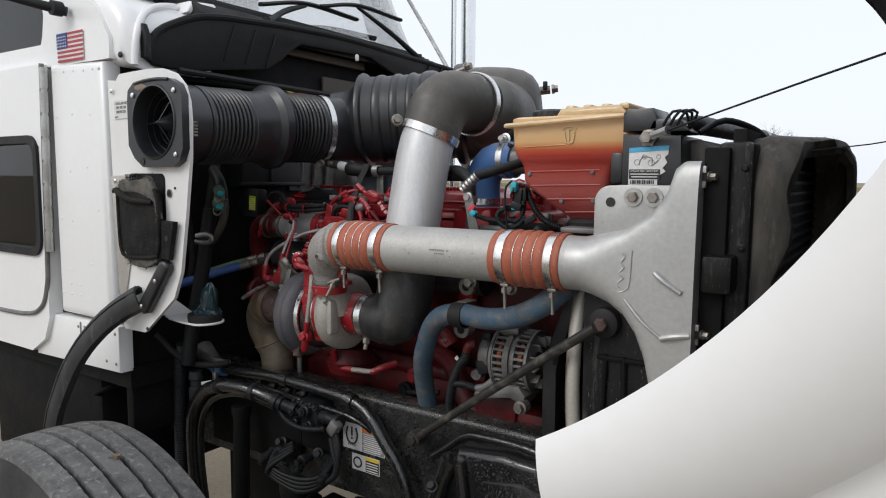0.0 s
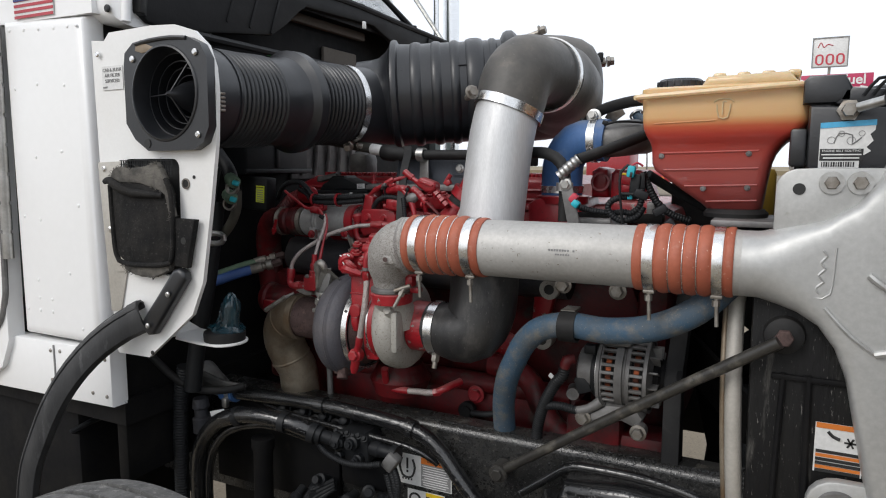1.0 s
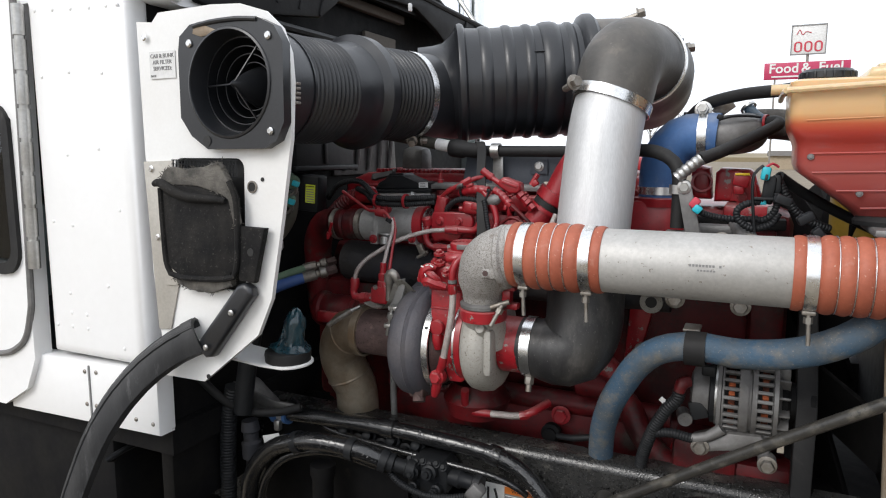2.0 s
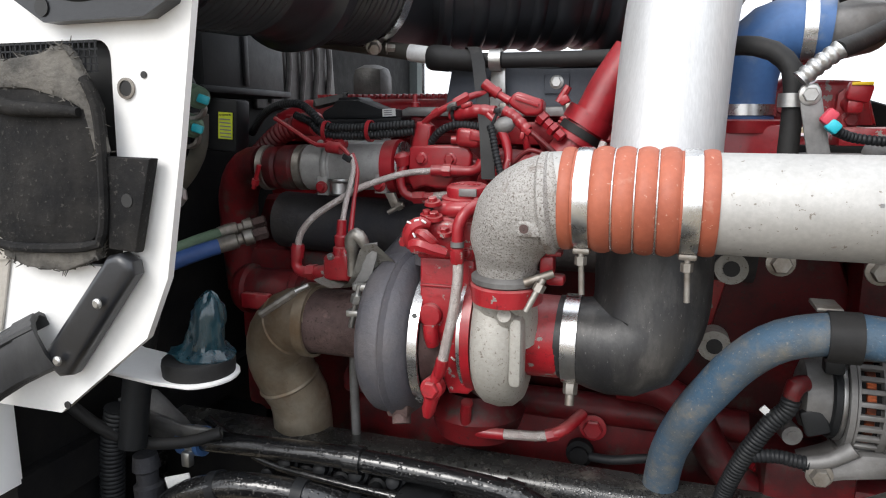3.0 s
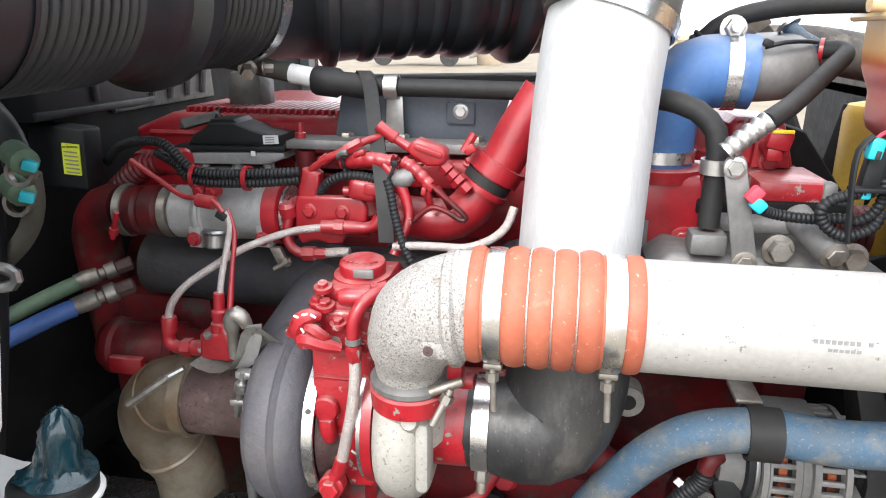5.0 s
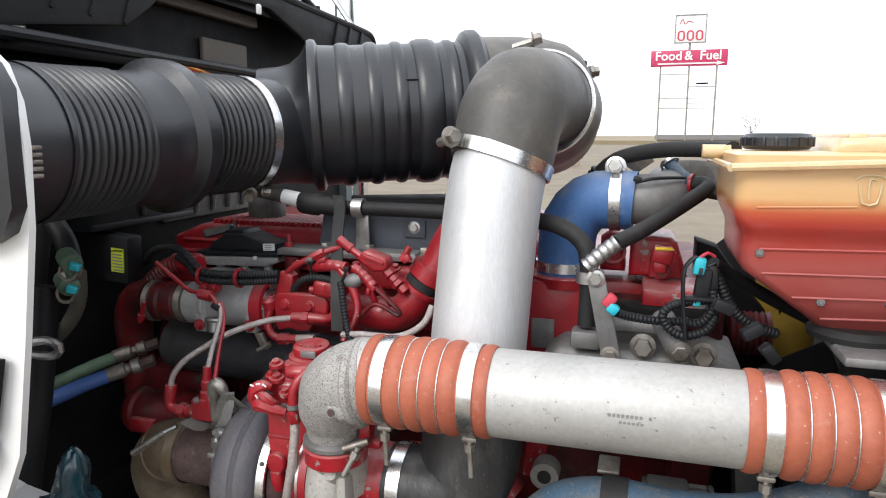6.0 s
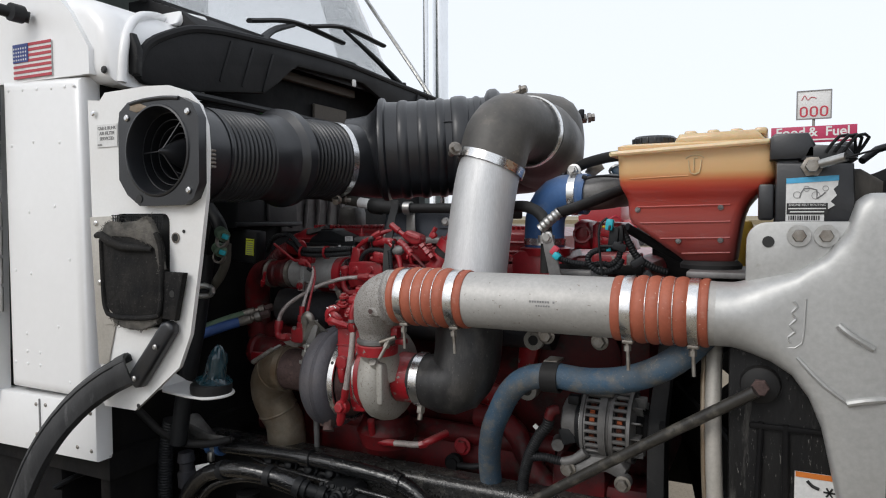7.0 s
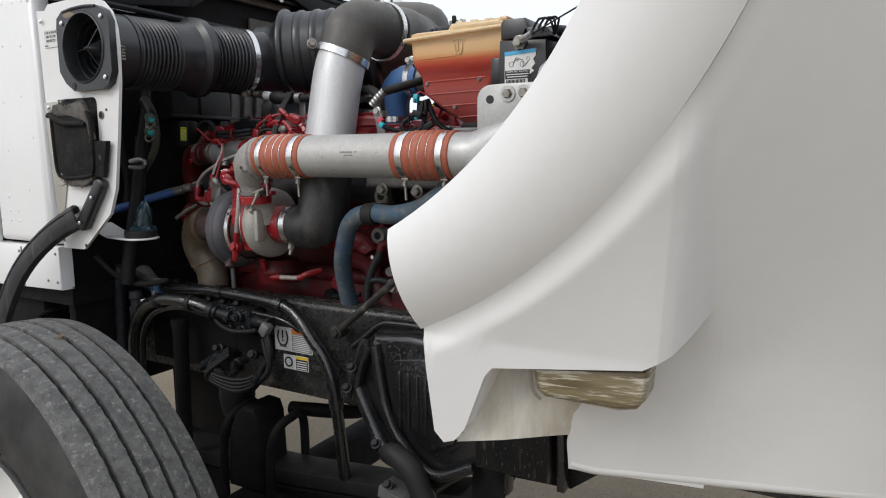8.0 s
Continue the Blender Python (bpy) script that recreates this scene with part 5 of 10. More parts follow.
part("crumpled_cover", join(tube([(-1.116, 1.066, 1.284), (-1.117, 1.062, 1.296), (-1.112, 1.060, 1.306), (-1.103, 1.060, 1.311), (-1.095, 1.064, 1.309)], [0.006, 0.0085, 0.0088, 0.0075, 0.004], 9, 0.005), tube([(-1.111, 1.060, 1.286), (-1.102, 1.056, 1.289), (-1.090, 1.057, 1.285), (-1.076, 1.062, 1.280)], [0.009, 0.0088, 0.0072, 0.005], 8, 0.005), tube([(-1.106, 1.056, 1.302), (-1.098, 1.054, 1.300), (-1.090, 1.057, 1.293), (-1.086, 1.062, 1.290)], [0.004, 0.0062, 0.0055, 0.003], 7, 0.005)), REDCHIP, act, "crumpled red connector cover")
for x, z, a in ((-1.114, 1.312, 20), (-1.106, 1.315, -15), (-1.098, 1.314, 30), (-1.109, 1.299, 60), (-1.099, 1.291, 35)):
    part("torn_edge", box((x, 1.054, z), (0.006, 0.002, 0.0020), 0.0005, (0, a, 0)), LABEL, act)
part("oil_line", tube([(-1.061, 1.057, 1.272), (-1.061, 1.055, 1.252), (-1.065, 1.054, 1.220), (-1.072, 1.055, 1.187), (-1.078, 1.057, 1.161)], 0.0056, 14, 0.006), BRAID, turbo, "braided oil hose")
part("oil_line_end", lathe([(0, 0.0068), (0.005, 0.0072), (0.018, 0.0066), (0.022, 0.005)], (-1.0775, 1.057, 1.164), (-0.25, 0.1, -1), 12), RED, turbo)
comp = part("compressor_housing", volute(-1.047, -0.995, 0.083, 1.120, 1.182, 0.06), COMPR, turbo, "pale cast compressor housing")
part("rim", ring((-1.052, 1.120, 1.184), (1, 0, 0), 0.066, 0.010, 0.006, 40), RED, comp)
part("clip_band", ring((-1.059, 1.120, 1.184), (1, 0, 0), 0.064, 0.005, 0.006, 40), BRIGHT, comp)
part("cast_pad", box((-0.995, 1.052, 1.185), (0.014, 0.03, 0.075), 0.006), COMPR, comp)
part("outlet", tube([(-1.014, 1.085, 1.19), (-1.014, 1.075, 1.225), (-1.016, 1.064, 1.248)], [0.036, 0.034, 0.032], 28), COMPR, comp)
part("nub", lathe([(0, 0.011), (0.012, 0.007)], (-1.006, 1.046, 1.220), (0, -0.8, 0.4), 14), COMPR, comp)
part("inlet_sleeve", lathe([(-0.992, 0.046), (-0.96, 0.0455), (-0.955, 0.044)], (0, 1.117, 1.183), (1, 0, 0), 40), REDCHIP, comp, "flaking red inlet sleeve")
fl = part("outlet_flange", lathe([(-0.010, 0.032), (-0.009, 0.0365), (0.008, 0.0375), (0.010, 0.035)], (-1.008, 1.056, 1.246), (0, -0.05, 1), 40), REDCHIP, turbo, "red V-band flange, paint flaking")
part("steel_lip", lathe([(0.010, 0.033), (0.012, 0.0365), (0.017, 0.0368), (0.019, 0.034), (0.021, 0.030)], (-1.008, 1.056, 1.246), (0, -0.05, 1), 40), GREYCAST, fl, "bare steel clamp lip")
part("vband_bolt", join(lathe([(0, 0.0032), (0.036, 0.0032)], (-0.966, 1.026, 1.268), (-0.38, -0.2, -0.8), 12), lathe([(0, 0.006), (0.008, 0.006)], (-0.968, 1.025, 1.263), (-0.38, -0.2, -0.8), 6), lathe([(0, 0.0048), (0.03, 0.0042)], (-0.985, 1.028, 1.262), (0.9, 0.2, 0.35), 12)), BOLT, fl)
part("vband_lug", join(box((-0.966, 1.05, 1.278), (0.014, 0.018, 0.020), 0.003), box((-0.958, 1.055, 1.262), (0.018, 0.018, 0.010), 0.003), box((-0.960, 1.05, 1.290), (0.016, 0.016, 0.005), 0.001)), RED, fl)
part("outlet_pipe", lathe([(0, 0.042), (0.11, 0.0425)], (-1.285, TY + 0.005, TZ), (1, 0, 0), 36), RUSTY, turbo, "brown rusted outlet pipe")
ob = part("outlet_band", ring((-1.281, TY + 0.005, TZ), (1, 0, 0), 0.044, 0.014, 0.004, 36), TANPIPE, turbo)
part("band_screw", tube([(-1.275, 1.09, 1.215), (-1.315, 1.075, 1.187)], 0.0048, 8), BOLT, ob)
tb = part("v_clamp", ring((-1.187, TY, TZ), (1, 0, 0), 0.052, 0.012, 0.006, 40), STEEL, turbo, "steel clamp on the turbine outlet")
part("t_bolt", join(lathe([(0, 0.0035), (0.055, 0.0035)], (-1.188, 1.086, 1.232), (-0.25, 0.05, -1), 8), lathe([(0, 0.007), (0.010, 0.007)], (-1.191, 1.0865, 1.219), (-0.25, 0.05, -1), 6), box((-1.186, 1.09, 1.228), (0.022, 0.012, 0.008), 0.002), box((-1.198, 1.09, 1.196), (0.016, 0.012, 0.008), 0.002)), STEEL, tb)
part("drain_line", tube([(-1.251, 1.20, 1.14), (-1.252, 1.20, 1.06), (-1.250, 1.20, 0.97)], 0.0065, 10), GREYCAST, turbo)
part("manifold_neck", tube([(-1.17, 1.16, 1.20), (-1.16, 1.24, 1.24), (-1.15, 1.30, 1.27)], [0.05, 0.045, 0.045], 24), IRON, turbo)

down = thing("exhaust_down_pipe", (-1.34, 1.14, 0.80), "heat-tinted steel exhaust down pipe with weld seams", "pipe")
part("pipe", tube([(-1.278, 1.143, 1.168), (-1.322, 1.152, 1.160), (-1.358, 1.168, 1.132), (-1.372, 1.184, 1.092), (-1.362, 1.197, 1.050), (-1.352, 1.206, 1.01), (-1.348, 1.21, 0.85)], [0.0425, 0.043, 0.0435, 0.043, 0.0425, 0.042, 0.042], 36), TANPIPE, down)
for p, a in (((-1.336, 1.157, 1.152), (0.85, -0.25, 0.5)), ((-1.364, 1.195, 1.056), (0.25, 0.28, -0.92))):
    part("weld_seam", lathe([(-0.003, 0.0425), (0, 0.0447), (0.003, 0.0425)], p, a, 40), TANPIPE, down)

settle(down, lambda p: Vector((p.x + 0.013, p.y, p.z)))

cel = thing("compressor_outlet_elbow", (-1.0, 1.045, 1.25), "speckled cast aluminium elbow", "elbow")
part("casting", tube([(-1.008, 1.056, 1.256), (-1.008, 1.053, 1.278), (-1.004, 1.046, 1.304), (-0.992, 1.038, 1.327), (-0.972, 1.033, 1.3395), (-0.950, PY, PZ)], [0.028, 0.032, 0.040, 0.0445, 0.0455, 0.0452], 48, 0.006), CAST, cel)
part("bead", lathe([(-0.006, 0.045), (-0.003, 0.0488), (0.003, 0.0488), (0.006, 0.045)], (-0.964, 1.032, 1.341), (1, 0, 0.1), 48), CAST, cel)
for k in range(6):
    part("raised_mark", box((-1.012 + 0.0042 * k, 0.9985 + 0.0003 * k, 1.322 + 0.004 * k), (0.0028, 0.002, 0.004), 0.0006, (0, -42, 0)), CAST, cel)
part("boss", join(box((-0.974, 0.994, 1.322), (0.026, 0.012, 0.018), 0.006), lathe([(0, 0.0055), (0.001, 0.0055)], (-0.979, 0.9885, 1.322), (0, -1, 0), 16)), CAST, cel)
part("boss_hole", lathe([(0, 0.0042), (0.001, 0.0042)], (-0.979, 0.9874, 1.322), (0, -1, 0), 16), RUSTY, cel)

# ---------------------------------------------------------------- engine
eng = thing("engine", (-1.0, 1.6, 0.75), "red painted diesel engine, low parts grimy and painted shade-dark", "engine")
# the block's colour holds its shadow as well as grime
part("block", slab([(-1.50, 0.78), (-0.62, 0.78), (-0.62, 1.20), (-0.66, 1.30), (-1.47, 1.30), (-1.50, 1.22)], 1.33, 1.86, bevel=0.02), REDOLDSHADE, eng)
part("cylinder_head", box((-1.05, 1.60, 1.345), (0.86, 0.46, 0.11), 0.012), RED, eng)
vc = part("valve_cover", slab([(-1.475, 1.385), (-0.80, 1.385), (-0.80, 1.435), (-0.84, 1.452), (-1.42, 1.452), (-1.475, 1.43)], 1.385, 1.80, bevel=0.012, seg=3), RED, eng)
for k in range(58):
    x = -1.40 + 0.0098 * k
    if x < -0.83:
        part("cooling_rib", box((x, 1.46, 1.455), (0.0045, 0.12, 0.01), 0.001), RED, vc)
for z0 in (1.405, 1.425):
    part("bead", tube([(-1.45, 1.384, z0), (-0.82, 1.384, z0)], 0.004, 6, 0.2), RED, vc)
part("cover_flange", box((-1.13, 1.40, 1.383), (0.67, 0.06, 0.014), 0.004), RED, eng)
for k in range(7):
    part("flange_bolt", bolt((-1.42 + 0.095 * k, 1.372, 1.392), (0, 0, 1), 0.008, 0.01), RED, eng)

# exhaust gas cooler line along the head
egr = thing("egr_valve_assembly", (-1.2, 1.23, 1.30), "grey and red exhaust gas valve body along the head", "valve")
EY, EZ = 1.238, 1.355
EAX = Vector((1, 0, 0.03)).normalized()


def egr_turn(prof, n=36):
    """Turn a profile, given by its x, about the valve's nearly level axis."""
    return lathe([(x + 1.30, r) for x, r in prof], (-1.30, EY, EZ), EAX, n)


body_grey = part("body", egr_turn([(-1.333, 0.027), (-1.328, 0.0315), (-1.290, 0.0315), (-1.288, 0.029), (-1.272, 0.029), (-1.268, 0.0315), (-1.214, 0.031), (-1.212, 0.028)]), VALVEGREY, egr, "grey valve body")
part("cast_seam", egr_turn([(-1.300, 0.0315), (-1.298, 0.0326), (-1.294, 0.0326), (-1.292, 0.0315)]), VALVEGREY, body_grey)
# coupling and elbow get the dark red for the shadow they sit in
part("coupling", egr_turn([(-1.402, 0.025), (-1.396, 0.0295), (-1.378, 0.030), (-1.374, 0.026), (-1.368, 0.031), (-1.350, 0.0315), (-1.346, 0.027), (-1.330, 0.028)]), REDOLDSHADE, egr)
part("band_clamp", egr_turn([(-1.401, 0.026), (-1.400, 0.032), (-1.391, 0.032), (-1.390, 0.026)]), BOLT, egr, "grimy steel band clamp")
part("band_clamp", egr_turn([(-1.344, 0.026), (-1.343, 0.0315), (-1.333, 0.0315), (-1.332, 0.026)]), BOLT, egr, "grimy steel band clamp")
part("band_bolt", join(lathe([(0, 0.0032), (0.036, 0.0032)], (-1.402, EY - 0.032, EZ - 0.030), (0.35, -0.1, 0.9), 8), lathe([(0.006, 0.0055), (0.014, 0.0055)], (-1.402, EY - 0.032, EZ - 0.030), (0.35, -0.1, 0.9), 6)), REDCHIP, egr)
ringm = part("clamp_ring", egr_turn([(-1.213, 0.028), (-1.212, 0.0355), (-1.195, 0.0358), (-1.193, 0.028)]), RED, egr)
part("clamp_gap", egr_turn([(-1.1925, 0.027), (-1.191, 0.033), (-1.188, 0.033), (-1.187, 0.027)]), BRIGHT, ringm)
part("clamp_tail", join(slab([(-1.205, 1.325), (-1.192, 1.327), (-1.184, 1.309), (-1.196, 1.306)], 1.204, 1.212, bevel=0.002), lathe([(0, 0.0035), (0.024, 0.0035)], (-1.180, 1.208, 1.312), (-0.85, -0.1, -0.5), 10), lathe([(0.003, 0.0058), (0.010, 0.0058)], (-1.180, 1.208, 1.312), (-0.85, -0.1, -0.5), 6)), BOLT, ringm)
vb = part("valve_block", slab([(-1.174, 1.343), (-1.172, 1.384), (-1.166, 1.388), (-1.101, 1.389), (-1.093, 1.385), (-1.089, 1.376), (-1.090, 1.362), (-1.098, 1.350), (-1.112, 1.346), (-1.120, 1.334), (-1.136, 1.333), (-1.150, 1.336), (-1.167, 1.331)], 1.208, 1.218, bevel=0.004, seg=3), RED, egr, "red bolted valve cover plate")
part("block_back", slab([(-1.186, 1.334), (-1.186, 1.378), (-1.10, 1.378), (-1.085, 1.366), (-1.095, 1.338)], 1.218, 1.262, bevel=0.010, seg=3), RED, vb)
for x in (-1.155, -1.117):
    part("bolt", bolt((x, 1.2075, 1.3705), (0, -1, 0), 0.0062, 0.0055), RED, vb)
part("arm", slab([(-1.172, 1.380), (-1.146, 1.382), (-1.142, 1.412), (-1.150, 1.418), (-1.163, 1.417)], 1.209, 1.228, bevel=0.005, seg=3), RED, egr)
part("arm_cap", lathe([(0, 0.010), (0.012, 0.0105), (0.016, 0.007)], (-1.182, 1.214, 1.362), (-0.1, -0.2, 1), 14), RED, egr)
part("under_pipe", tube([(-1.181, 1.212, 1.362), (-1.184, 1.208, 1.342), (-1.178, 1.206, 1.327), (-1.165, 1.206, 1.321), (-1.150, 1.206, 1.322), (-1.138, 1.206, 1.323)], 0.0058, 12), RED, egr)
part("under_nut", lathe([(0, 0.0085), (0.014, 0.0085), (0.016, 0.0065), (0.028, 0.0065)], (-1.165, 1.206, 1.321), (1, 0, 0.06), 6), REDCHIP, egr)
part("under_braid", tube([(-1.138, 1.206, 1.323), (-1.124, 1.206, 1.325), (-1.110, 1.206, 1.326)], 0.0055, 12), BRAID, egr)
for x, z in ((-1.282, 1.388), (-1.268, 1.388)):
    part("pad", lathe([(0, 0.0085), (0.012, 0.0085)], (x, 1.214, z), (0, -1, 0), 14), RED, egr)
    part("bolt", bolt((x, 1.2015, z), (0, -1, 0), 0.0055, 0.005, False), RED, egr)
for x, z in ((-1.297, 1.333), (-1.213, 1.338)):
    part("foot", slab([(x - 0.008, z - 0.014), (x - 0.008, z + 0.012), (x + 0.008, z + 0.012), (x + 0.008, z - 0.014)], 1.207, 1.232, bevel=0.003), VALVEGREY, egr)
    part("bolt", bolt((x, 1.2065, z - 0.003), (0, -1, 0), 0.0062, 0.006), RED, egr)
part("sensor", lathe([(0, 0.014), (0.003, 0.0155), (0.006, 0.0125), (0.020, 0.0125), (0.022, 0.009)], (-1.274, 1.214, 1.341), (0, -0.1, -1), 24), STEEL, egr)
part("elbow", tube([(-1.400, EY, EZ), (-1.437, EY + 0.012, 1.348), (-1.466, 1.265, 1.315), (-1.478, 1.28, 1.26), (-1.478, 1.29, 1.16)], 0.029, 24), REDOLDSHADE, egr, "red elbow pipe, grimy and painted shadow-dark")
part("corrugated_pipe", tube([(-1.345, 1.25, 1.412), (-1.385, 1.256, 1.40), (-1.43, 1.262, 1.365), (-1.465, 1.265, 1.33)], 0.013, 14, ripple=(0.008, 0.003)), REDOLDSHADE, egr)
part("sleeve", lathe([(0, 0.014), (0.006, 0.0165), (0.034, 0.0165), (0.038, 0.012)], (-1.352, 1.250, 1.412), (1, -0.3, 0.05), 16), RED, egr)
part("signal_lead", tube([(-1.36, 1.20, 1.421), (-1.32, 1.188, 1.402), (-1.287, 1.18, 1.387), (-1.252, 1.172, 1.387), (-1.236, 1.165, 1.375)], 0.0030, 8), RED, egr, "red-sprayed sensor lead")
part("lead_tie", box((-1.238, 1.166, 1.372), (0.012, 0.010, 0.008), 0.002, (0, 30, 0)), LOOM, egr)
part("lead_plug", lathe([(0, 0.0075), (0.020, 0.0075)], (-1.270, 1.176, 1.385), (1, -0.1, -0.1), 12), RED, egr)

ecm = thing("control_module", (-1.30, 1.33, 1.39), "black electronic module with a white label", "module")
part("base_plate", slab([(-1.372, 1.401), (-1.374, 1.411), (-1.228, 1.415), (-1.226, 1.407), (-1.25, 1.398), (-1.36, 1.395)], 1.318, 1.385, bevel=0.004), VALVEGREY, ecm, "grey mounting plate")
part("gasket", slab([(-1.376, 1.411), (-1.376, 1.419), (-1.224, 1.423), (-1.224, 1.416)], 1.314, 1.388, bevel=0.003), LOOM, ecm)
part("case", slab([(-1.362, 1.419), (-1.352, 1.433), (-1.338, 1.440), (-1.330, 1.448), (-1.296, 1.449), (-1.262, 1.437), (-1.236, 1.434), (-1.232, 1.422)], 1.322, 1.384, bevel=0.005), LOOM, ecm)
part("case_lid", slab([(-1.332, 1.446), (-1.330, 1.452), (-1.299, 1.453), (-1.292, 1.447)], 1.330, 1.380, bevel=0.002), LOOM, ecm)
for x in (-1.345, -1.300, -1.256):
    part("bracket_leg", lathe([(0, 0.0075), (0.030, 0.0075)], (x, 1.335, 1.372), (0, 0, 1), 14), VALVEGREY, ecm)
part("tray", box((-1.30, 1.33, 1.384), (0.115, 0.05, 0.012), 0.005), VALVEGREY, ecm)
part("label", box((-1.245, 1.3205, 1.430), (0.020, 0.002, 0.011), 0, (0, -3, 0)), LABEL, ecm)
for k in range(3):
    part("print_bar", box((-1.246, 1.319, 1.433 - 0.003 * k), (0.012, 0.0008, 0.0012), 0, (0, -3, 0)), GREYINK, ecm)
part("tag", box((-1.266, 1.3125, 1.413), (0.006, 0.002, 0.006), 0), LABEL, ecm)
scrap = box((-1.355, 1.355, 1.449), (0.050, 0.030, 0.012), 0.004, (0, -14, 20))
rs = random.Random(8)
for v in scrap.verts:
    v.co += Vector((rs.uniform(-1, 1), rs.uniform(-1, 1), rs.uniform(-1, 1))) * 0.004
part("foil_tape", scrap, FOIL, ecm, "scrap of crumpled foil tape")


def loom(pts, r, label, ripple=(0.0045, 0.0011), name="wiring_loom", mat=None):
    return solo(name, tube(pts, r, 12, 0.01, ripple), mat or LOOM, label, "cable", "wiring looms")


loom([(-1.455, 1.29, 1.40), (-1.41, 1.25, 1.425), (-1.37, 1.225, 1.438), (-1.333, 1.215, 1.440), (-1.312, 1.210, 1.430), (-1.295, 1.206, 1.416), (-1.275, 1.205, 1.409), (-1.223, 1.205, 1.410), (-1.180, 1.206, 1.413), (-1.165, 1.210, 1.414)], 0.0046, "black corrugated loom along the valve body")
loom([(-1.345, 1.23, 1.425), (-1.315, 1.215, 1.416), (-1.299, 1.209, 1.404), (-1.275, 1.205, 1.3985), (-1.223, 1.205, 1.3995), (-1.183, 1.207, 1.403), (-1.166, 1.21, 1.405)], 0.0044, "black corrugated loom beside the grey valve")
loom([(-1.146, 1.215, 1.390), (-1.130, 1.207, 1.405), (-1.114, 1.204, 1.412), (-1.098, 1.204, 1.413), (-1.080, 1.203, 1.411), (-1.066, 1.199, 1.408)], 0.0043, "black corrugated loom over red fittings")
loom([(-1.062, 1.192, 1.412), (-1.057, 1.186, 1.400), (-1.051, 1.178, 1.380), (-1.042, 1.168, 1.356), (-1.031, 1.158, 1.338), (-1.018, 1.152, 1.320), (-1.010, 1.152, 1.305)], 0.0036, "black corrugated loom hanging beside the strap")
for x, z in ((-1.286, 1.404), (-1.224, 1.405)):
    solo("loom_strap", ring((x, 1.205, z), (1, 0, 0), 0.0125, 0.005, 0.0015, 16), RED, "red tape band round looms", "strap", "loom straps")

# red fuel and sensor fittings on the head
fit = thing("fuel_fittings", (-1.0, 1.24, 1.34), "cluster of red painted fuel fittings and sensors", "fittings")
part("head_flange", slab([(-1.214, 1.424), (-1.214, 1.433), (-1.205, 1.437), (-0.99, 1.437), (-0.985, 1.424)], 1.290, 1.332, bevel=0.004), GREYCAST, fit, "dusty bolting flange")
for x in (-1.192, -1.055):
    part("flange_post", lathe([(0, 0.012), (0.05, 0.0125)], (x, 1.300, 1.372), (0, 0, 1), 16), REDOLDSHADE, fit)
part("flange_stud", join(lathe([(0, 0.0068), (0.006, 0.0068), (0.007, 0.004), (0.018, 0.0035)], (-1.197, 1.30, 1.437), (0, 0, 1), 10)), RED, fit)
part("head_ledge", box((-1.02, 1.295, 1.402), (0.13, 0.05, 0.030), 0.006), RED, fit)
part("spill_line", tube([(-1.156, 1.214, 1.412), (-1.146, 1.212, 1.421), (-1.128, 1.210, 1.432), (-1.106, 1.212, 1.442), (-1.088, 1.22, 1.450), (-1.07, 1.24, 1.452)], 0.0042, 10), RED, fit)
part("spill_union", join(lathe([(0, 0.0062), (0.018, 0.0062), (0.020, 0.0048)], (-1.112, 1.2105, 1.4395), (0.85, 0.05, 0.45), 6), lathe([(0, 0.0055), (0.010, 0.0055)], (-1.140, 1.2115, 1.4255), (0.75, 0, 0.5), 8)), RED, fit)
part("spill_stub", tube([(-1.122, 1.212, 1.432), (-1.115, 1.205, 1.437), (-1.108, 1.204, 1.438)], 0.0035, 8), GREYCAST, fit)
part("conduit", tube([(-1.118, 1.222, 1.424), (-1.10, 1.214, 1.428), (-1.08, 1.210, 1.430), (-1.060, 1.208, 1.428)], 0.0078, 14, ripple=(0.012, 0.0008)), RED, fit)
part("conduit_clip", join(ring((-1.112, 1.218, 1.4255), (1, -0.4, 0.1), 0.0085, 0.004, 0.0015, 16), box((-1.112, 1.207, 1.434), (0.005, 0.006, 0.006), 0.001), box((-1.112, 1.205, 1.413), (0.0022, 0.003, 0.014), 0.0005)), LOOM, fit, "black cable tie")
part("conduit_end", box((-1.096, 1.209, 1.437), (0.014, 0.010, 0.006), 0.002, (0, -20, 0)), RED, fit)
sol = part("solenoid", box((-1.091, 1.212, 1.398), (0.034, 0.030, 0.024), 0.007, (0, 6, 0), 3), RED, fit)
part("solenoid_nub", lathe([(0, 0.0055), (0.008, 0.0052)], (-1.107, 1.208, 1.395), (-1, -0.1, 0), 10), RED, sol)
part("solenoid_cap", box((-1.081, 1.198, 1.400), (0.016, 0.006, 0.012), 0.002, (0, 6, 0)), RED, sol)
part("probe", lathe([(0, 0.0055), (0.004, 0.0095), (0.012, 0.0108), (0.020, 0.0095), (0.026, 0.005)], (-1.060, 1.204, 1.409), (0.95, -0.1, 0.3), 20), GREYCAST, fit, "grey teardrop probe")
part("probe_tie", join(box((-1.058, 1.196, 1.420), (0.0035, 0.004, 0.022), 0.001, (0, 25, 0)), box((-1.054, 1.194, 1.430), (0.007, 0.005, 0.006), 0.001)), LOOM, fit, "black cable tie")
part("wrapped_lead", tube([(-1.068, 1.206, 1.426), (-1.054, 1.202, 1.412), (-1.044, 1.200, 1.392), (-1.040, 1.196, 1.372), (-1.046, 1.186, 1.352), (-1.052, 1.178, 1.335)], [0.006, 0.0065, 0.0058, 0.005, 0.005, 0.006], 12), RED, fit)
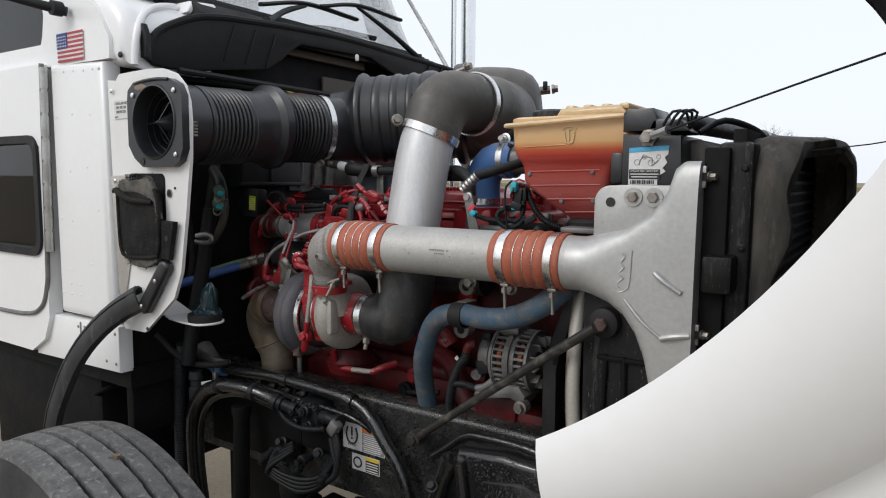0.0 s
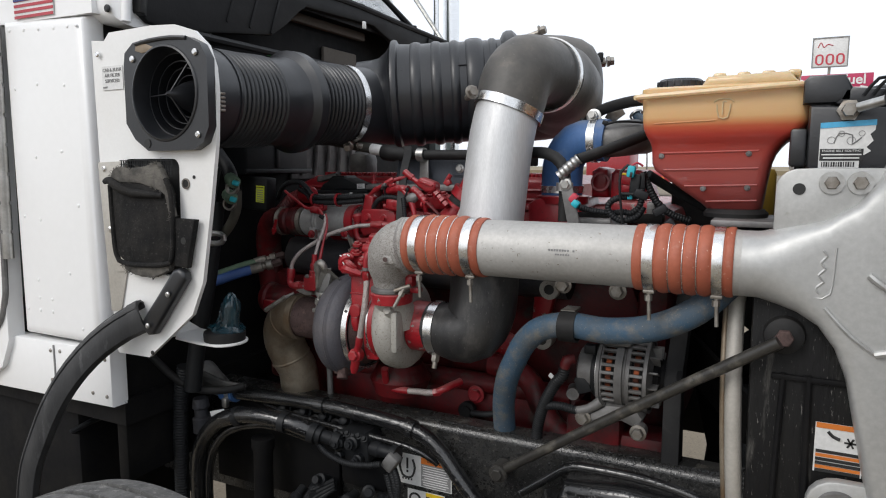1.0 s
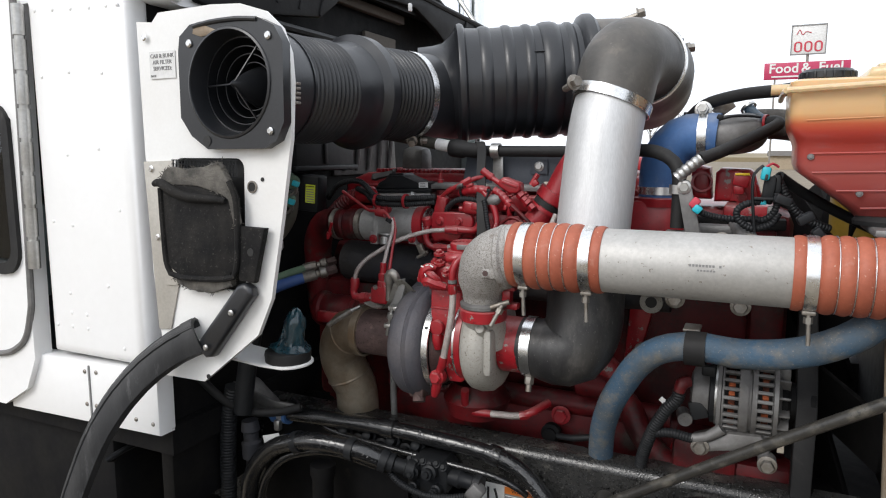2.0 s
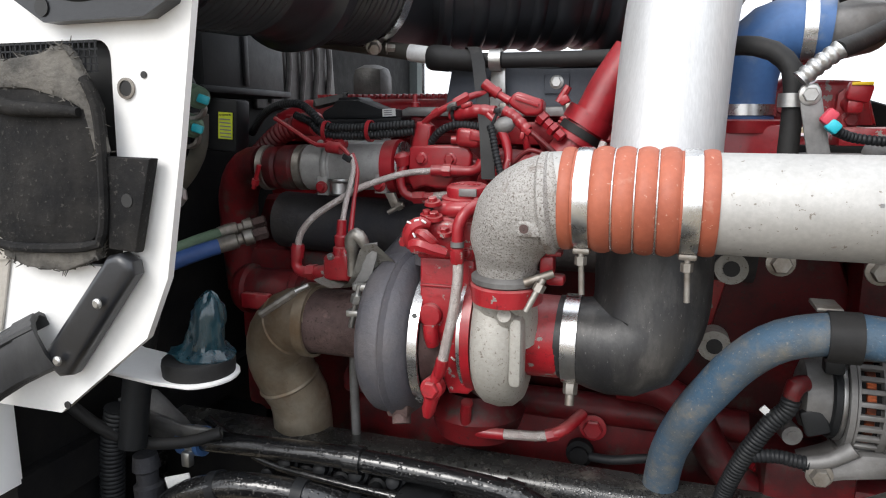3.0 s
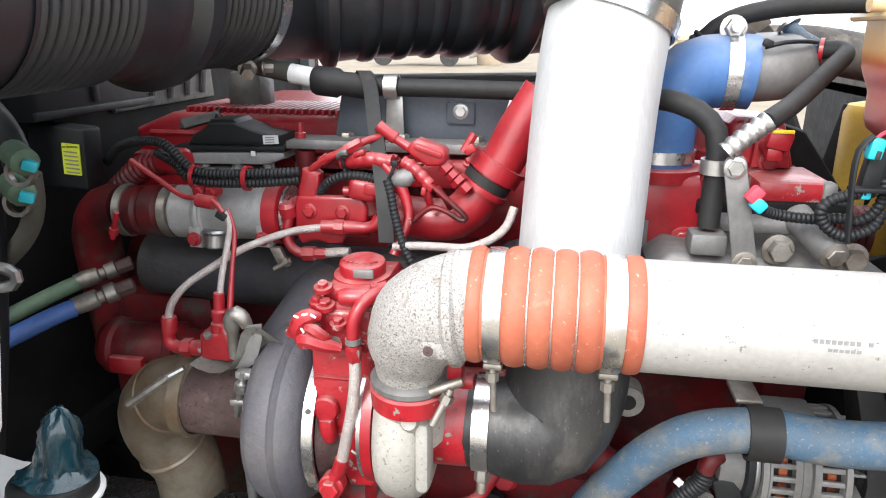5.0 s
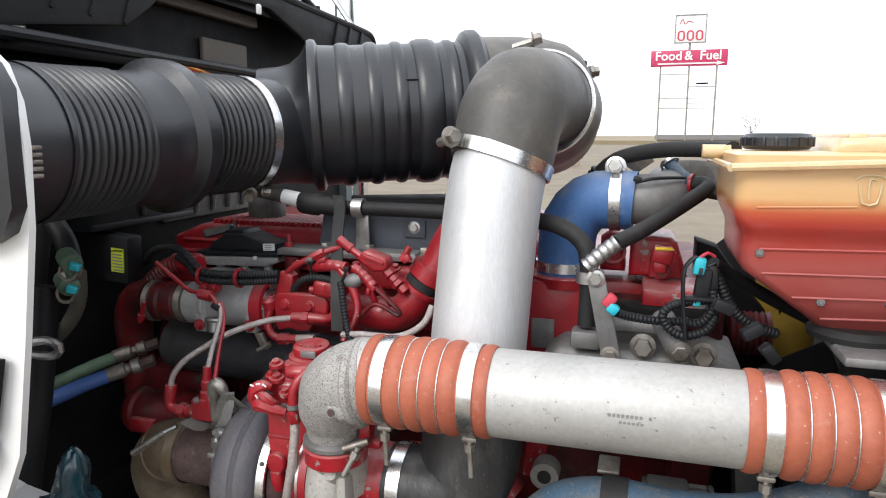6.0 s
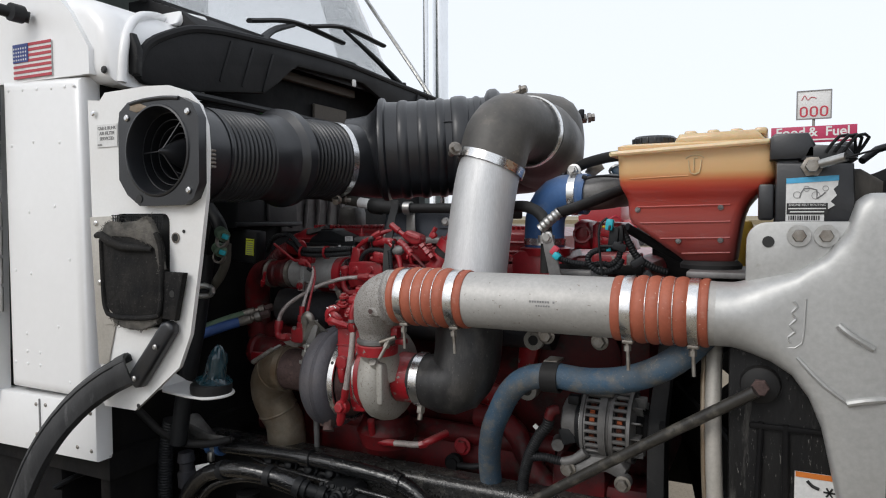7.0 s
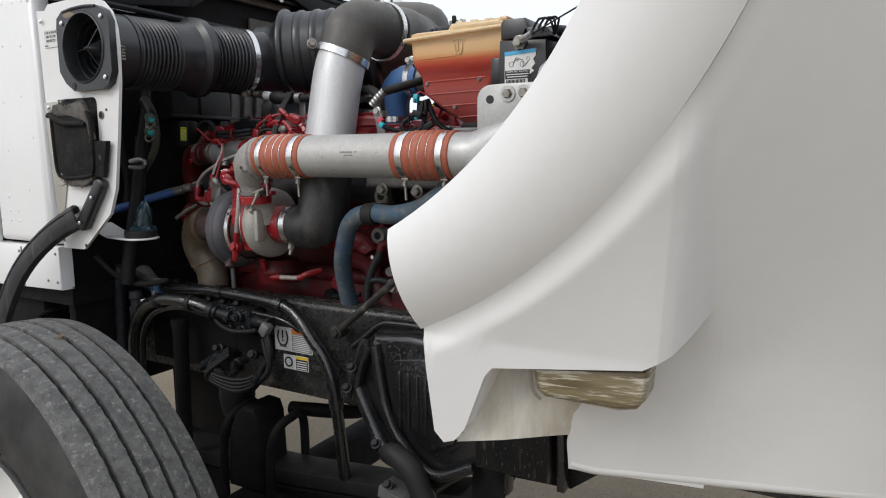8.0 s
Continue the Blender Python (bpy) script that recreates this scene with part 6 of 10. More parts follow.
con = part("connector", slab([(-1.047, 1.441), (-1.040, 1.450), (-1.034, 1.453), (-1.006, 1.444), (-1.003, 1.440), (-1.003, 1.430), (-1.009, 1.425), (-1.024, 1.424), (-1.040, 1.434)], 1.212, 1.238, bevel=0.004, seg=3), RED, fit, "red moulded plug")
part("connector_ridge", box((-1.022, 1.2105, 1.441), (0.030, 0.003, 0.005), 0.001, (0, 18, 0)), RED, con)
part("stick", tube([(-1.046, 1.226, 1.442), (-1.058, 1.228, 1.449), (-1.066, 1.229, 1.454), (-1.080, 1.230, 1.464)], [0.0052, 0.0048, 0.0062, 0.0068], 12), RED, fit)
part("stick_collar", lathe([(0, 0.0072), (0.006, 0.0072)], (-1.061, 1.2285, 1.451), (-0.8, 0, 0.55), 12), RED, fit)
for p, r, h in (((-1.008, 1.224, 1.425), 0.0085, 0.010), ((-1.000, 1.223, 1.417), 0.0072, 0.008), ((-0.993, 1.221, 1.411), 0.0092, 0.007), ((-0.986, 1.219, 1.405), 0.0068, 0.010)):
    part("nut", lathe([(0, r), (h * 0.9, r), (h, r * 0.8)], p, (0.72, -0.1, -0.68), 6), RED, fit)
part("lead_bundle", tube([(-1.048, 1.206, 1.430), (-1.038, 1.204, 1.425), (-1.028, 1.202, 1.417), (-1.018, 1.200, 1.407)], 0.0062, 12, ripple=(0.009, 0.0010)), RED, fit)
part("bundle_knot", join(box((-1.019, 1.199, 1.407), (0.012, 0.010, 0.008), 0.002, (0, 40, 0)), box((-1.024, 1.197, 1.401), (0.006, 0.006, 0.009), 0.002, (0, 10, 0))), RED, fit)
part("hairpin_line", tube([(-1.018, 1.200, 1.408), (-1.003, 1.197, 1.397), (-0.984, 1.196, 1.381), (-0.9785, 1.196, 1.374), (-0.984, 1.196, 1.372), (-0.996, 1.196, 1.379), (-1.010, 1.197, 1.384), (-1.021, 1.198, 1.381), (-1.041, 1.199, 1.363)], 0.0030, 9, 0.006), REDOLDSHADE, fit)
part("branch_line", tube([(-1.022, 1.201, 1.404), (-1.020, 1.204, 1.392), (-1.019, 1.212, 1.380)], 0.0042, 9), RED, fit)
part("side_line", tube([(-1.012, 1.204, 1.405), (-1.002, 1.206, 1.392), (-0.998, 1.214, 1.380)], 0.0036, 9), REDOLDSHADE, fit)
for k in range(4):
    part("head_bolt", bolt((-1.075 + 0.030 * k, 1.275, 1.418), (0, -0.3, 1), 0.0062, 0.006), RED, fit)
ro = part("crossover_pipe", tube([(-1.075, 1.250, 1.362), (-1.046, 1.246, 1.359), (-1.018, 1.245, 1.358), (-0.998, 1.245, 1.361), (-0.980, 1.247, 1.375), (-0.964, 1.250, 1.399), (-0.946, 1.254, 1.427), (-0.930, 1.258, 1.460), (-0.905, 1.262, 1.50)], [0.023, 0.024, 0.0245, 0.0245, 0.0245, 0.024, 0.024, 0.024, 0.024], 28), RED, fit, "bent red crossover pipe")
part("rubber_ring", ring((-0.962, 1.2505, 1.404), (0.52, 0.08, 0.85), 0.0242, 0.010, 0.0030, 30), RUBBER, ro)
part("flange_ring", ring((-0.967, 1.2495, 1.396), (0.52, 0.08, 0.85), 0.0235, 0.007, 0.006, 30), RED, ro)
part("flange_ring", ring((-0.953, 1.2525, 1.418), (0.52, 0.08, 0.85), 0.0235, 0.018, 0.0075, 30), RED, ro)
part("clamp_screw", join(lathe([(0, 0.0045), (0.022, 0.0045)], (-0.986, 1.222, 1.440), (0.5, 0.1, 0.85), 8), box((-0.979, 1.223, 1.443), (0.012, 0.010, 0.010), 0.002, (0, -30, 0))), REDCHIP, ro)
part("return_hose", tube([(-1.05, 1.17, 1.347), (-1.023, 1.162, 1.352), (-0.998, 1.160, 1.353), (-0.973, 1.160, 1.3535), (-0.950, 1.162, 1.362), (-0.934, 1.166, 1.376), (-0.927, 1.172, 1.395)], 0.0043, 14, 0.006), BRAID, fit, "braided return hose")

part_base = thing("exhaust_manifold", (-1.2, 1.27, 1.24), "dark rusted exhaust manifold", "manifold")
part("log", tube([(-1.40, 1.285, 1.272), (-1.28, 1.28, 1.268), (-1.10, 1.28, 1.265), (-0.75, 1.285, 1.265)], 0.042, 24, 0.04), DARKIRON, part_base)
for k in range(5):
    part("runner", lathe([(0, 0.034), (0.06, 0.036)], (-1.36 + 0.145 * k, 1.285, 1.27), (0, 1, 0.1), 18), IRON, part_base)

hs = thing("valve_heat_shield", (-1.06, 1.34, 1.42), "blue-grey sheet shield with a bolted clip", "shield")
part("sheet", slab([(-1.165, 1.43), (-1.155, 1.487), (-0.945, 1.492), (-0.965, 1.43)], 1.335, 1.340, bevel=0.001), SHIELD, hs)
part("sheet_top", box((-1.055, 1.39, 1.489), (0.21, 0.11, 0.004), 0.001), SHIELD, hs)
part("foot", box((-1.06, 1.325, 1.432), (0.20, 0.04, 0.004), 0.001), GREYCAST, hs)
for x in (-1.145, -1.075, -0.985):
    part("bolt", bolt((x, 1.322, 1.434), (0, 0, 1), 0.009, 0.008), BOLT, hs)
part("clip_plate", box((-1.005, 1.332, 1.468), (0.034, 0.004, 0.026), 0.001), SHIELD, hs)
part("bolt", bolt((-1.005, 1.330, 1.47), (0, -1, 0), 0.007, 0.005), STEEL, hs)
part("clip_bracket", slab([(-1.095, 1.43), (-1.072, 1.43), (-1.074, 1.505), (-1.093, 1.505)], 1.318, 1.322, bevel=0.001), STEEL, hs, "zinc hose clip")
part("foil_wrap", box((-1.335, 1.47, 1.475), (0.06, 0.06, 0.07), 0.02), FOIL, hs, "crumpled foil insulation")

rail = thing("engine_hose_line", (-1.0, 1.31, 1.48), "black hose line clipped along the engine top", "hose")
part("hose", tube([(-1.42, 1.36, 1.545), (-1.30, 1.325, 1.527), (-1.20, 1.312, 1.511), (-1.135, 1.31, 1.500), (-1.0, 1.308, 1.498), (-0.90, 1.29, 1.498), (-0.82, 1.24, 1.500), (-0.775, 1.205, 1.497), (-0.748, 1.195, 1.482), (-0.738, 1.19, 1.455), (-0.738, 1.19, 1.38)], 0.0105, 14), RUBBER, rail)
part("label_band", lathe([(-0.014, 0.0118), (0.014, 0.0118)], (-1.195, 1.311, 1.510), (1, -0.05, -0.16), 16), LABEL, rail)
part("dusty_length", tube([(-1.42, 1.36, 1.545), (-1.30, 1.325, 1.527), (-1.20, 1.312, 1.511), (-1.16, 1.311, 1.5045)], 0.0112, 14), DUSTHOSE, rail, "dusty olive hose length")
part("fitting", lathe([(-0.03, 0.0155), (-0.025, 0.0175), (0.0, 0.0175), (0.005, 0.014), (0.035, 0.015), (0.04, 0.012)], (-1.15, 1.31, 1.502), (1, -0.02, -0.1), 16), RUBBER, rail)
part("threaded_end", lathe([(0, 0.012), (0.03, 0.012)], (-1.31, 1.33, 1.53), (-1, 0.2, 0.15), 12), BOLT, rail)
part("clip", ring((-1.084, 1.309, 1.499), (1, 0, 0), 0.0115, 0.016, 0.003, 18), STEEL, rail)
part("clip", ring((-0.738, 1.19, 1.44), (0, 0, 1), 0.0115, 0.014, 0.003, 18), STEEL, rail)
st = bmesh.new()
sp, _ = curve_points([(-1.128, 1.325, 1.50), (-1.118, 1.305, 1.517), (-1.106, 1.288, 1.505), (-1.086, 1.235, 1.463), (-1.066, 1.187, 1.404), (-1.059, 1.172, 1.350)], 0.02)
sv = [[st.verts.new(p + Vector((dx, dy, 0))) for dx, dy in ((-0.008, 0), (0.008, 0.002), (0.008, 0.005), (-0.008, 0.003))] for p in sp]
rings(st, sv)
solo("hanging_strap", st, RUBBER, "black rubber strap hanging from the hose line", "strap")

# right-hand top of the engine
rh = thing("front_gear_housing", (-0.7, 1.45, 1.25), "red front housing with a breather block", "housing")
part("tower", slab([(-0.83, 1.28), (-0.83, 1.405), (-0.815, 1.415), (-0.735, 1.415), (-0.73, 1.40), (-0.73, 1.28)], 1.262, 1.42, bevel=0.006), RED, rh)
part("tower_collar", lathe([(0, 0.048), (0.014, 0.05), (0.016, 0.044)], (-0.775, 1.305, 1.405), (0, 0, 1), 32), RED, rh)
part("plate", box((-0.80, 1.260, 1.345), (0.03, 0.003, 0.04), 0.0005), GREYCAST, rh, "worn data plate")
part("bolt", bolt((-0.747, 1.259, 1.345), (0, -1, 0), 0.011, 0.006), RED, rh)
part("shelf", box((-0.637, 1.315, 1.3995), (0.078, 0.10, 0.026), 0.006), REDCHIP, rh, "red ledge, worn bare at its corner")
part("bare_corner", box((-0.6045, 1.272, 1.402), (0.016, 0.02, 0.0225), 0.005), GREYCAST, rh)
part("shelf_lip", box((-0.660, 1.275, 1.3835), (0.155, 0.03, 0.017), 0.003), DARK, rh)
part("under_ledge", box((-0.67, 1.33, 1.372), (0.15, 0.12, 0.02), 0.005), REDOLDSHADE, rh)
part("breather", slab([(-0.695, 1.412), (-0.694, 1.462), (-0.686, 1.470), (-0.640, 1.468), (-0.632, 1.462), (-0.617, 1.414)], 1.345, 1.45, bevel=0.008, seg=3), REDCHIP, rh)
part("breather_face", slab([(-0.668, 1.414), (-0.666, 1.452), (-0.660, 1.458), (-0.640, 1.458), (-0.633, 1.45), (-0.625, 1.414)], 1.335, 1.346, bevel=0.003), RED, rh)
part("breather_plug", join(box((-0.652, 1.300, 1.452), (0.026, 0.016, 0.022), 0.004, (0, 12, 0)), box((-0.655, 1.303, 1.436), (0.018, 0.016, 0.016), 0.004), lathe([(0, 0.009), (0.03, 0.009)], (-0.654, 1.31, 1.440), (0, 1, 0), 12)), RED, rh)
part("plug_latch", box((-0.651, 1.2915, 1.4615), (0.022, 0.003, 0.004), 0.001), YPRINT, rh)
part("bolt", bolt((-0.650, 1.334, 1.421), (0, -1, 0), 0.008, 0.006), RED, rh)
part("side_cover", slab([(-0.735, 1.415), (-0.735, 1.465), (-0.722, 1.474), (-0.705, 1.47), (-0.70, 1.415)], 1.36, 1.44, bevel=0.008, seg=3), RED, rh)
part("side_ring", ring((-0.717, 1.358, 1.445), (0.2, -1, 0.1), 0.014, 0.006, 0.004, 20), RED, rh)
part("front_cover", box((-0.60, 1.55, 1.15), (0.06, 0.5, 0.5), 0.02), REDOLDSHADE, rh)

bb = thing("blue_coolant_boot", (-0.74, 1.30, 1.41), "blue silicone elbow joined to a grey pipe", "hose boot")
part("elbow", tube([(-0.777, 1.305, 1.418), (-0.777, 1.304, 1.455), (-0.772, 1.302, 1.490), (-0.750, 1.300, 1.517), (-0.720, 1.298, 1.523), (-0.690, 1.296, 1.522)], 0.0385, 32), BLUEBOOT, bb)
part("pipe", tube([(-0.70, 1.297, 1.5235), (-0.680, 1.297, 1.5245), (-0.664, 1.302, 1.526), (-0.652, 1.318, 1.528), (-0.648, 1.345, 1.530), (-0.648, 1.42, 1.532)], 0.0325, 28), GREYCAST, bb, "weathered grey pipe bend")
part("back_pipe", tube([(-0.655, 1.40, 1.545), (-0.60, 1.41, 1.545), (-0.54, 1.40, 1.535), (-0.46, 1.40, 1.52)], 0.026, 24), FELTRUB, bb, "dusty grey pipe behind")
c3 = part("clamp", ring((-0.713, 1.298, 1.523), (1, -0.05, 0), 0.039, 0.014, 0.002, 32), BRIGHT, bb, "bright band clamp")
part("clamp_bolt", join(bolt((-0.716, 1.29, 1.566), (0, -1, 0.1), 0.010, 0.01), lathe([(-0.01, 0.006), (0.02, 0.006)], (-0.716, 1.29, 1.566), (0, -1, 0.1), 10)), STEEL, c3)
part("clamp", ring((-0.777, 1.305, 1.432), (0, 0, 1), 0.039, 0.013, 0.002, 32), BRIGHT, bb, "bright band clamp")
part("wire_tie", tube([(-0.690, 1.262, 1.548), (-0.672, 1.262, 1.553), (-0.650, 1.275, 1.554), (-0.630, 1.30, 1.553)], 0.0022, 8), LOOM, bb)
part("tie_lock", box((-0.688, 1.261, 1.552), (0.010, 0.006, 0.008), 0.002, (0, 20, 0)), LOOM, bb)
part("support", slab([(-0.706, 1.566), (-0.690, 1.590), (-0.676, 1.586), (-0.668, 1.572), (-0.690, 1.556)], 1.33, 1.337, bevel=0.002), BOLT, bb)
solo("vent_hose", join(tube([(-0.765, 1.33, 1.50), (-0.745, 1.325, 1.545), (-0.715, 1.315, 1.575), (-0.66, 1.29, 1.588), (-0.60, 1.25, 1.590), (-0.585, 1.22, 1.59)], 0.010, 14), tube([(-0.765, 1.33, 1.50), (-0.752, 1.327, 1.532), (-0.735, 1.322, 1.557)], 0.0135, 14, ripple=(0.007, 0.002))), RUBBER, "grey vent hose to the coolant tank", "hose")
acl = thing("refrigerant_hose", (-0.65, 1.17, 1.40), "black hose with crimped metal end and red-teal plug", "hose")
part("hose", tube([(-0.708, 1.158, 1.486), (-0.680, 1.190, 1.498), (-0.651, 1.230, 1.513), (-0.622, 1.270, 1.529), (-0.606, 1.290, 1.539), (-0.603, 1.300, 1.544), (-0.610, 1.306, 1.546), (-0.624, 1.312, 1.544)], 0.0095, 14, 0.008), RUBBER, acl)
part("crimp", tube([(-0.738, 1.158, 1.459), (-0.722, 1.158, 1.474), (-0.705, 1.159, 1.488)], 0.0080, 14, ripple=(0.0085, 0.0018)), STEEL, acl, "crimped metal ferrule")
part("end_ring", ring((-0.621, 1.311, 1.5445), (-1, 0.4, 0), 0.0102, 0.004, 0.003, 18), RED, acl, "red band at the hose end")
part("fitting", tube([(-0.621, 1.311, 1.544), (-0.637, 1.330, 1.556), (-0.650, 1.340, 1.571)], [0.0098, 0.0092, 0.0080], 14), BLUEHOSE, acl, "blue anodised fitting")
part("fitting_clip", ring((-0.649, 1.339, 1.570), (-0.5, 0.4, 0.7), 0.010, 0.004, 0.003, 18), STEEL, acl)
part("plug", box((-0.7105, 1.150, 1.4225), (0.012, 0.012, 0.016), 0.003, (0, 38, 0)), SIGNINK, acl)
part("plug_end", box((-0.7065, 1.149, 1.4135), (0.013, 0.013, 0.012), 0.003, (0, 38, 0)), TEALPLUG, acl)
brs = thing("hose_bracket", (-0.72, 1.16, 1.34), "grey steel strap bracket with two bolts", "bracket")
part("strap", slab([(-0.738, 1.448), (-0.735, 1.454), (-0.722, 1.456), (-0.7185, 1.451), (-0.694, 1.345), (-0.716, 1.343)], 1.160, 1.1640, bevel=0.001), GREYCAST, brs)
part("bolt", bolt((-0.7275, 1.1595, 1.4445), (0, -1, 0), 0.0075, 0.006), STEEL, brs)
part("bolt", bolt((-0.708, 1.1595, 1.354), (0, -1, 0), 0.0085, 0.006), BOLT, brs)
cp = thing("pump_casting", (-0.68, 1.26, 1.26), "grey cast pump housing with bolted lugs", "pump")
part("casting", slab([(-0.79, 1.27), (-0.79, 1.335), (-0.77, 1.35), (-0.60, 1.352), (-0.56, 1.335), (-0.56, 1.27)], 1.19, 1.36, bevel=0.012, seg=3), GREYCAST, cp)
part("boss", join(tube([(-0.650, 1.215, 1.388), (-0.642, 1.185, 1.378), (-0.633, 1.155, 1.368)], [0.015, 0.014, 0.0135], 18), box((-0.69, 1.22, 1.378), (0.08, 0.03, 0.014), 0.004)), GREYCAST, cp)
part("boss_bolt", bolt((-0.633, 1.154, 1.368), (0.2, -1, -0.2), 0.0095, 0.006), BOLT, cp)
part("square_port", box((-0.738, 1.19, 1.365), (0.035, 0.03, 0.022), 0.004), GREYCAST, cp)
for x, z in ((-0.605, 1.357), (-0.672, 1.362), (-0.735, 1.268), (-0.64, 1.265)):
    part("bolt", bolt((x, 1.185, z), (0, -1, 0), 0.011, 0.012), BOLT, cp)
part("strut_left", slab([(-0.815, 1.27), (-0.78, 1.29), (-0.775, 1.24), (-0.80, 1.13), (-0.825, 1.13)], 1.27, 1.30, bevel=0.006), REDCHIP, cp)
for x, z in ((-0.778, 1.247), (-0.790, 1.150)):
    part("eye", join(lathe([(0, 0.019), (0.03, 0.019)], (x, 1.27, z), (0, -1, 0), 24)), COMPR, cp)
    part("eye_hole", lathe([(0, 0.0095), (0.001, 0.0095)], (x, 1.2395, z), (0, -1, 0), 16), INK, cp)
loom([(-0.703, 1.150, 1.409), (-0.687, 1.160, 1.403), (-0.667, 1.163, 1.400), (-0.648, 1.165, 1.399), (-0.630, 1.163, 1.401), (-0.618, 1.16, 1.400), (-0.606, 1.158, 1.409), (-0.601, 1.158, 1.424), (-0.602, 1.16, 1.44)], 0.0042, "black sensor loom to the turquoise plug")
loom([(-0.612, 1.155, 1.428), (-0.630, 1.151, 1.426), (-0.645, 1.150, 1.421), (-0.653, 1.150, 1.411), (-0.648, 1.150, 1.398), (-0.635, 1.150, 1.389), (-0.622, 1.152, 1.389), (-0.606, 1.155, 1.396), (-0.598, 1.16, 1.41)], 0.0042, "black looped sensor loom")
conn = thing("wiring_connector", (-0.615, 1.15, 1.42), "black wiring connector block with turquoise plugs", "connector")
part("body", box((-0.613, 1.162, 1.443), (0.016, 0.014, 0.040), 0.003, (0, 6, 0)), LOOM, conn)
part("side_body", box((-0.602, 1.165, 1.452), (0.010, 0.012, 0.026), 0.003, (0, -4, 0)), LOOM, conn)
part("plug_cap", box((-0.618, 1.152, 1.467), (0.0125, 0.012, 0.019), 0.003, (0, 8, 0)), TEALPLUG, conn)
part("plug_window", box((-0.617, 1.1455, 1.462), (0.004, 0.002, 0.008), 0.0008, (0, 8, 0)), INK, conn)
part("plug_cap", box((-0.619, 1.153, 1.426), (0.009, 0.010, 0.007), 0.002), TEALPLUG, conn)
part("retainer", box((-0.615, 1.150, 1.4315), (0.036, 0.014, 0.004), 0.001), LOOM, conn)
part("strap", tube([(-0.622, 1.150, 1.478), (-0.633, 1.146, 1.466), (-0.634, 1.145, 1.44), (-0.631, 1.145, 1.41), (-0.628, 1.146, 1.383)], 0.0034, 8, squash=0.6), LOOM, conn)
part("red_lead", tube([(-0.618, 1.152, 1.476), (-0.610, 1.156, 1.481), (-0.602, 1.162, 1.476)], 0.0018, 6), SIGNINK, conn)
loom([(-0.60, 1.20, 1.462), (-0.57, 1.23, 1.44), (-0.52, 1.25, 1.41), (-0.46, 1.26, 1.38)], 0.008, "black loom behind the coolant tank", ripple=None)

# ---------------------------------------------------------------- block side below the turbo
lowr = thing("oil_cooler", (-0.9, 1.28, 0.98), "red oil cooler pipes and covers, bare patches showing", "oil cooler")
# low pipes and covers: shade put into the red, over real grime
part("long_pipe", tube([(-1.30, 1.285, 1.032), (-1.10, 1.282, 1.034), (-0.90, 1.280, 1.034), (-0.74, 1.28, 1.034)], 0.021, 20, 0.05), REDOLDSHADE, lowr)
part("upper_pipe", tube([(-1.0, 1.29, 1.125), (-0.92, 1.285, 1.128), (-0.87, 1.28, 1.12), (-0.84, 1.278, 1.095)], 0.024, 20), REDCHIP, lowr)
part("cover", slab([(-1.30, 0.93), (-1.30, 1.0), (-1.24, 1.035), (-0.72, 1.035), (-0.70, 0.95), (-0.70, 0.93)], 1.27, 1.34, bevel=0.015, seg=3), REDOLDSHADE, lowr)
part("filter_pan", lathe([(0, 0.052), (0.03, 0.062), (0.035, 0.058), (0.06, 0.045)], (-1.075, 1.20, 1.02), (0, 0, 1), 32), REDOLDSHADE, lowr)
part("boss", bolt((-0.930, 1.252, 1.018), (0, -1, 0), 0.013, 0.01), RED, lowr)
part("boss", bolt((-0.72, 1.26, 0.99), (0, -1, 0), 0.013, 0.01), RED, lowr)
part("diagonal_pipe", tube([(-0.90, 1.262, 1.082), (-0.850, 1.255, 1.080), (-0.812, 1.245, 1.062), (-0.785, 1.235, 1.020), (-0.755, 1.23, 0.985), (-0.72, 1.235, 0.965)], 0.022, 18), REDOLDSHADE, lowr)
part("port_block", box((-0.68, 1.24, 1.0), (0.10, 0.08, 0.07), 0.012), REDOLDSHADE, lowr)
part("port_block", box((-0.62, 1.25, 0.975), (0.14, 0.08, 0.06), 0.012), REDOLDSHADE, lowr)
part("drain_elbow", tube([(-1.070, 1.13, 1.085), (-1.075, 1.142, 1.060), (-1.073, 1.148, 1.046), (-1.062, 1.15, 1.040), (-1.045, 1.15, 1.040), (-1.028, 1.15, 1.041)], 0.0072, 12), RED, lowr)
part("drain_hose", tube([(-1.030, 1.15, 1.041), (-1.010, 1.152, 1.042), (-0.990, 1.155, 1.042), (-0.972, 1.16, 1.044)], 0.0062, 12), BRAID, lowr)
part("drain_nut", join(lathe([(0, 0.0078), (0.014, 0.0078), (0.016, 0.006)], (-0.978, 1.158, 1.043), (1, 0.2, 0.25), 6), tube([(-0.968, 1.16, 1.046), (-0.955, 1.165, 1.053), (-0.940, 1.20, 1.058)], 0.0075, 12)), RED, lowr)
part("oil_plug", lathe([(0, 0.018), (0.012, 0.018), (0.014, 0.012), (0.020, 0.012)], (-0.945, 1.25, 0.985), (0, -1, 0), 24), DARK, lowr)
part("plug_lead", tube([(-0.93, 1.235, 0.985), (-0.90, 1.225, 0.990), (-0.87, 1.225, 0.997), (-0.84, 1.23, 1.0)], 0.006, 10), LOOM, lowr)
part("side_cover", box((-1.40, 1.31, 1.15), (0.16, 0.08, 0.16), 0.015), REDOLDSHADE, lowr)
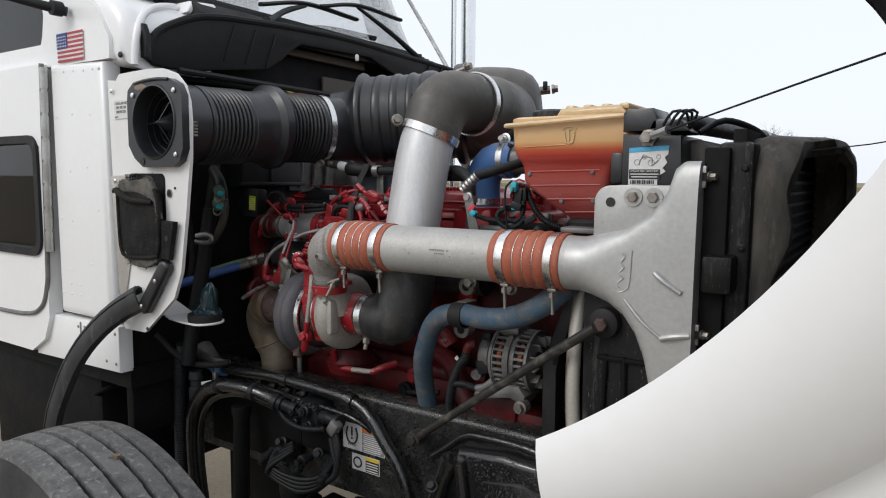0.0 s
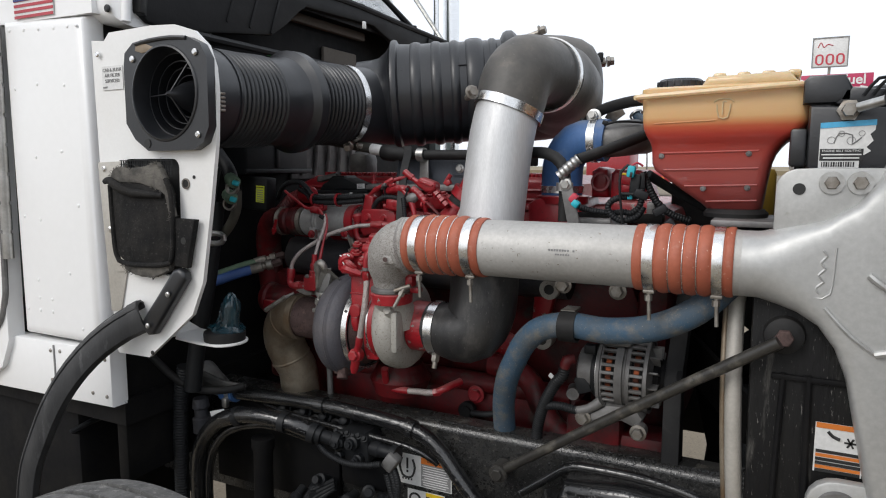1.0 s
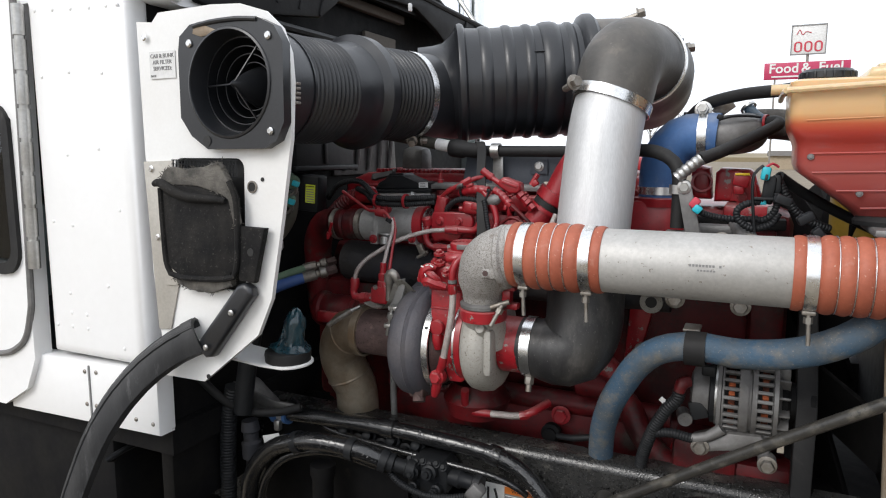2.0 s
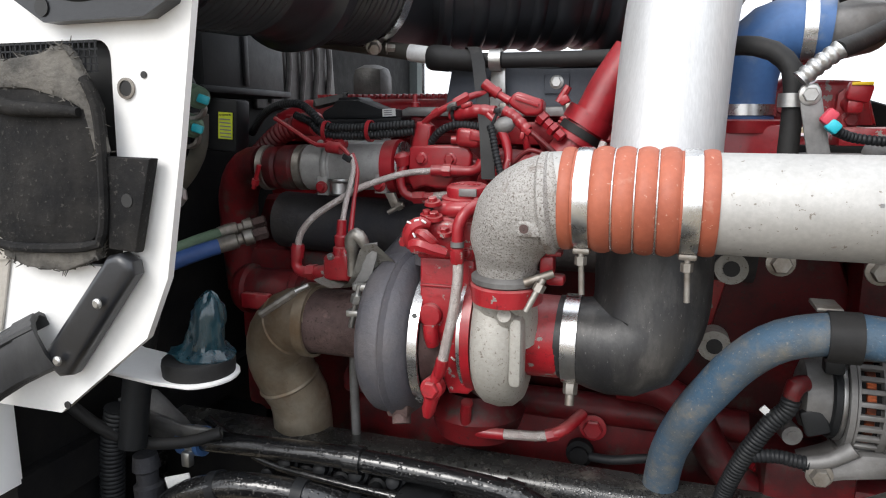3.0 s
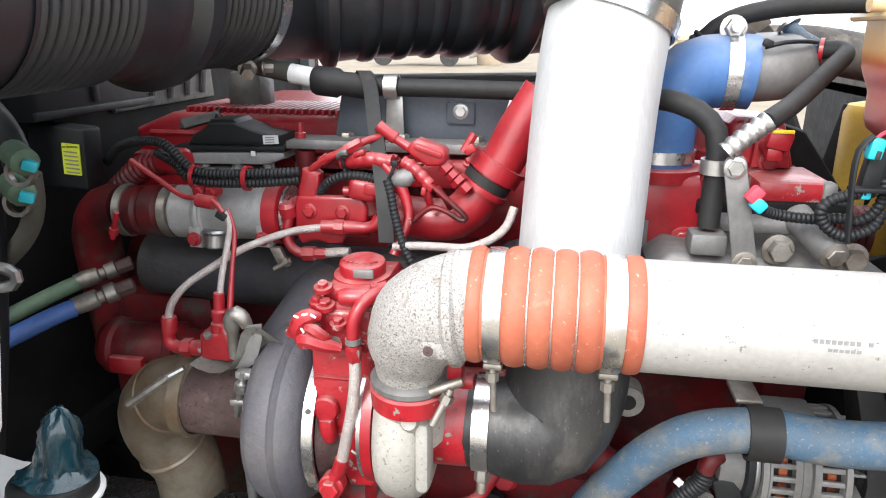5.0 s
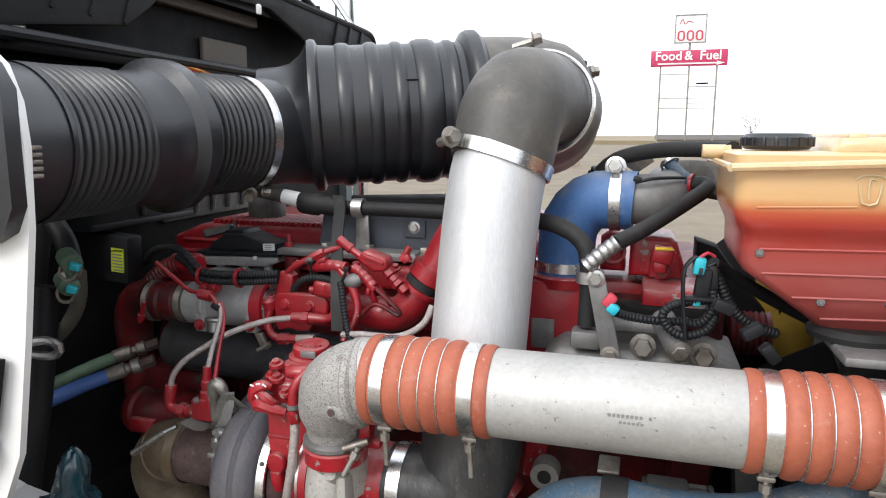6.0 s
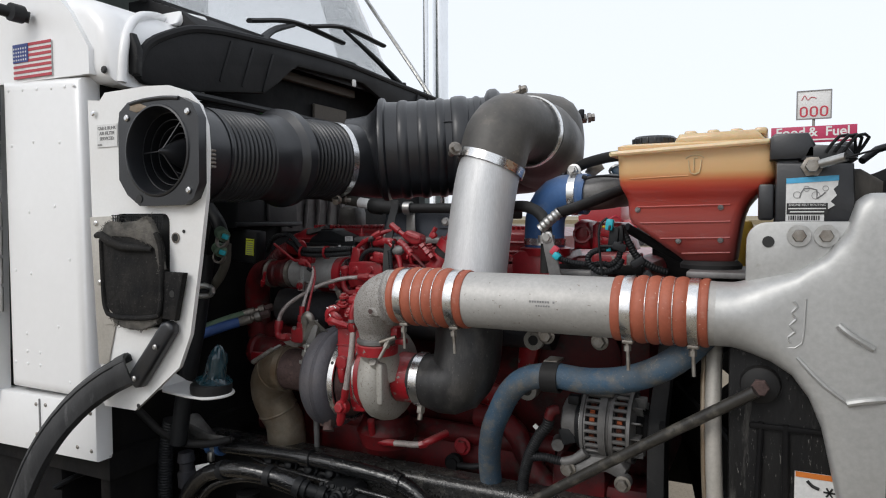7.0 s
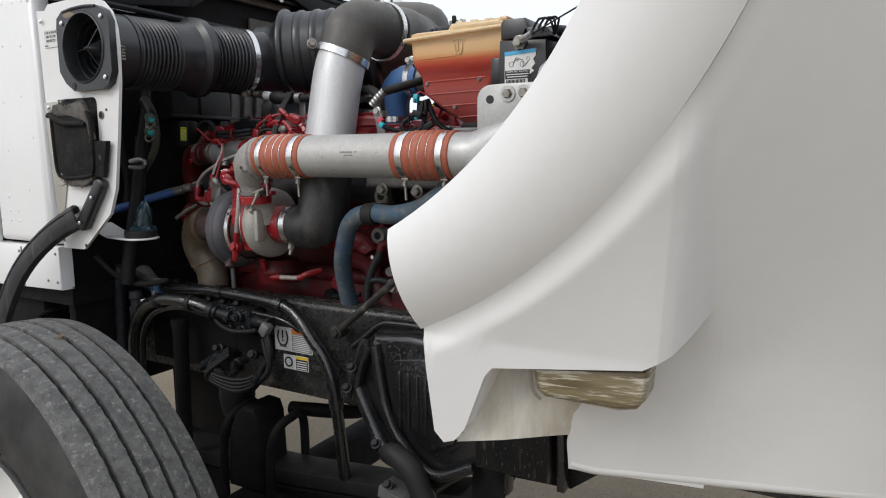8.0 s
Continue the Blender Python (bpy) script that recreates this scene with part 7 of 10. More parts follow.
part("filter_head", lathe([(-1.455, 0.020), (-1.45, 0.030), (-1.44, 0.036), (-1.432, 0.036), (-1.428, 0.031), (-1.36, 0.031), (-1.356, 0.036), (-1.345, 0.036), (-1.34, 0.028), (-1.29, 0.028)], (0.012, 1.220, 1.178), (1, 0, 0), 32), REDOLDSHADE, lowr)
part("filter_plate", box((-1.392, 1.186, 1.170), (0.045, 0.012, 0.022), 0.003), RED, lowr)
part("side_red", box((-1.43, 1.27, 1.08), (0.06, 0.05, 0.2), 0.015), REDOLDSHADE, lowr)
oc = thing("oil_feed_hose", (-1.2, 1.09, 1.24), "braided oil feed hose with red end fittings", "hose")
part("hose", tube([(-1.292, 1.130, 1.262), (-1.288, 1.131, 1.279), (-1.272, 1.136, 1.300), (-1.244, 1.146, 1.320), (-1.214, 1.160, 1.338), (-1.170, 1.180, 1.353), (-1.134, 1.194, 1.357)], 0.0042, 14, 0.006), BRAID, oc)
part("fitting", tube([(-1.137, 1.194, 1.357), (-1.112, 1.197, 1.3575), (-1.090, 1.199, 1.357), (-1.078, 1.199, 1.361), (-1.073, 1.201, 1.370)], [0.0072, 0.0075, 0.0062, 0.0066, 0.0072], 14), RED, oc)
part("fitting_collar", lathe([(0, 0.0088), (0.010, 0.0088), (0.011, 0.007)], (-1.122, 1.196, 1.357), (1, 0.05, 0), 8), RED, oc)
part("collar", lathe([(0, 0.0082), (0.014, 0.0088), (0.018, 0.0075)], (-1.2935, 1.130, 1.248), (0.12, 0, 1), 14), RED, oc)
part("elbow", tube([(-1.293, 1.130, 1.252), (-1.295, 1.130, 1.241), (-1.291, 1.129, 1.233), (-1.280, 1.128, 1.231), (-1.270, 1.128, 1.231)], 0.0070, 14), RED, oc)
part("union", join(lathe([(0, 0.0105), (0.011, 0.0105)], (-1.277, 1.128, 1.2315), (1, -0.02, 0.06), 6), lathe([(0, 0.0085), (0.010, 0.0095), (0.014, 0.011), (0.020, 0.011)], (-1.266, 1.128, 1.232), (1, -0.02, 0.06), 18)), REDCHIP, oc)
fbx = part("feed_block", slab([(-1.250, 1.226), (-1.249, 1.254), (-1.245, 1.258), (-1.228, 1.258), (-1.225, 1.268), (-1.216, 1.268), (-1.213, 1.226)], 1.112, 1.140, bevel=0.006, seg=3), REDCHIP, oc, "red feed block, worn bare at its foot")
part("block_bolt", bolt((-1.237, 1.112, 1.255), (0, -0.5, 0.8), 0.0045, 0.005, False), STEEL, fbx)
part("riser_nut", lathe([(0, 0.0095), (0.010, 0.0095), (0.012, 0.0072), (0.018, 0.0085), (0.024, 0.0085), (0.026, 0.0062), (0.044, 0.0056)], (-1.230, 1.124, 1.256), (0.05, 0.02, 1), 12), RED, oc)
part("riser", tube([(-1.228, 1.125, 1.292), (-1.228, 1.135, 1.315), (-1.228, 1.152, 1.342), (-1.229, 1.164, 1.362), (-1.236, 1.170, 1.375)], 0.0034, 12), BRAID, oc)
part("second_riser", tube([(-1.216, 1.122, 1.266), (-1.217, 1.126, 1.285), (-1.220, 1.145, 1.325), (-1.223, 1.162, 1.355), (-1.234, 1.172, 1.377)], [0.005, 0.0035, 0.0026, 0.0026, 0.0026], 10), RED, oc)
# bent heat tab: a tongue in front that curls up into an upright leaf
sheet = bmesh.new()
cs = [(-1.252, 1.231), (-1.243, 1.226), (-1.230, 1.2225), (-1.217, 1.2235), (-1.207, 1.230), (-1.200, 1.242), (-1.195, 1.258), (-1.191, 1.270), (-1.186, 1.276), (-1.178, 1.2785), (-1.171, 1.279)]
tv = []
for i, (x, z) in enumerate(cs):
    f = i / (len(cs) - 1)
    tv.append([sheet.verts.new((x + 0.018 * k * (0.2 + 0.9 * f), 1.094 + 0.020 * k * (1 - 0.45 * f), z - 0.022 * k * f * f)) for k in range(3)])
for i in range(len(cs) - 1):
    for k in range(2):
        sheet.faces.new((tv[i][k], tv[i][k + 1], tv[i + 1][k + 1], tv[i + 1][k]))
bmesh.ops.solidify(sheet, geom=sheet.faces[:], thickness=0.0018)
tabo = part("tab", sheet, COMPR, oc, "bent steel heat tab")
part("tab_leaf", slab([(-1.211, 1.226), (-1.199, 1.246), (-1.193, 1.268), (-1.186, 1.277), (-1.171, 1.280), (-1.172, 1.262), (-1.180, 1.236), (-1.192, 1.228)], 1.100, 1.102, bevel=0.0005), GREYCAST, tabo)
part("speed_sensor", join(lathe([(0, 0.0062), (0.028, 0.0062), (0.030, 0.0072), (0.034, 0.0072)], (-1.207, 1.108, 1.236), (0, 0.02, 1), 16), tube([(-1.207, 1.108, 1.270), (-1.206, 1.107, 1.280), (-1.200, 1.106, 1.286), (-1.193, 1.106, 1.281), (-1.190, 1.107, 1.273)], [0.0085, 0.0092, 0.0088, 0.0075, 0.006], 12)), BOLT, oc, "bright plated sensor stem")
part("pinch_screw", tube([(-1.262, 1.100, 1.222), (-1.285, 1.090, 1.210)], 0.0035, 8), STEEL, oc)

# ---------------------------------------------------------------- alternator, belt, blue hose
alt = thing("alternator", (-0.64, 1.24, 1.03), "grey ribbed alternator with copper windings showing", "alternator")
AY, AZ = 1.202, 1.120
body = part("housing", lathe([(-0.684, 0.045), (-0.680, 0.066), (-0.675, 0.074), (-0.672, 0.074), (-0.671, 0.064), (-0.647, 0.064), (-0.646, 0.074), (-0.634, 0.074), (-0.632, 0.070), (-0.626, 0.070), (-0.624, 0.0745), (-0.616, 0.0745), (-0.615, 0.064), (-0.591, 0.064), (-0.590, 0.0745), (-0.584, 0.068), (-0.575, 0.045)], (0, AY, AZ), (1, 0, 0), 52), GREYCAST, alt)
for xr in (-0.659, -0.603):
    part("winding", lathe([(-0.0115, 0.0645), (-0.010, 0.0652), (0.010, 0.0652), (0.0115, 0.0645)], (xr, AY, AZ), (1, 0, 0), 52, caps=False), DARK, body)
    part("copper", lathe([(-0.006, 0.0655), (-0.005, 0.0675), (0.005, 0.0675), (0.006, 0.0655)], (xr, AY, AZ), (1, 0, 0), 52, caps=False), COPPER, body)
    for k in range(28):
        a = radians(360 / 28 * k)
        d = Vector((0, -math.sin(a), math.cos(a)))
        p = Vector((xr, AY, AZ)) + d * 0.0705
        part("bar", box(p, (0.027, 0.0068, 0.0075), 0.0015, (math.degrees(a), 0, 0)), GREYCAST, body)
for xr in (-0.68, -0.634, -0.585):
    part("rim", ring((xr, AY, AZ), (1, 0, 0), 0.069, 0.007, 0.0065, 40), GREYCAST, body)
for k in range(12):
    a = radians(30 * k + 8)
    d = Vector((0, -math.sin(a), math.cos(a)))
    part("fin", box(Vector((-0.572, AY, AZ)) + d * 0.048, (0.02, 0.004, 0.03), 0.001, (math.degrees(a), 0, 0)), GREYCAST, body)
part("rear_cover", lathe([(-0.722, 0.03), (-0.716, 0.046), (-0.698, 0.052), (-0.685, 0.052)], (0, AY, AZ), (1, 0, 0), 32), GREYCAST, alt)
part("regulator", slab(arc(0, 0, 0.058, 60, 300, 14), -0.697, -0.684, "yz", 0.002), LOOM, alt)
for v in alt.children[-1].data.vertices:
    v.co += Vector((0, AY, AZ))
part("pulley", lathe([(-0.578, 0.022), (-0.575, 0.040), (-0.565, 0.040), (-0.56, 0.036), (-0.535, 0.036), (-0.528, 0.041), (-0.520, 0.041), (-0.518, 0.03)], (0, AY, AZ), (1, 0, 0), 36), DARK, alt)
settle(alt, lambda p: Vector((-0.575 + (p.x + 0.575) * 0.82, AY + (p.y - AY) * 0.83, AZ + (p.z - AZ) * 0.83)))
part("slip_ring_cover", lathe([(-0.704, 0.028), (-0.700, 0.037), (-0.678, 0.040), (-0.674, 0.038)], (0, AY - 0.004, AZ), (1, 0, 0), 36), GREYCAST, alt)
part("brush_holder", lathe([(-0.676, 0.043), (-0.674, 0.046), (-0.668, 0.046), (-0.667, 0.042)], (0, AY - 0.003, AZ), (1, 0, 0), 36), LOOM, alt)
part("bright_ring", ring((-0.6655, AY - 0.002, AZ), (1, 0, 0), 0.046, 0.004, 0.003, 36), STEEL, alt)
part("connector_block", box((-0.678, 1.166, 1.165), (0.020, 0.018, 0.016), 0.003), LOOM, alt)
part("black_insert", box((-0.690, 1.166, 1.100), (0.026, 0.012, 0.030), 0.004, (0, -20, 0)), LOOM, alt)
part("top_lug", box((-0.635, 1.19, 1.182), (0.05, 0.05, 0.016), 0.005), GREYCAST, alt)
part("terminal_boot", tube([(-0.704, 1.156, 1.146), (-0.715, 1.150, 1.143), (-0.719, 1.148, 1.128)], [0.0085, 0.0105, 0.0085], 14), REDOLDSHADE, alt, "worn red terminal boot")
part("foot", slab([(-0.698, 1.045), (-0.675, 1.055), (-0.645, 1.075), (-0.60, 1.078), (-0.585, 1.060), (-0.592, 1.040), (-0.62, 1.050), (-0.66, 1.042), (-0.685, 1.034)], 1.150, 1.215, bevel=0.006), GREYCAST, alt)
part("foot_lug", lathe([(0, 0.013), (0.02, 0.013)], (-0.590, 1.16, 1.040), (0, -1, 0), 18), GREYCAST, alt)
part("bolt", bolt((-0.684, 1.148, 1.047), (0, -1, 0), 0.010, 0.010), BOLT, alt)
part("bolt", bolt((-0.590, 1.139, 1.040), (0, -1, 0), 0.010, 0.010), BOLT, alt)
part("lug_arm", tube([(-0.697, 1.152, 1.057), (-0.674, 1.150, 1.065), (-0.654, 1.150, 1.081)], [0.007, 0.0078, 0.009], 12), GREYCAST, alt)
part("wire_tab", box((-0.742, 1.15, 1.112), (0.010, 0.003, 0.008), 0.001, (0, 40, 0)), LABEL, alt)
part("side_port", join(lathe([(0, 0.011), (0.03, 0.011)], (-0.715, 1.20, 1.078), (0.2, -1, 0), 18), lathe([(0.0301, 0.006), (0.031, 0.006)], (-0.715, 1.20, 1.078), (0.2, -1, 0), 12)), GREYCAST, alt)
loom([(-0.718, 1.148, 1.130), (-0.722, 1.148, 1.116), (-0.736, 1.15, 1.098), (-0.755, 1.155, 1.060), (-0.768, 1.165, 1.020), (-0.775, 1.175, 0.985), (-0.778, 1.18, 0.94)], 0.0092, "black corrugated alternator cable")
loom([(-0.752, 1.155, 1.055), (-0.737, 1.152, 1.059), (-0.722, 1.152, 1.060), (-0.708, 1.152, 1.058), (-0.695, 1.152, 1.057)], 0.0068, "black corrugated alternator branch cable")
belt = thing("fan_belt", (-0.545, 1.25, 0.85), "black ribbed fan belt", "belt")
part("run", slab([(1.165, 1.12), (1.178, 1.145), (1.29, 1.262), (1.31, 1.250), (1.205, 1.108), (1.205, 0.85), (1.168, 0.85)], -0.556, -0.528, "yz", 0.002), RUBBER, belt)
part("run", slab([(1.255, 1.08), (1.268, 1.08), (1.30, 0.85), (1.285, 0.85)], -0.562, -0.535, "yz", 0.002), RUBBER, belt)
fan = thing("fan_hub", (-0.5, 1.58, 1.0), "dark radiator fan behind its shroud", "fan")
part("hub", lathe([(-0.60, 0.10), (-0.50, 0.12), (-0.47, 0.05)], (0, 1.58, 1.12), (1, 0, 0), 32), DARK, fan)
for k in range(8):
    a = radians(45 * k + 12)
    d = Vector((0, -math.sin(a), math.cos(a)))
    part("blade", box(Vector((-0.49, 1.58, 1.12)) + d * 0.22, (0.012, 0.09, 0.26), 0.004, (math.degrees(a), 0, 30)), DARK, fan)

part("bracket", slab([(-0.60, 1.25), (-0.60, 1.45), (-0.568, 1.44), (-0.515, 1.368), (-0.495, 1.345), (-0.495, 1.25)], 1.47, 1.52, bevel=0.008), DARK, fan, "dark fan mounting bracket")
pulley = [(0.0, 0.020), (0.002, 0.030)]
for k in range(6):
    pulley += [(0.006 + 0.008 * k, 0.033), (0.010 + 0.008 * k, 0.030)]
part("pulley", lathe(pulley + [(0.056, 0.033), (0.058, 0.020)], (-0.552, 1.425, 1.322), (1, 0, 0), 28), REDOLDSHADE, fan, "grimy dark red ribbed pulley")

bh = thing("coolant_hose", (-0.70, 1.1, 0.9), "dusty blue braided coolant hose", "hose")
part("hose", tube([(-0.846, 1.21, 0.93), (-0.843, 1.19, 0.985), (-0.836, 1.165, 1.045), (-0.818, 1.135, 1.103), (-0.799, 1.120, 1.140), (-0.775, 1.103, 1.180), (-0.742, 1.090, 1.210), (-0.693, 1.082, 1.223), (-0.63, 1.075, 1.222), (-0.56, 1.063, 1.237), (-0.50, 1.055, 1.270), (-0.455, 1.075, 1.315), (-0.43, 1.10, 1.33)], 0.0205, 24, 0.015), BLUEHOSE, bh)
hc = part("clip", ring((-0.693, 1.082, 1.220), (1, -0.06, 0.02), 0.0215, 0.028, 0.003, 28), RUBBER, bh, "black rubber clip")
part("clip_tab", box((-0.702, 1.12, 1.240), (0.024, 0.04, 0.005), 0.002), BOLT, hc)

# ---------------------------------------------------------------- coolant tank
tank = thing("coolant_tank", (-0.48, 1.18, 1.40), "amber plastic coolant tank two-thirds full of red coolant", "tank")
TL = ((1.400, -0.492), (1.409, -0.500), (1.420, -0.512), (1.446, -0.546), (1.470, -0.578), (1.480, -0.582), (1.508, -0.583), (1.520, -0.589), (1.532, -0.594), (1.60, -0.597))
TRT = ((1.400, -0.432), (1.409, -0.427), (1.455, -0.421), (1.485, -0.416), (1.500, -0.409), (1.514, -0.396), (1.526, -0.378), (1.540, -0.371), (1.60, -0.372))
TF = ((1.400, 1.152), (1.409, 1.143), (1.440, 1.120), (1.470, 1.114), (1.502, 1.110), (1.511, 1.103), (1.522, 1.096), (1.540, 1.092), (1.60, 1.088))
levels = [1.400, 1.403, 1.409, 1.420, 1.433, 1.446, 1.458, 1.470, 1.480, 1.495, 1.505, 1.511, 1.516, 1.522, 1.530, 1.540, 1.555, 1.570, 1.582, 1.588, 1.591]
bm = bmesh.new()
loops = []
for z in levels:
    e = 0.006 if z in (1.400, 1.591) else 0.0
    x0, x1, y0, y1 = glide(z, TL) + e, glide(z, TRT) - e, glide(z, TF) + e, 1.29 - e
    loops.append([bm.verts.new((x, y, z)) for x, y in round_rect((x0 + x1) / 2, (y0 + y1) / 2, x1 - x0, y1 - y0, 0.016, 5)])
rings(bm, loops)
part("body", bm, COOLANT, tank, "amber plastic body, red where coolant stands")
part("raised_top", slab([(-0.515, 1.588), (-0.505, 1.604), (-0.40, 1.606), (-0.386, 1.590)], 1.10, 1.27, bevel=0.007, seg=3), AMBER, tank)
part("seam_flange", tube([(-0.601, 1.082, 1.576), (-0.48, 1.080, 1.581), (-0.385, 1.082, 1.585), (-0.366, 1.10, 1.586)], 0.0042, 8), AMBER, tank)
part("seam_flange", tube([(-0.601, 1.082, 1.576), (-0.603, 1.15, 1.577), (-0.603, 1.29, 1.577)], 0.0042, 8), AMBER, tank)
for k in range(4):
    part("top_rib", box((-0.49 + 0.032 * k, 1.19, 1.604), (0.018, 0.165, 0.010), 0.004), AMBER, tank)
for z in (1.497, 1.472, 1.448, 1.425):
    part("rib", tube([(glide(z, TL) + 0.016, glide(z, TF) - 0.0004, z - 0.002), (-0.433, glide(z, TF) - 0.0004, z + 0.001)], 0.0015, 6), COOLANT, tank)
part("bulge_line", tube([(-0.575, 1.0925, 1.538), (-0.49, 1.0920, 1.541)], 0.0012, 6), COOLANT, tank)
for x, z in ((-0.446, 1.494), (-0.446, 1.445), (-0.506, 1.443), (-0.566, 1.491)):
    part("baffle_pin", join(lathe([(0, 0.0046), (0.003, 0.0038)], (x, glide(z, TF) + 0.0005, z), (0, -1, 0), 12), lathe([(0.003, 0.0028), (0.0042, 0.002)], (x, glide(z, TF) + 0.0005, z), (0, -1, 0), 8)), GREYCAST, tank)
part("emblem", join(tube([(-0.490, 1.0895, 1.563), (-0.487, 1.0895, 1.545), (-0.475, 1.0895, 1.545), (-0.472, 1.0895, 1.563)], 0.0010, 6), tube([(-0.494, 1.0890, 1.566), (-0.488, 1.0890, 1.570), (-0.474, 1.0890, 1.570), (-0.468, 1.0890, 1.566)], 0.0010, 6), tube([(-0.482, 1.0892, 1.548), (-0.482, 1.0892, 1.566), (-0.477, 1.0892, 1.566)], 0.0010, 6)), AMBER, tank)
cap = part("cap", lathe([(0, 0.030), (0.004, 0.034), (0.012, 0.034), (0.016, 0.030), (0.017, 0.02)], (-0.550, 1.165, 1.592), (0, 0, 1), 24), PLASTIC, tank, "black ribbed screw cap")
for k in range(18):
    a = radians(20 * k)
    part("grip", box((-0.550 + 0.034 * math.cos(a), 1.165 + 0.034 * math.sin(a), 1.600), (0.003, 0.004, 0.010), 0.001, (0, 0, 20 * k)), PLASTIC, cap)
part("spout", lathe([(0, 0.008), (0.03, 0.008)], (-0.588, 1.22, 1.588), (-1, 0, 0), 12), AMBER, tank)
part("side_port", lathe([(0, 0.007), (0.016, 0.007)], (-0.372, 1.12, 1.545), (1, 0, 0), 12), AMBER, tank)
tm = thing("tank_bracket", (-0.45, 1.15, 1.38), "steel tank shelf with a rubber pad", "bracket")
part("pad", lathe([(0, 0.045), (0.006, 0.046), (0.012, 0.04)], (-0.462, 1.16, 1.400), (0, 0, 1), 28), RUBBER, tm)
part("shelf", box((-0.425, 1.15, 1.395), (0.13, 0.14, 0.010), 0.003), GREYCAST, tm)
part("leg", box((-0.44, 1.17, 1.36), (0.05, 0.06, 0.07), 0.01), RUBBER, tm)
solo("yellow_cap", lathe([(0, 0.044), (0.19, 0.046), (0.20, 0.042), (0.205, 0.02)], (-0.457, 1.535, 1.27), (0, 0, 1), 28), YELLOWPLAS, "yellow plastic cap behind the tank", "cap")

jb = thing("relay_box", (-0.33, 1.1, 1.47), "black relay box with a torn white label", "box")
part("case", slab([(-0.374, 1.470), (-0.374, 1.553), (-0.283, 1.549), (-0.280, 1.470)], 1.046, 1.18, bevel=0.005), PLASTIC, jb)
part("lid", slab([(-0.382, 1.558), (-0.382, 1.588), (-0.376, 1.594), (-0.335, 1.594), (-0.325, 1.575), (-0.325, 1.558)], 1.07, 1.16, bevel=0.004), PLASTIC, jb)
part("lid", slab([(-0.345, 1.556), (-0.335, 1.578), (-0.29, 1.574), (-0.276, 1.556)], 1.07, 1.18, bevel=0.004), PLASTIC, jb)
part("side_clip", box((-0.385, 1.08, 1.50), (0.02, 0.05, 0.05), 0.004), PLASTIC, jb)
lb = part("label", slab([(-0.361, 1.474), (-0.361, 1.531), (-0.300, 1.534), (-0.301, 1.521), (-0.306, 1.516), (-0.302, 1.508), (-0.309, 1.500), (-0.304, 1.495), (-0.316, 1.487), (-0.316, 1.474)], 1.0440, 1.0455, bevel=0), LABEL, jb, "torn white label with a blue edge")
part("blue_edge", slab([(-0.361, 1.524), (-0.361, 1.531), (-0.300, 1.534), (-0.300, 1.527)], 1.0432, 1.0439, bevel=0), BLUEPRINT, lb)
part("text_panel", tile(-0.336, 1.4905, 0.048, 0.0150, 1.0436, 0.0004), INK, lb)
words("ENGINE BELT ROUTING", 0.0040, facing(-0.336, 1.0430, 1.4955), LABEL, "print", lb)
for k, (w, z) in enumerate(((0.044, 1.4908), (0.040, 1.4865))):
    part("print_bar", tile(-0.336, z, w, 0.0016, 1.0432, 0.0004), LABEL, lb)
for x, z, r in ((-0.348, 1.509, 0.004), (-0.337, 1.517, 0.003), (-0.326, 1.508, 0.0045), (-0.315, 1.517, 0.003)):
    part("sketch_ring", ring((x, 1.0435, z), (0, -1, 0), r, 0.0006, 0.0006, 16), GREYINK, lb)
for k in range(14):
    part("bar_stroke", tile(-0.357 + 0.0027 * k, 1.4785, 0.0011 + 0.0005 * (k % 3), 0.006, 1.0435, 0.0006), INK, lb)
part("sketch_line", tube([(-0.345, 1.0435, 1.505), (-0.34, 1.0435, 1.517), (-0.325, 1.0435, 1.515), (-0.325, 1.0435, 1.504), (-0.315, 1.0435, 1.512)], 0.0008, 4), GREYINK, lb)
part("stud", join(bolt((-0.331, 1.040, 1.546), (0, -1, 0), 0.009, 0.012), lathe([(-0.005, 0.014), (0.004, 0.014)], (-0.331, 1.044, 1.546), (0, -1, 0), 6)), BOLT, jb)
for k in range(3):
    part("cable_coil", tube([(-0.315 + 0.01 * k, 1.06, 1.565), (-0.30 + 0.01 * k, 1.055, 1.585), (-0.282 + 0.008 * k, 1.065, 1.583), (-0.28, 1.08, 1.56)], 0.0022, 6), LOOM, jb)
hc2 = thing("hood_cable", (-0.2, 0.9, 1.5), "steel hood check cable with a crimped end", "cable")
part("ferrule", tube([(-0.322, 1.03, 1.548), (-0.295, 1.015, 1.555)], 0.006, 10), STEEL, hc2)
part("cable", tube([(-0.325, 1.032, 1.547), (-0.10, 0.90, 1.60), (0.22, 0.72, 1.672)], 0.0014, 6, 0.1), LOOM, hc2)
loom([(-0.604, 1.175, 1.465), (-0.592, 1.172, 1.44), (-0.578, 1.175, 1.415), (-0.556, 1.18, 1.398), (-0.53, 1.19, 1.388)], 0.0052, "black loom bundle under the coolant tank")
for x, z, d in ((-0.595, 1.432, 20), (-0.566, 1.408, -30), (-0.548, 1.386, 50)):
    solo("plug", box((x, 1.118, z), (0.022, 0.014, 0.013), 0.003, (0, d, 10)), LOOM, "small black wiring connector plug", "connector", "connectors")
solo("vacuum_line", tube([(-0.19, 1.20, 1.525), (-0.05, 1.25, 1.54), (0.25, 1.35, 1.60)], 0.0012, 6, 0.1), LOOM, "thin black line over the duct seal", "cable")

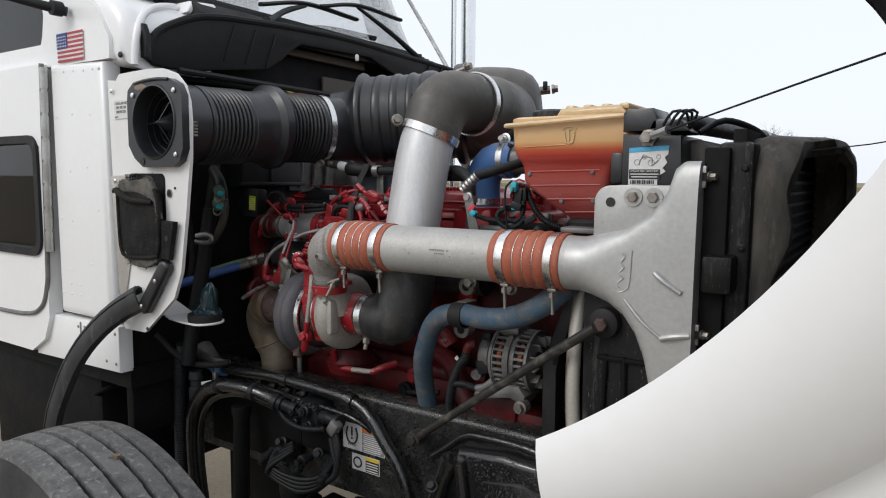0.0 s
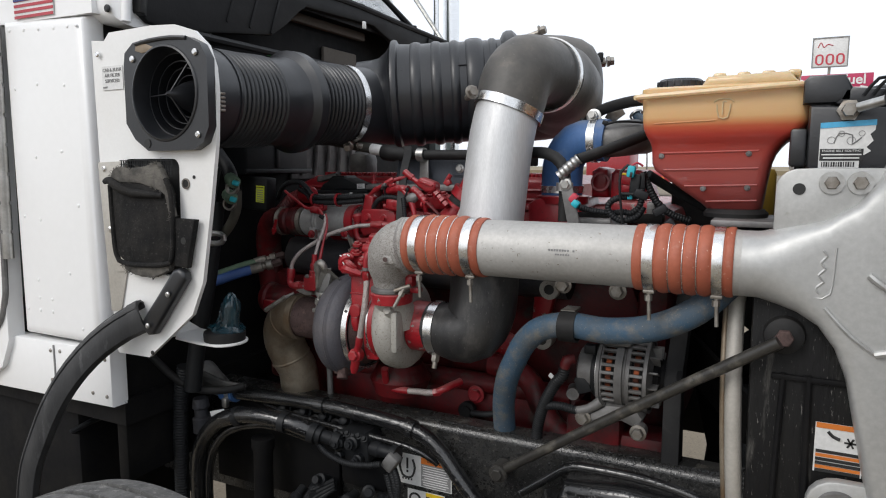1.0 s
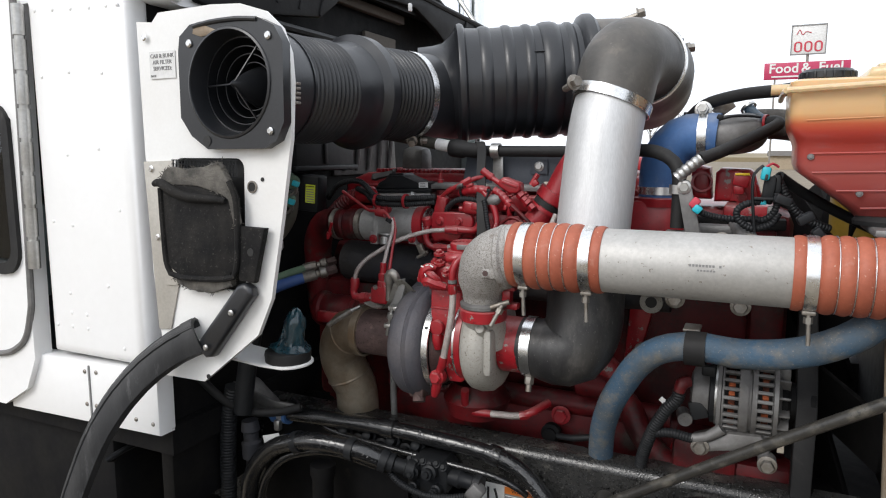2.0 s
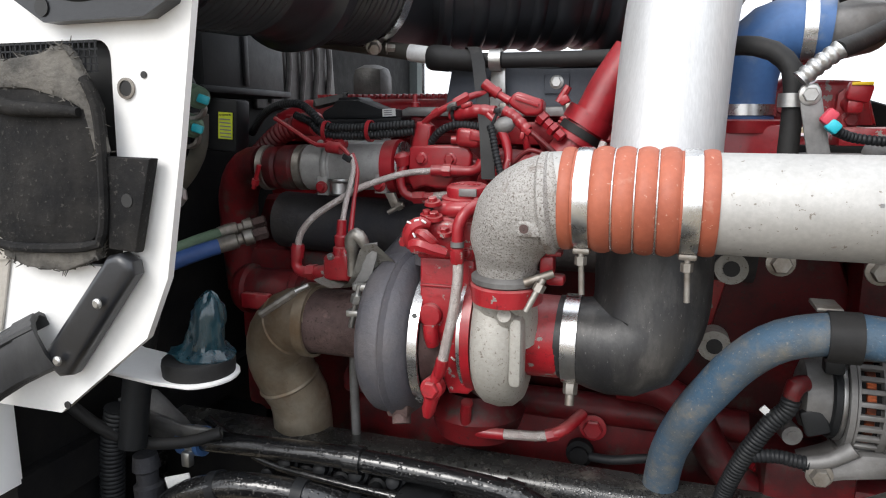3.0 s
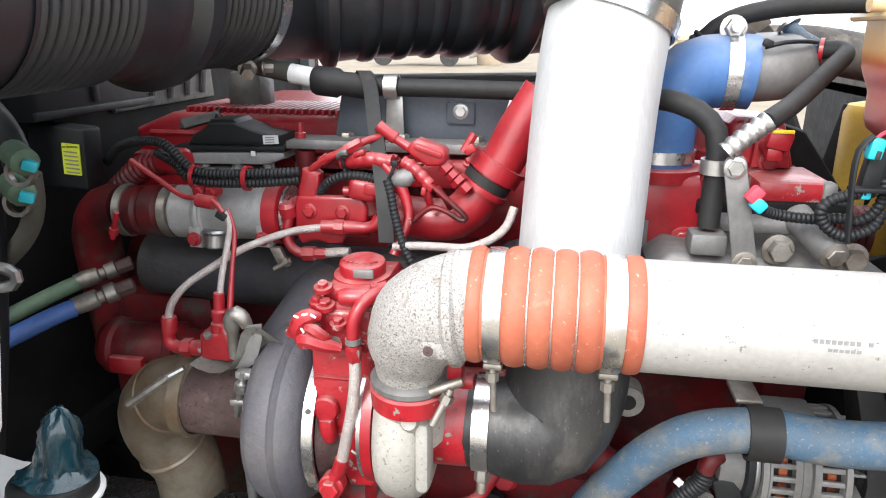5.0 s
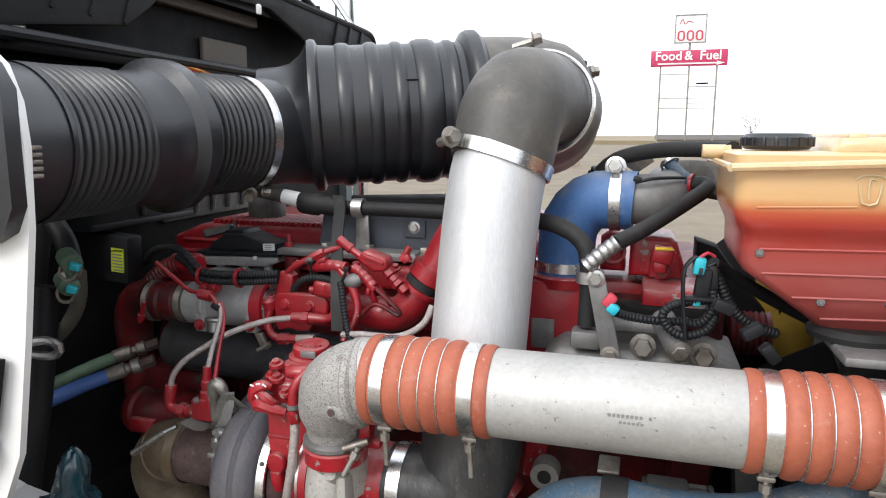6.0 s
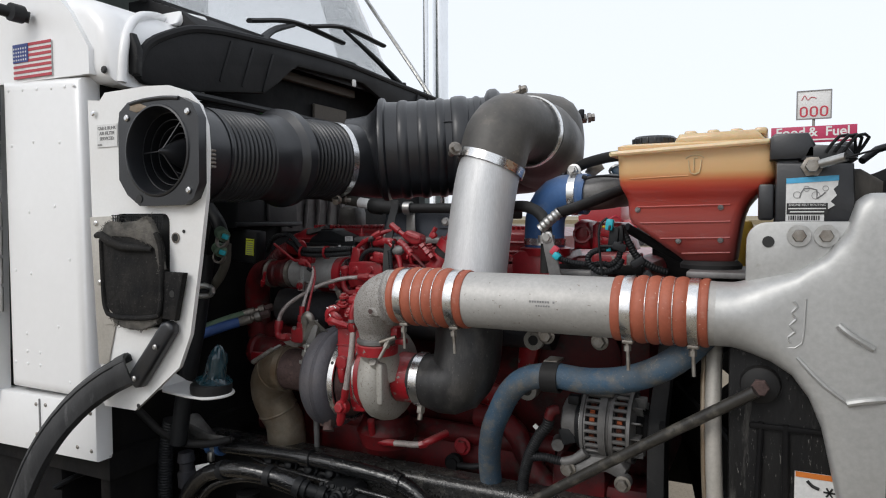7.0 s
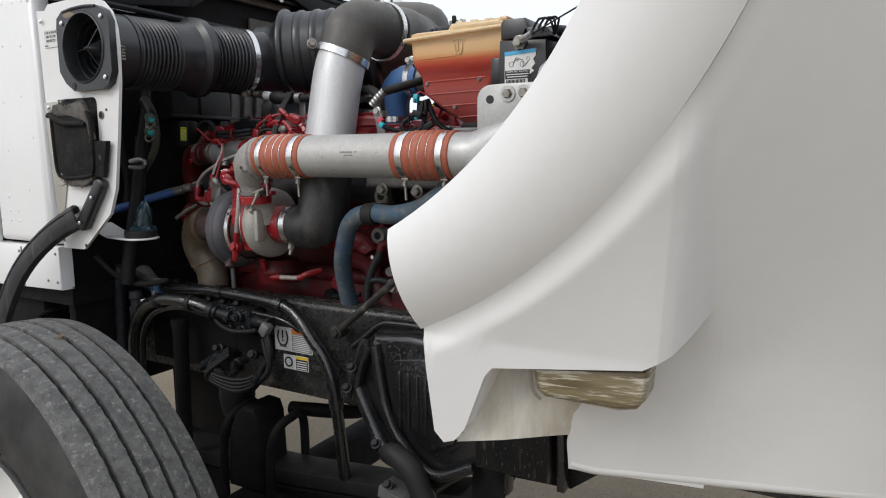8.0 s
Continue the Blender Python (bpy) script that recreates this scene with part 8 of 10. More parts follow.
# ---------------------------------------------------------------- radiator and charge air cooler
cac = thing("charge_air_cooler_tank", (-0.33, 1.04, 1.0), "silver cast charge air cooler end tank with ribs", "end tank")
HI = ((-0.475, 1.3902), (-0.422, 1.3904), (-0.40, 1.396), (-0.35, 1.407), (-0.315, 1.430), (-0.292, 1.462), (-0.280, 1.500), (-0.268, 1.510), (-0.245, 1.510))
LO = ((-0.475, 1.3018), (-0.422, 1.3012), (-0.40, 1.295), (-0.375, 1.287), (-0.350, 1.272), (-0.330, 1.245), (-0.314, 1.205), (-0.288, 1.08), (-0.262, 0.97), (-0.245, 0.94))
flow = bmesh.new()
loops = []
for i in range(47):
    x = -0.475 + 0.230 * i / 46
    hi, lo = glide(x, HI), glide(x, LO)
    w = max(0.0, min(1.0, (x + 0.425) / 0.09))
    e = 2.0 + 4.5 * w * w
    yc, hy, hz, zc = 1.034 + 0.007 * w, 0.0443 - 0.0023 * w, (hi - lo) / 2, (hi + lo) / 2
    loops.append([flow.verts.new((x, yc + math.copysign(abs(math.cos(t)) ** (2 / e), math.cos(t)) * hy, zc + math.copysign(abs(math.sin(t)) ** (2 / e), math.sin(t)) * hz)) for t in (2 * math.pi * k / 64 for k in range(64))])
rings(flow, loops)
part("casting", flow, TANKMET, cac)
tab = part("mounting_tab", slab([(-0.408, 1.385), (-0.408, 1.440)] + arc(-0.382, 1.447, 0.026, 170, 95, 6) + [(-0.36, 1.474), (-0.288, 1.474), (-0.283, 1.45), (-0.30, 1.40)], 1.024, 1.032, bevel=0.0025), TANKMET, cac, "flat tab with two bolts")
part("hole", lathe([(0, 0.0075), (0.0008, 0.0075)], (-0.381, 1.0235, 1.447), (0, -1, 0), 20), INK, tab)
for x in (-0.345, -0.314):
    part("washer", lathe([(0, 0.0145), (0.003, 0.0142)], (x, 1.0235, 1.4555), (0, -1, 0), 28), STEEL, tab)
    part("bolt", lathe([(0.003, 0.0088), (0.008, 0.0086), (0.0095, 0.0075)], (x, 1.0235, 1.4555), (0, -1, 0), 6), BOLT, tab)
part("rib", tube([(-0.345, 0.999, 1.300), (-0.315, 0.996, 1.268), (-0.287, 0.9985, 1.247)], 0.0025, 8), TANKMET, cac)
part("rib", tube([(-0.288, 0.997, 1.247), (-0.27, 0.995, 1.253), (-0.248, 1.0, 1.256)], 0.0045, 8), TANKMET, cac)
part("rib", tube([(-0.300, 0.996, 1.345), (-0.288, 0.994, 1.335), (-0.262, 0.998, 1.318)], 0.0042, 8), TANKMET, cac)
part("raised_script", join(tube([(-0.352, 0.9980, 1.318), (-0.356, 0.9980, 1.325), (-0.348, 0.9980, 1.333), (-0.354, 0.9980, 1.341), (-0.347, 0.9980, 1.349), (-0.352, 0.9980, 1.357), (-0.346, 0.9980, 1.365), (-0.35, 0.9980, 1.372)], 0.0020, 6), tube([(-0.358, 0.9980, 1.312), (-0.340, 0.9980, 1.318), (-0.336, 0.9980, 1.376)], 0.0011, 6)), TANKMET, cac, "raised script flourish")

rad = thing("radiator", (-0.2, 1.58, 0.72), "black radiator stack with side plates and clips", "radiator")
part("core", box((-0.33, 1.58, 1.12), (0.09, 1.0, 0.72), 0.005), DARK, rad)
part("top_tank", slab([(-0.375, 1.46), (-0.375, 1.535), (-0.36, 1.548), (-0.27, 1.545), (-0.225, 1.515), (-0.225, 1.46)], 1.10, 2.02, bevel=0.010, seg=3), FELTRUB, rad, "dusty grey top tank")
part("vent_pipe", tube([(-0.31, 1.10, 1.560), (-0.285, 1.14, 1.570), (-0.275, 1.40, 1.574), (-0.268, 1.72, 1.580), (-0.262, 1.80, 1.572), (-0.26, 1.82, 1.54)], 0.0155, 14), LOOM, rad)
part("pipe_band", ring((-0.269, 1.68, 1.579), (0, 1, 0), 0.0157, 0.03, 0.002, 18), LABEL, rad)
part("side_rail", box((-0.229, 1.06, 1.25), (0.036, 0.05, 0.56), 0.004), DARK, rad)
for z in (1.487, 1.254):
    cl = part("clip", box((-0.253, 1.030, z), (0.026, 0.012, 0.032), 0.002), STEEL, rad)
    part("clip_slot", box((-0.245, 1.0235, z), (0.012, 0.003, 0.012), 0), INK, cl)
    part("clip_bolt", bolt((-0.236, 1.03, z), (1, -0.3, 0), 0.0055, 0.01), BOLT, cl)
for z in (1.345, 1.195, 1.05):
    part("side_tab", box((-0.2515, 1.033, z), (0.010, 0.004, 0.028), 0.001), STEEL, rad)
for z in (1.347, 1.17):
    part("pad_block", box((-0.217, 1.033, z), (0.042, 0.05, 0.055), 0.006), SCUFFED, rad)
part("front_frame", box((-0.206, 1.078, 1.245), (0.050, 0.060, 0.585), 0.008), SCUFFED, rad)
for x, z in ((-0.192, 1.50), (-0.192, 1.385)):
    part("frame_pin", bolt((x, 1.047, z), (0, -1, 0), 0.004, 0.004), LOOM, rad)
cond = part("condenser", box((-0.205, 1.57, 1.17), (0.02, 1.0, 0.775), 0.002), DARK, rad, "dark finned condenser core")
for k in range(30):
    part("core_tube", box((-0.193, 1.595, 0.82 + 0.0235 * k), (0.006, 0.94, 0.007), 0.001), LOOM, cond)
# flared rubber duct lip round the front of the core
YN, YF, ZB, ZT, CRN = 1.058, 2.085, 0.80, 1.552, 0.085
loop = [(YN, ZB + (ZT - CRN - ZB) * i / 26) for i in range(26)]
loop += [(YN + CRN - CRN * math.cos(radians(9 * i)), ZT - CRN + CRN * math.sin(radians(9 * i))) for i in range(11)]
loop += [(YN + CRN + (YF - YN - 2 * CRN) * i / 20, ZT + 0.012 * math.sin(math.pi * i / 20)) for i in range(1, 20)]
loop += [(YF - CRN + CRN * math.sin(radians(9 * i)), ZT - CRN + CRN * math.cos(radians(9 * i))) for i in range(11)]
loop += [(YF, ZT - CRN - (ZT - CRN - ZB) * i / 20) for i in range(1, 21)]
seal = bmesh.new()
sv = []
for i, (y, z) in enumerate(loop):
    near = y < 1.3
    up = max(0.0, min(1.0, (z - 1.26) / 0.24))
    up = up * up * (3 - 2 * up)
    wave = 0.006 * math.sin(z * 46) + 0.004 * math.sin(z * 19 + 1) if near else 0.006 * math.sin(y * 9)
    depth = 0.028 + 0.028 * up + wave if near else 0.086 + 0.4 * wave
    fold = 0.010 + 0.5 * wave if near else 0.006
    cy = 1 if y < 1.5 else -1
    row = []
    for u, inn in ((-0.35, 0.006), (0, 0.004), (0.2, 0.0), (0.5, fold * 0.3), (0.8, fold * 0.5), (0.96, fold), (1.0, fold + 0.012), (0.93, fold + 0.022), (0.75, fold + 0.026)):
        tall = z if z < ZT - CRN else z - inn
        row.append(seal.verts.new((-0.184 + depth * u, y + cy * inn, tall)))
    sv.append(row)
for i in range(len(sv) - 1):
    for j in range(8):
        seal.faces.new((sv[i][j], sv[i][j + 1], sv[i + 1][j + 1], sv[i + 1][j]))
bmesh.ops.recalc_face_normals(seal, faces=seal.faces[:])
bmesh.ops.solidify(seal, geom=seal.faces[:], thickness=0.003)
seal = part("duct_seal", seal, FELTRUB, rad, "wavy dusty rubber duct lip")
part("cap_cable", tube([(-0.27, 1.10, 1.555), (-0.24, 1.13, 1.575), (-0.20, 1.18, 1.56), (-0.18, 1.2, 1.53)], 0.005, 10), LOOM, rad)
sh = thing("fan_shroud", (-0.42, 1.2, 0.75), "black fan shroud side with warning decal and pale rim", "shroud")
part("side_plate", slab([(-0.422, 0.72), (-0.428, 1.30), (-0.28, 1.30), (-0.26, 0.72)], 1.040, 1.058, bevel=0.006), SCUFFED, sh)
part("rim", tube([(-0.462, 1.12, 1.33), (-0.463, 1.085, 1.25), (-0.460, 1.062, 1.15), (-0.455, 1.06, 1.05), (-0.447, 1.075, 0.93), (-0.44, 1.12, 0.82)], 0.0045, 10), TANPIPE, sh, "pale metal rim strip")
part("rim_band", tube([(-0.448, 1.11, 1.33), (-0.449, 1.075, 1.25), (-0.446, 1.052, 1.15), (-0.441, 1.05, 1.05), (-0.433, 1.065, 0.93), (-0.426, 1.11, 0.82)], 0.0115, 10), STRIPMET, sh)
part("bead", tube([(-0.385, 1.037, 1.20), (-0.39, 1.036, 1.0), (-0.385, 1.037, 0.8)], 0.004, 8), DARK, sh)
part("bead", tube([(-0.355, 1.037, 1.20), (-0.352, 1.036, 1.0), (-0.35, 1.037, 0.8)], 0.005, 8), DARK, sh)
part("step", box((-0.345, 1.036, 1.195), (0.11, 0.006, 0.008), 0.002), DARK, sh)
part("mount_cup", lathe([(0, 0.026), (0.012, 0.024), (0.016, 0.017)], (-0.387, 1.036, 1.253), (0, -1, 0), 28), RUBBER, sh)
part("mount_bolt", bolt((-0.387, 1.016, 1.253), (0, -1, 0), 0.0115, 0.009, False), RUSTY, sh)
dc = part("warning_decal", tile(-0.315, 1.105, 0.056, 0.068, 1.0385), LABEL, sh, "orange and white warning decal")
part("orange_band", tile(-0.315, 1.1355, 0.054, 0.007, 1.0372, 0.0008), WARN, dc)
part("picture_panel", join(tube([(-0.328, 1.0372, 1.128), (-0.322, 1.0372, 1.122), (-0.314, 1.0372, 1.119)], 0.0022, 6), *[box((-0.302, 1.0372, 1.116), (0.014, 0.001, 0.0022), 0, (0, 60 * k, 0)) for k in range(3)]), INK, dc)
for z, m in ((1.100, INK), (1.0945, WARN), (1.089, INK), (1.0835, INK), (1.0785, WARN), (1.0735, INK)):
    part("print_bar", tile(-0.315, z, 0.052, 0.0042, 1.0372, 0.0008), m, dc)
ft = part("foot_bracket", slab(arc(-0.315, 1.035, 0.036, 90, 270, 10) + [(-0.24, 0.999), (-0.24, 1.071)], 1.012, 1.030, bevel=0.004), TANKMET, sh, "silver foot bracket")
part("foot_washer", lathe([(0, 0.026), (0.006, 0.025)], (-0.313, 1.012, 1.033), (0, -1, 0), 28), GREYCAST, ft)
part("foot_bolt", bolt((-0.313, 1.006, 1.033), (0, -1, 0), 0.010, 0.008), BOLT, ft)
stay = thing("radiator_stay_rod", (-0.6, 1.07, 0.92), "black stay rod, wet and dusty, from frame to radiator", "rod")
part("rod", tube([(-0.815, 1.115, 0.940), (-0.60, 1.06, 1.100), (-0.392, 1.005, 1.249)], 0.0085, 12, 0.1), DUSTROD, stay)
part("eye", join(lathe([(-0.018, 0.017), (0.012, 0.017)], (-0.823, 1.118, 0.934), (0, -1, 0), 24), bolt((-0.823, 1.105, 0.934), (0, -1, 0), 0.011, 0.008)), DUSTROD, stay)

# ---------------------------------------------------------------- frame rail and what hangs on it
fr = thing("frame_rail", (-0.9, 1.2, 0.74), "wet black steel frame rail", "frame rail")
part("channel", slab([(1.155, 0.74)] + [(1.173 - 0.018 * math.cos(radians(15 * k)), 0.968 + 0.018 * math.sin(radians(15 * k))) for k in range(7)] + [(1.207, 0.986), (1.207, 0.976), (1.176, 0.976), (1.165, 0.965), (1.165, 0.74)], -2.2, 0.2, "yz", 0), RAILWET, fr)
part("bottom_flange", box((-1.0, 1.185, 0.748), (2.4, 0.050, 0.010), 0.003), WET, fr)
dd = part("tyre_decal", tile(-0.9985, 0.880, 0.125, 0.062, 1.1535), LABEL, fr, "white decal with a tyre warning sign")
part("sign_ring", tube([(-1.045, 1.1522, 0.902), (-1.050, 1.1522, 0.885), (-1.044, 1.1522, 0.867), (-1.033, 1.1522, 0.863), (-1.022, 1.1522, 0.867), (-1.016, 1.1522, 0.885), (-1.021, 1.1522, 0.902)], 0.0022, 6), INK, dd)
part("sign_mark", join(tile(-1.033, 0.892, 0.0042, 0.022, 1.1522, 0.0008), tile(-1.033, 0.8755, 0.0042, 0.005, 1.1522, 0.0008), *[tile(-1.043 + 0.0065 * k, 0.860, 0.003, 0.004, 1.1522, 0.0008) for k in range(4)]), INK, dd)
part("text_panel", tile(-0.970, 0.874, 0.064, 0.046, 1.1524, 0.0006), GREYINK, dd)
part("orange_band", tile(-0.970, 0.9035, 0.064, 0.0125, 1.1522, 0.0008), WARN, dd)
words("WARNING", 0.0095, facing(-0.966, 1.1515, 0.9035), INK, "print", dd)
for k in range(9):
    part("print_bar", tile(-0.972 + 0.002 * (k % 2), 0.8935 - 0.0048 * k, 0.056 - 0.006 * (k % 3 == 2), 0.0014, 1.1518, 0.0006), LABEL, dd)
d2 = part("ring_decal", tile(-0.992, 0.821, 0.082, 0.038, 1.1535), LABEL, fr, "small white decal with a ring sign")
part("ring_sign", ring((-1.016, 1.1525, 0.821), (0, 1, 0), 0.0095, 0.001, 0.004, 24), INK, d2)
part("yellow_band", tile(-0.972, 0.8355, 0.039, 0.007, 1.1522, 0.0008), YPRINT, d2)
part("text_panel", tile(-0.972, 0.8175, 0.039, 0.027, 1.1524, 0.0006), INK, d2)
for k in range(4):
    part("print_bar", tile(-0.972, 0.826 - 0.006 * k, 0.033, 0.0022, 1.1518, 0.0006), LABEL, d2)

rd = random.Random(11)
bead = bmesh.new()
for k in range(6200):
    u = rd.random()
    x = rd.uniform(-1.30, -0.42) if k % 3 == 0 else rd.uniform(-0.98, -0.42)
    if u < 0.72:
        c, nrm = Vector((x, 1.1548, rd.uniform(0.80, 0.966))), Vector((0, -1, 0.1))
    else:
        a = radians(rd.uniform(0, 80))
        c, nrm = Vector((x, 1.173 - 0.018 * math.cos(a), 0.968 + 0.018 * math.sin(a))), Vector((0, -math.cos(a), math.sin(a)))
    r = rd.uniform(0.0007, 0.0016) if rd.random() < 0.8 else rd.uniform(0.0016, 0.0026)
    nrm.normalize()
    _, e1, e2 = basis(nrm)
    low = [bead.verts.new(c + (e1 * math.cos(t) + e2 * math.sin(t)) * r) for t in (2 * math.pi * j / 7 for j in range(7))]
    mid = [bead.verts.new(c + (e1 * math.cos(t) + e2 * math.sin(t)) * r * 0.7 + nrm * r * 0.5) for t in (2 * math.pi * j / 7 for j in range(7))]
    tip = bead.verts.new(c + nrm * r * 0.7)
    for j in range(7):
        bead.faces.new((low[j], low[(j + 1) % 7], mid[(j + 1) % 7], mid[j]))
        bead.faces.new((mid[j], mid[(j + 1) % 7], tip))
drops_ob = part("rain_bead_film", bead, WATER, fr, "clear rain beads on black paint")
tagged(drops_ob, "clear rain beads on black paint", kind="stuff")

ct = thing("coolant_line", (-1.1, 1.12, 0.9), "wet black steel coolant tube along the frame", "tube")
part("tube", tube([(-1.455, 1.12, 0.982), (-1.36, 1.12, 0.987), (-1.25, 1.12, 0.992), (-1.14, 1.12, 0.990), (-1.03, 1.122, 0.982), (-0.975, 1.122, 0.968), (-0.94, 1.118, 0.945), (-0.90, 1.112, 0.905), (-0.860, 1.11, 0.860), (-0.838, 1.11, 0.80), (-0.828, 1.115, 0.70), (-0.826, 1.13, 0.56)], 0.0145, 16), WET, ct)
for p, d in (((-1.215, 1.12, 0.992), (1, 0, 0)), ((-1.01, 1.122, 0.979), (1, 0, -0.2)), ((-0.840, 1.11, 0.805), (0.15, 0, -1)), ((-0.832, 1.112, 0.755), (0.1, 0, -1))):
    part("clip", ring(p, d, 0.0145, 0.022, 0.0035, 20), WET, ct)
bluef = part("blue_sleeve", tube([(-1.478, 1.12, 0.98), (-1.442, 1.12, 0.982)], 0.0205, 18), BLUEBOOT, ct, "blue silicone end with worm clamp")
part("worm_clamp", join(ring((-1.455, 1.12, 0.9815), (1, 0, 0.03), 0.0188, 0.012, 0.002, 20), box((-1.455, 1.098, 0.965), (0.014, 0.012, 0.022), 0.003)), STEEL, bluef)
part("grey_adapter", tube([(-1.56, 1.14, 1.01), (-1.51, 1.13, 0.99), (-1.47, 1.12, 0.981)], [0.028, 0.024, 0.017], 16), GREYCAST, ct, "dull grey adapter")
part("adapter_strap", slab([(-1.60, 1.045), (-1.60, 1.02), (-1.47, 0.995), (-1.40, 1.005), (-1.40, 1.013), (-1.46, 1.012)], 1.098, 1.104, bevel=0.001), GREYCAST, ct)
solo("brake_pipe", tube([(-1.46, 1.15, 1.0), (-1.36, 1.128, 0.965), (-1.25, 1.118, 0.957), (-1.08, 1.115, 0.949), (-1.01, 1.115, 0.944), (-0.97, 1.12, 0.93), (-0.955, 1.13, 0.915)], 0.006, 10), WET, "thin black pipe along the frame", "tube")
solo("side_pipe", tube([(-0.785, 1.125, 0.90), (-0.74, 1.122, 0.935), (-0.70, 1.12, 0.966), (-0.66, 1.12, 0.972), (-0.55, 1.118, 0.970), (-0.45, 1.112, 0.945), (-0.39, 1.105, 0.88), (-0.36, 1.1, 0.78)], 0.008, 10), WET, "bent black pipe on the frame side", "tube")
arch = thing("arched_hose", (-1.4, 1.06, 0.6), "thick black hose arching beside the frame", "hose")
part("hose", tube([(-1.50, 1.07, 0.60), (-1.505, 1.06, 0.75), (-1.485, 1.05, 0.87), (-1.435, 1.045, 0.938), (-1.37, 1.045, 0.968), (-1.31, 1.05, 0.975), (-1.245, 1.06, 0.968), (-1.19, 1.075, 0.95)], 0.0165, 16), WET, arch)
part("second_hose", tube([(-1.48, 1.08, 0.60), (-1.485, 1.07, 0.74), (-1.465, 1.06, 0.85), (-1.42, 1.055, 0.915), (-1.36, 1.06, 0.945), (-1.29, 1.065, 0.953), (-1.20, 1.08, 0.935)], 0.009, 12), WET, arch)
for p, d in (((-1.37, 1.048, 0.966), (1, 0, 0.35)), ((-1.26, 1.058, 0.969), (1, 0.1, -0.1)), ((-1.20, 1.072, 0.953), (1, 0.2, -0.3))):
    part("tie", ring(p, d, 0.0172, 0.014, 0.003, 18), LOOM, arch)
part("end_nut", lathe([(0, 0.0175), (0.012, 0.0175), (0.014, 0.013), (0.034, 0.013), (0.036, 0.017), (0.05, 0.017)], (-1.195, 1.074, 0.952), (0.9, 0.25, -0.25), 14), LOOM, arch)
av = thing("air_valve", (-1.12, 1.11, 0.85), "black air valve manifold with small hoses", "valve")
part("body", slab([(-1.168, 0.905), (-1.168, 0.945), (-1.155, 0.958), (-1.10, 0.958), (-1.088, 0.945), (-1.088, 0.905), (-1.10, 0.893), (-1.155, 0.893)], 1.095, 1.150, bevel=0.006), LOOM, av)
for x, z, r in ((-1.150, 0.935, 0.012), (-1.118, 0.940, 0.014), (-1.150, 0.908, 0.009), (-1.105, 0.910, 0.010)):
    part("port", join(lathe([(0, r), (0.014, r), (0.016, r * 0.7), (0.024, r * 0.7)], (x, 1.096, z), (0, -1, 0.15), 16), lathe([(0.024, r * 0.45), (0.028, r * 0.4)], (x, 1.096, z), (0, -1, 0.15), 6)), LOOM, av)
part("neck", lathe([(0, 0.014), (0.02, 0.016), (0.024, 0.013), (0.045, 0.013), (0.048, 0.018), (0.06, 0.018)], (-1.088, 1.11, 0.930), (1, -0.05, -0.05), 14), LOOM, av)
part("elbow_block", box((-1.035, 1.095, 0.918), (0.026, 0.024, 0.036), 0.006, (0, 35, 0)), GREYCAST, av, "grey connector elbow")
for k in range(6):
    part("bolt", bolt((-1.16 + 0.013 * k, 1.094, 0.955 - 0.004 * (k % 2)), (0, -0.7, 0.7), 0.005, 0.006), LOOM, av)
part("bracket", box((-1.12, 1.14, 0.86), (0.11, 0.03, 0.06), 0.01), DARK, av)
for k, (x0, z0) in enumerate(((-1.030, 0.905), (-1.036, 0.900), (-1.046, 0.892))):
    part("small_hose", tube([(x0, 1.095, z0), (x0 + 0.012, 1.09, z0 - 0.03), (x0 + 0.006 + 0.008 * k, 1.09, z0 - 0.075), (x0 - 0.02, 1.10, z0 - 0.115), (x0 - 0.07, 1.12, z0 - 0.13 - 0.012 * k)], 0.0058, 10, ripple=(0.0045, 0.0008)), LOOM, av)
for k in range(7):
    part("lower_fitting", join(lathe([(0, 0.010), (0.02, 0.010), (0.022, 0.013), (0.034, 0.013), (0.036, 0.008), (0.05, 0.008)], (-1.27 + 0.033 * k, 1.125, 0.80 + 0.016 * (k % 3)), (0.4 * (k % 2), -0.7, 0.3 * (k % 3 - 1)), 10)), LOOM, av)
loom([(-1.205, 1.08, 0.940), (-1.17, 1.072, 0.918), (-1.12, 1.065, 0.910), (-1.075, 1.066, 0.914), (-1.048, 1.075, 0.918)], 0.0052, "black corrugated loom to the air valve")
for k in range(4):
    loom([(-1.17, 1.10, 0.85 - 0.006 * k), (-1.23, 1.09 - 0.006 * k, 0.81 - 0.01 * k), (-1.22, 1.08, 0.78 - 0.008 * k), (-1.14, 1.085, 0.772 - 0.01 * k), (-1.08, 1.10, 0.79 - 0.006 * k), (-1.04 - 0.01 * k, 1.11, 0.84)], 0.0052, "black hose looped below the valve", ripple=(0.03, 0.0005))
# more fittings behind the arched hose
fg = thing("frame_fittings", (-1.30, 1.13, 0.93), "black bolted fittings on the frame side", "fittings")
for k in range(8):
    x = -1.35 + 0.026 * k
    part("fitting", lathe([(0, 0.012), (0.012, 0.013), (0.014, 0.009), (0.03, 0.009), (0.032, 0.006)], (x, 1.150, 0.948 + 0.006 * (k % 2)), (0.1, -1, 0.5 * (k % 2)), 10), LOOM, fg)
# added black plate: covers the rail web to darken the space under the arch
part("plate", box((-1.36, 1.148, 0.862), (0.34, 0.010, 0.19), 0.003), DARK, fg)

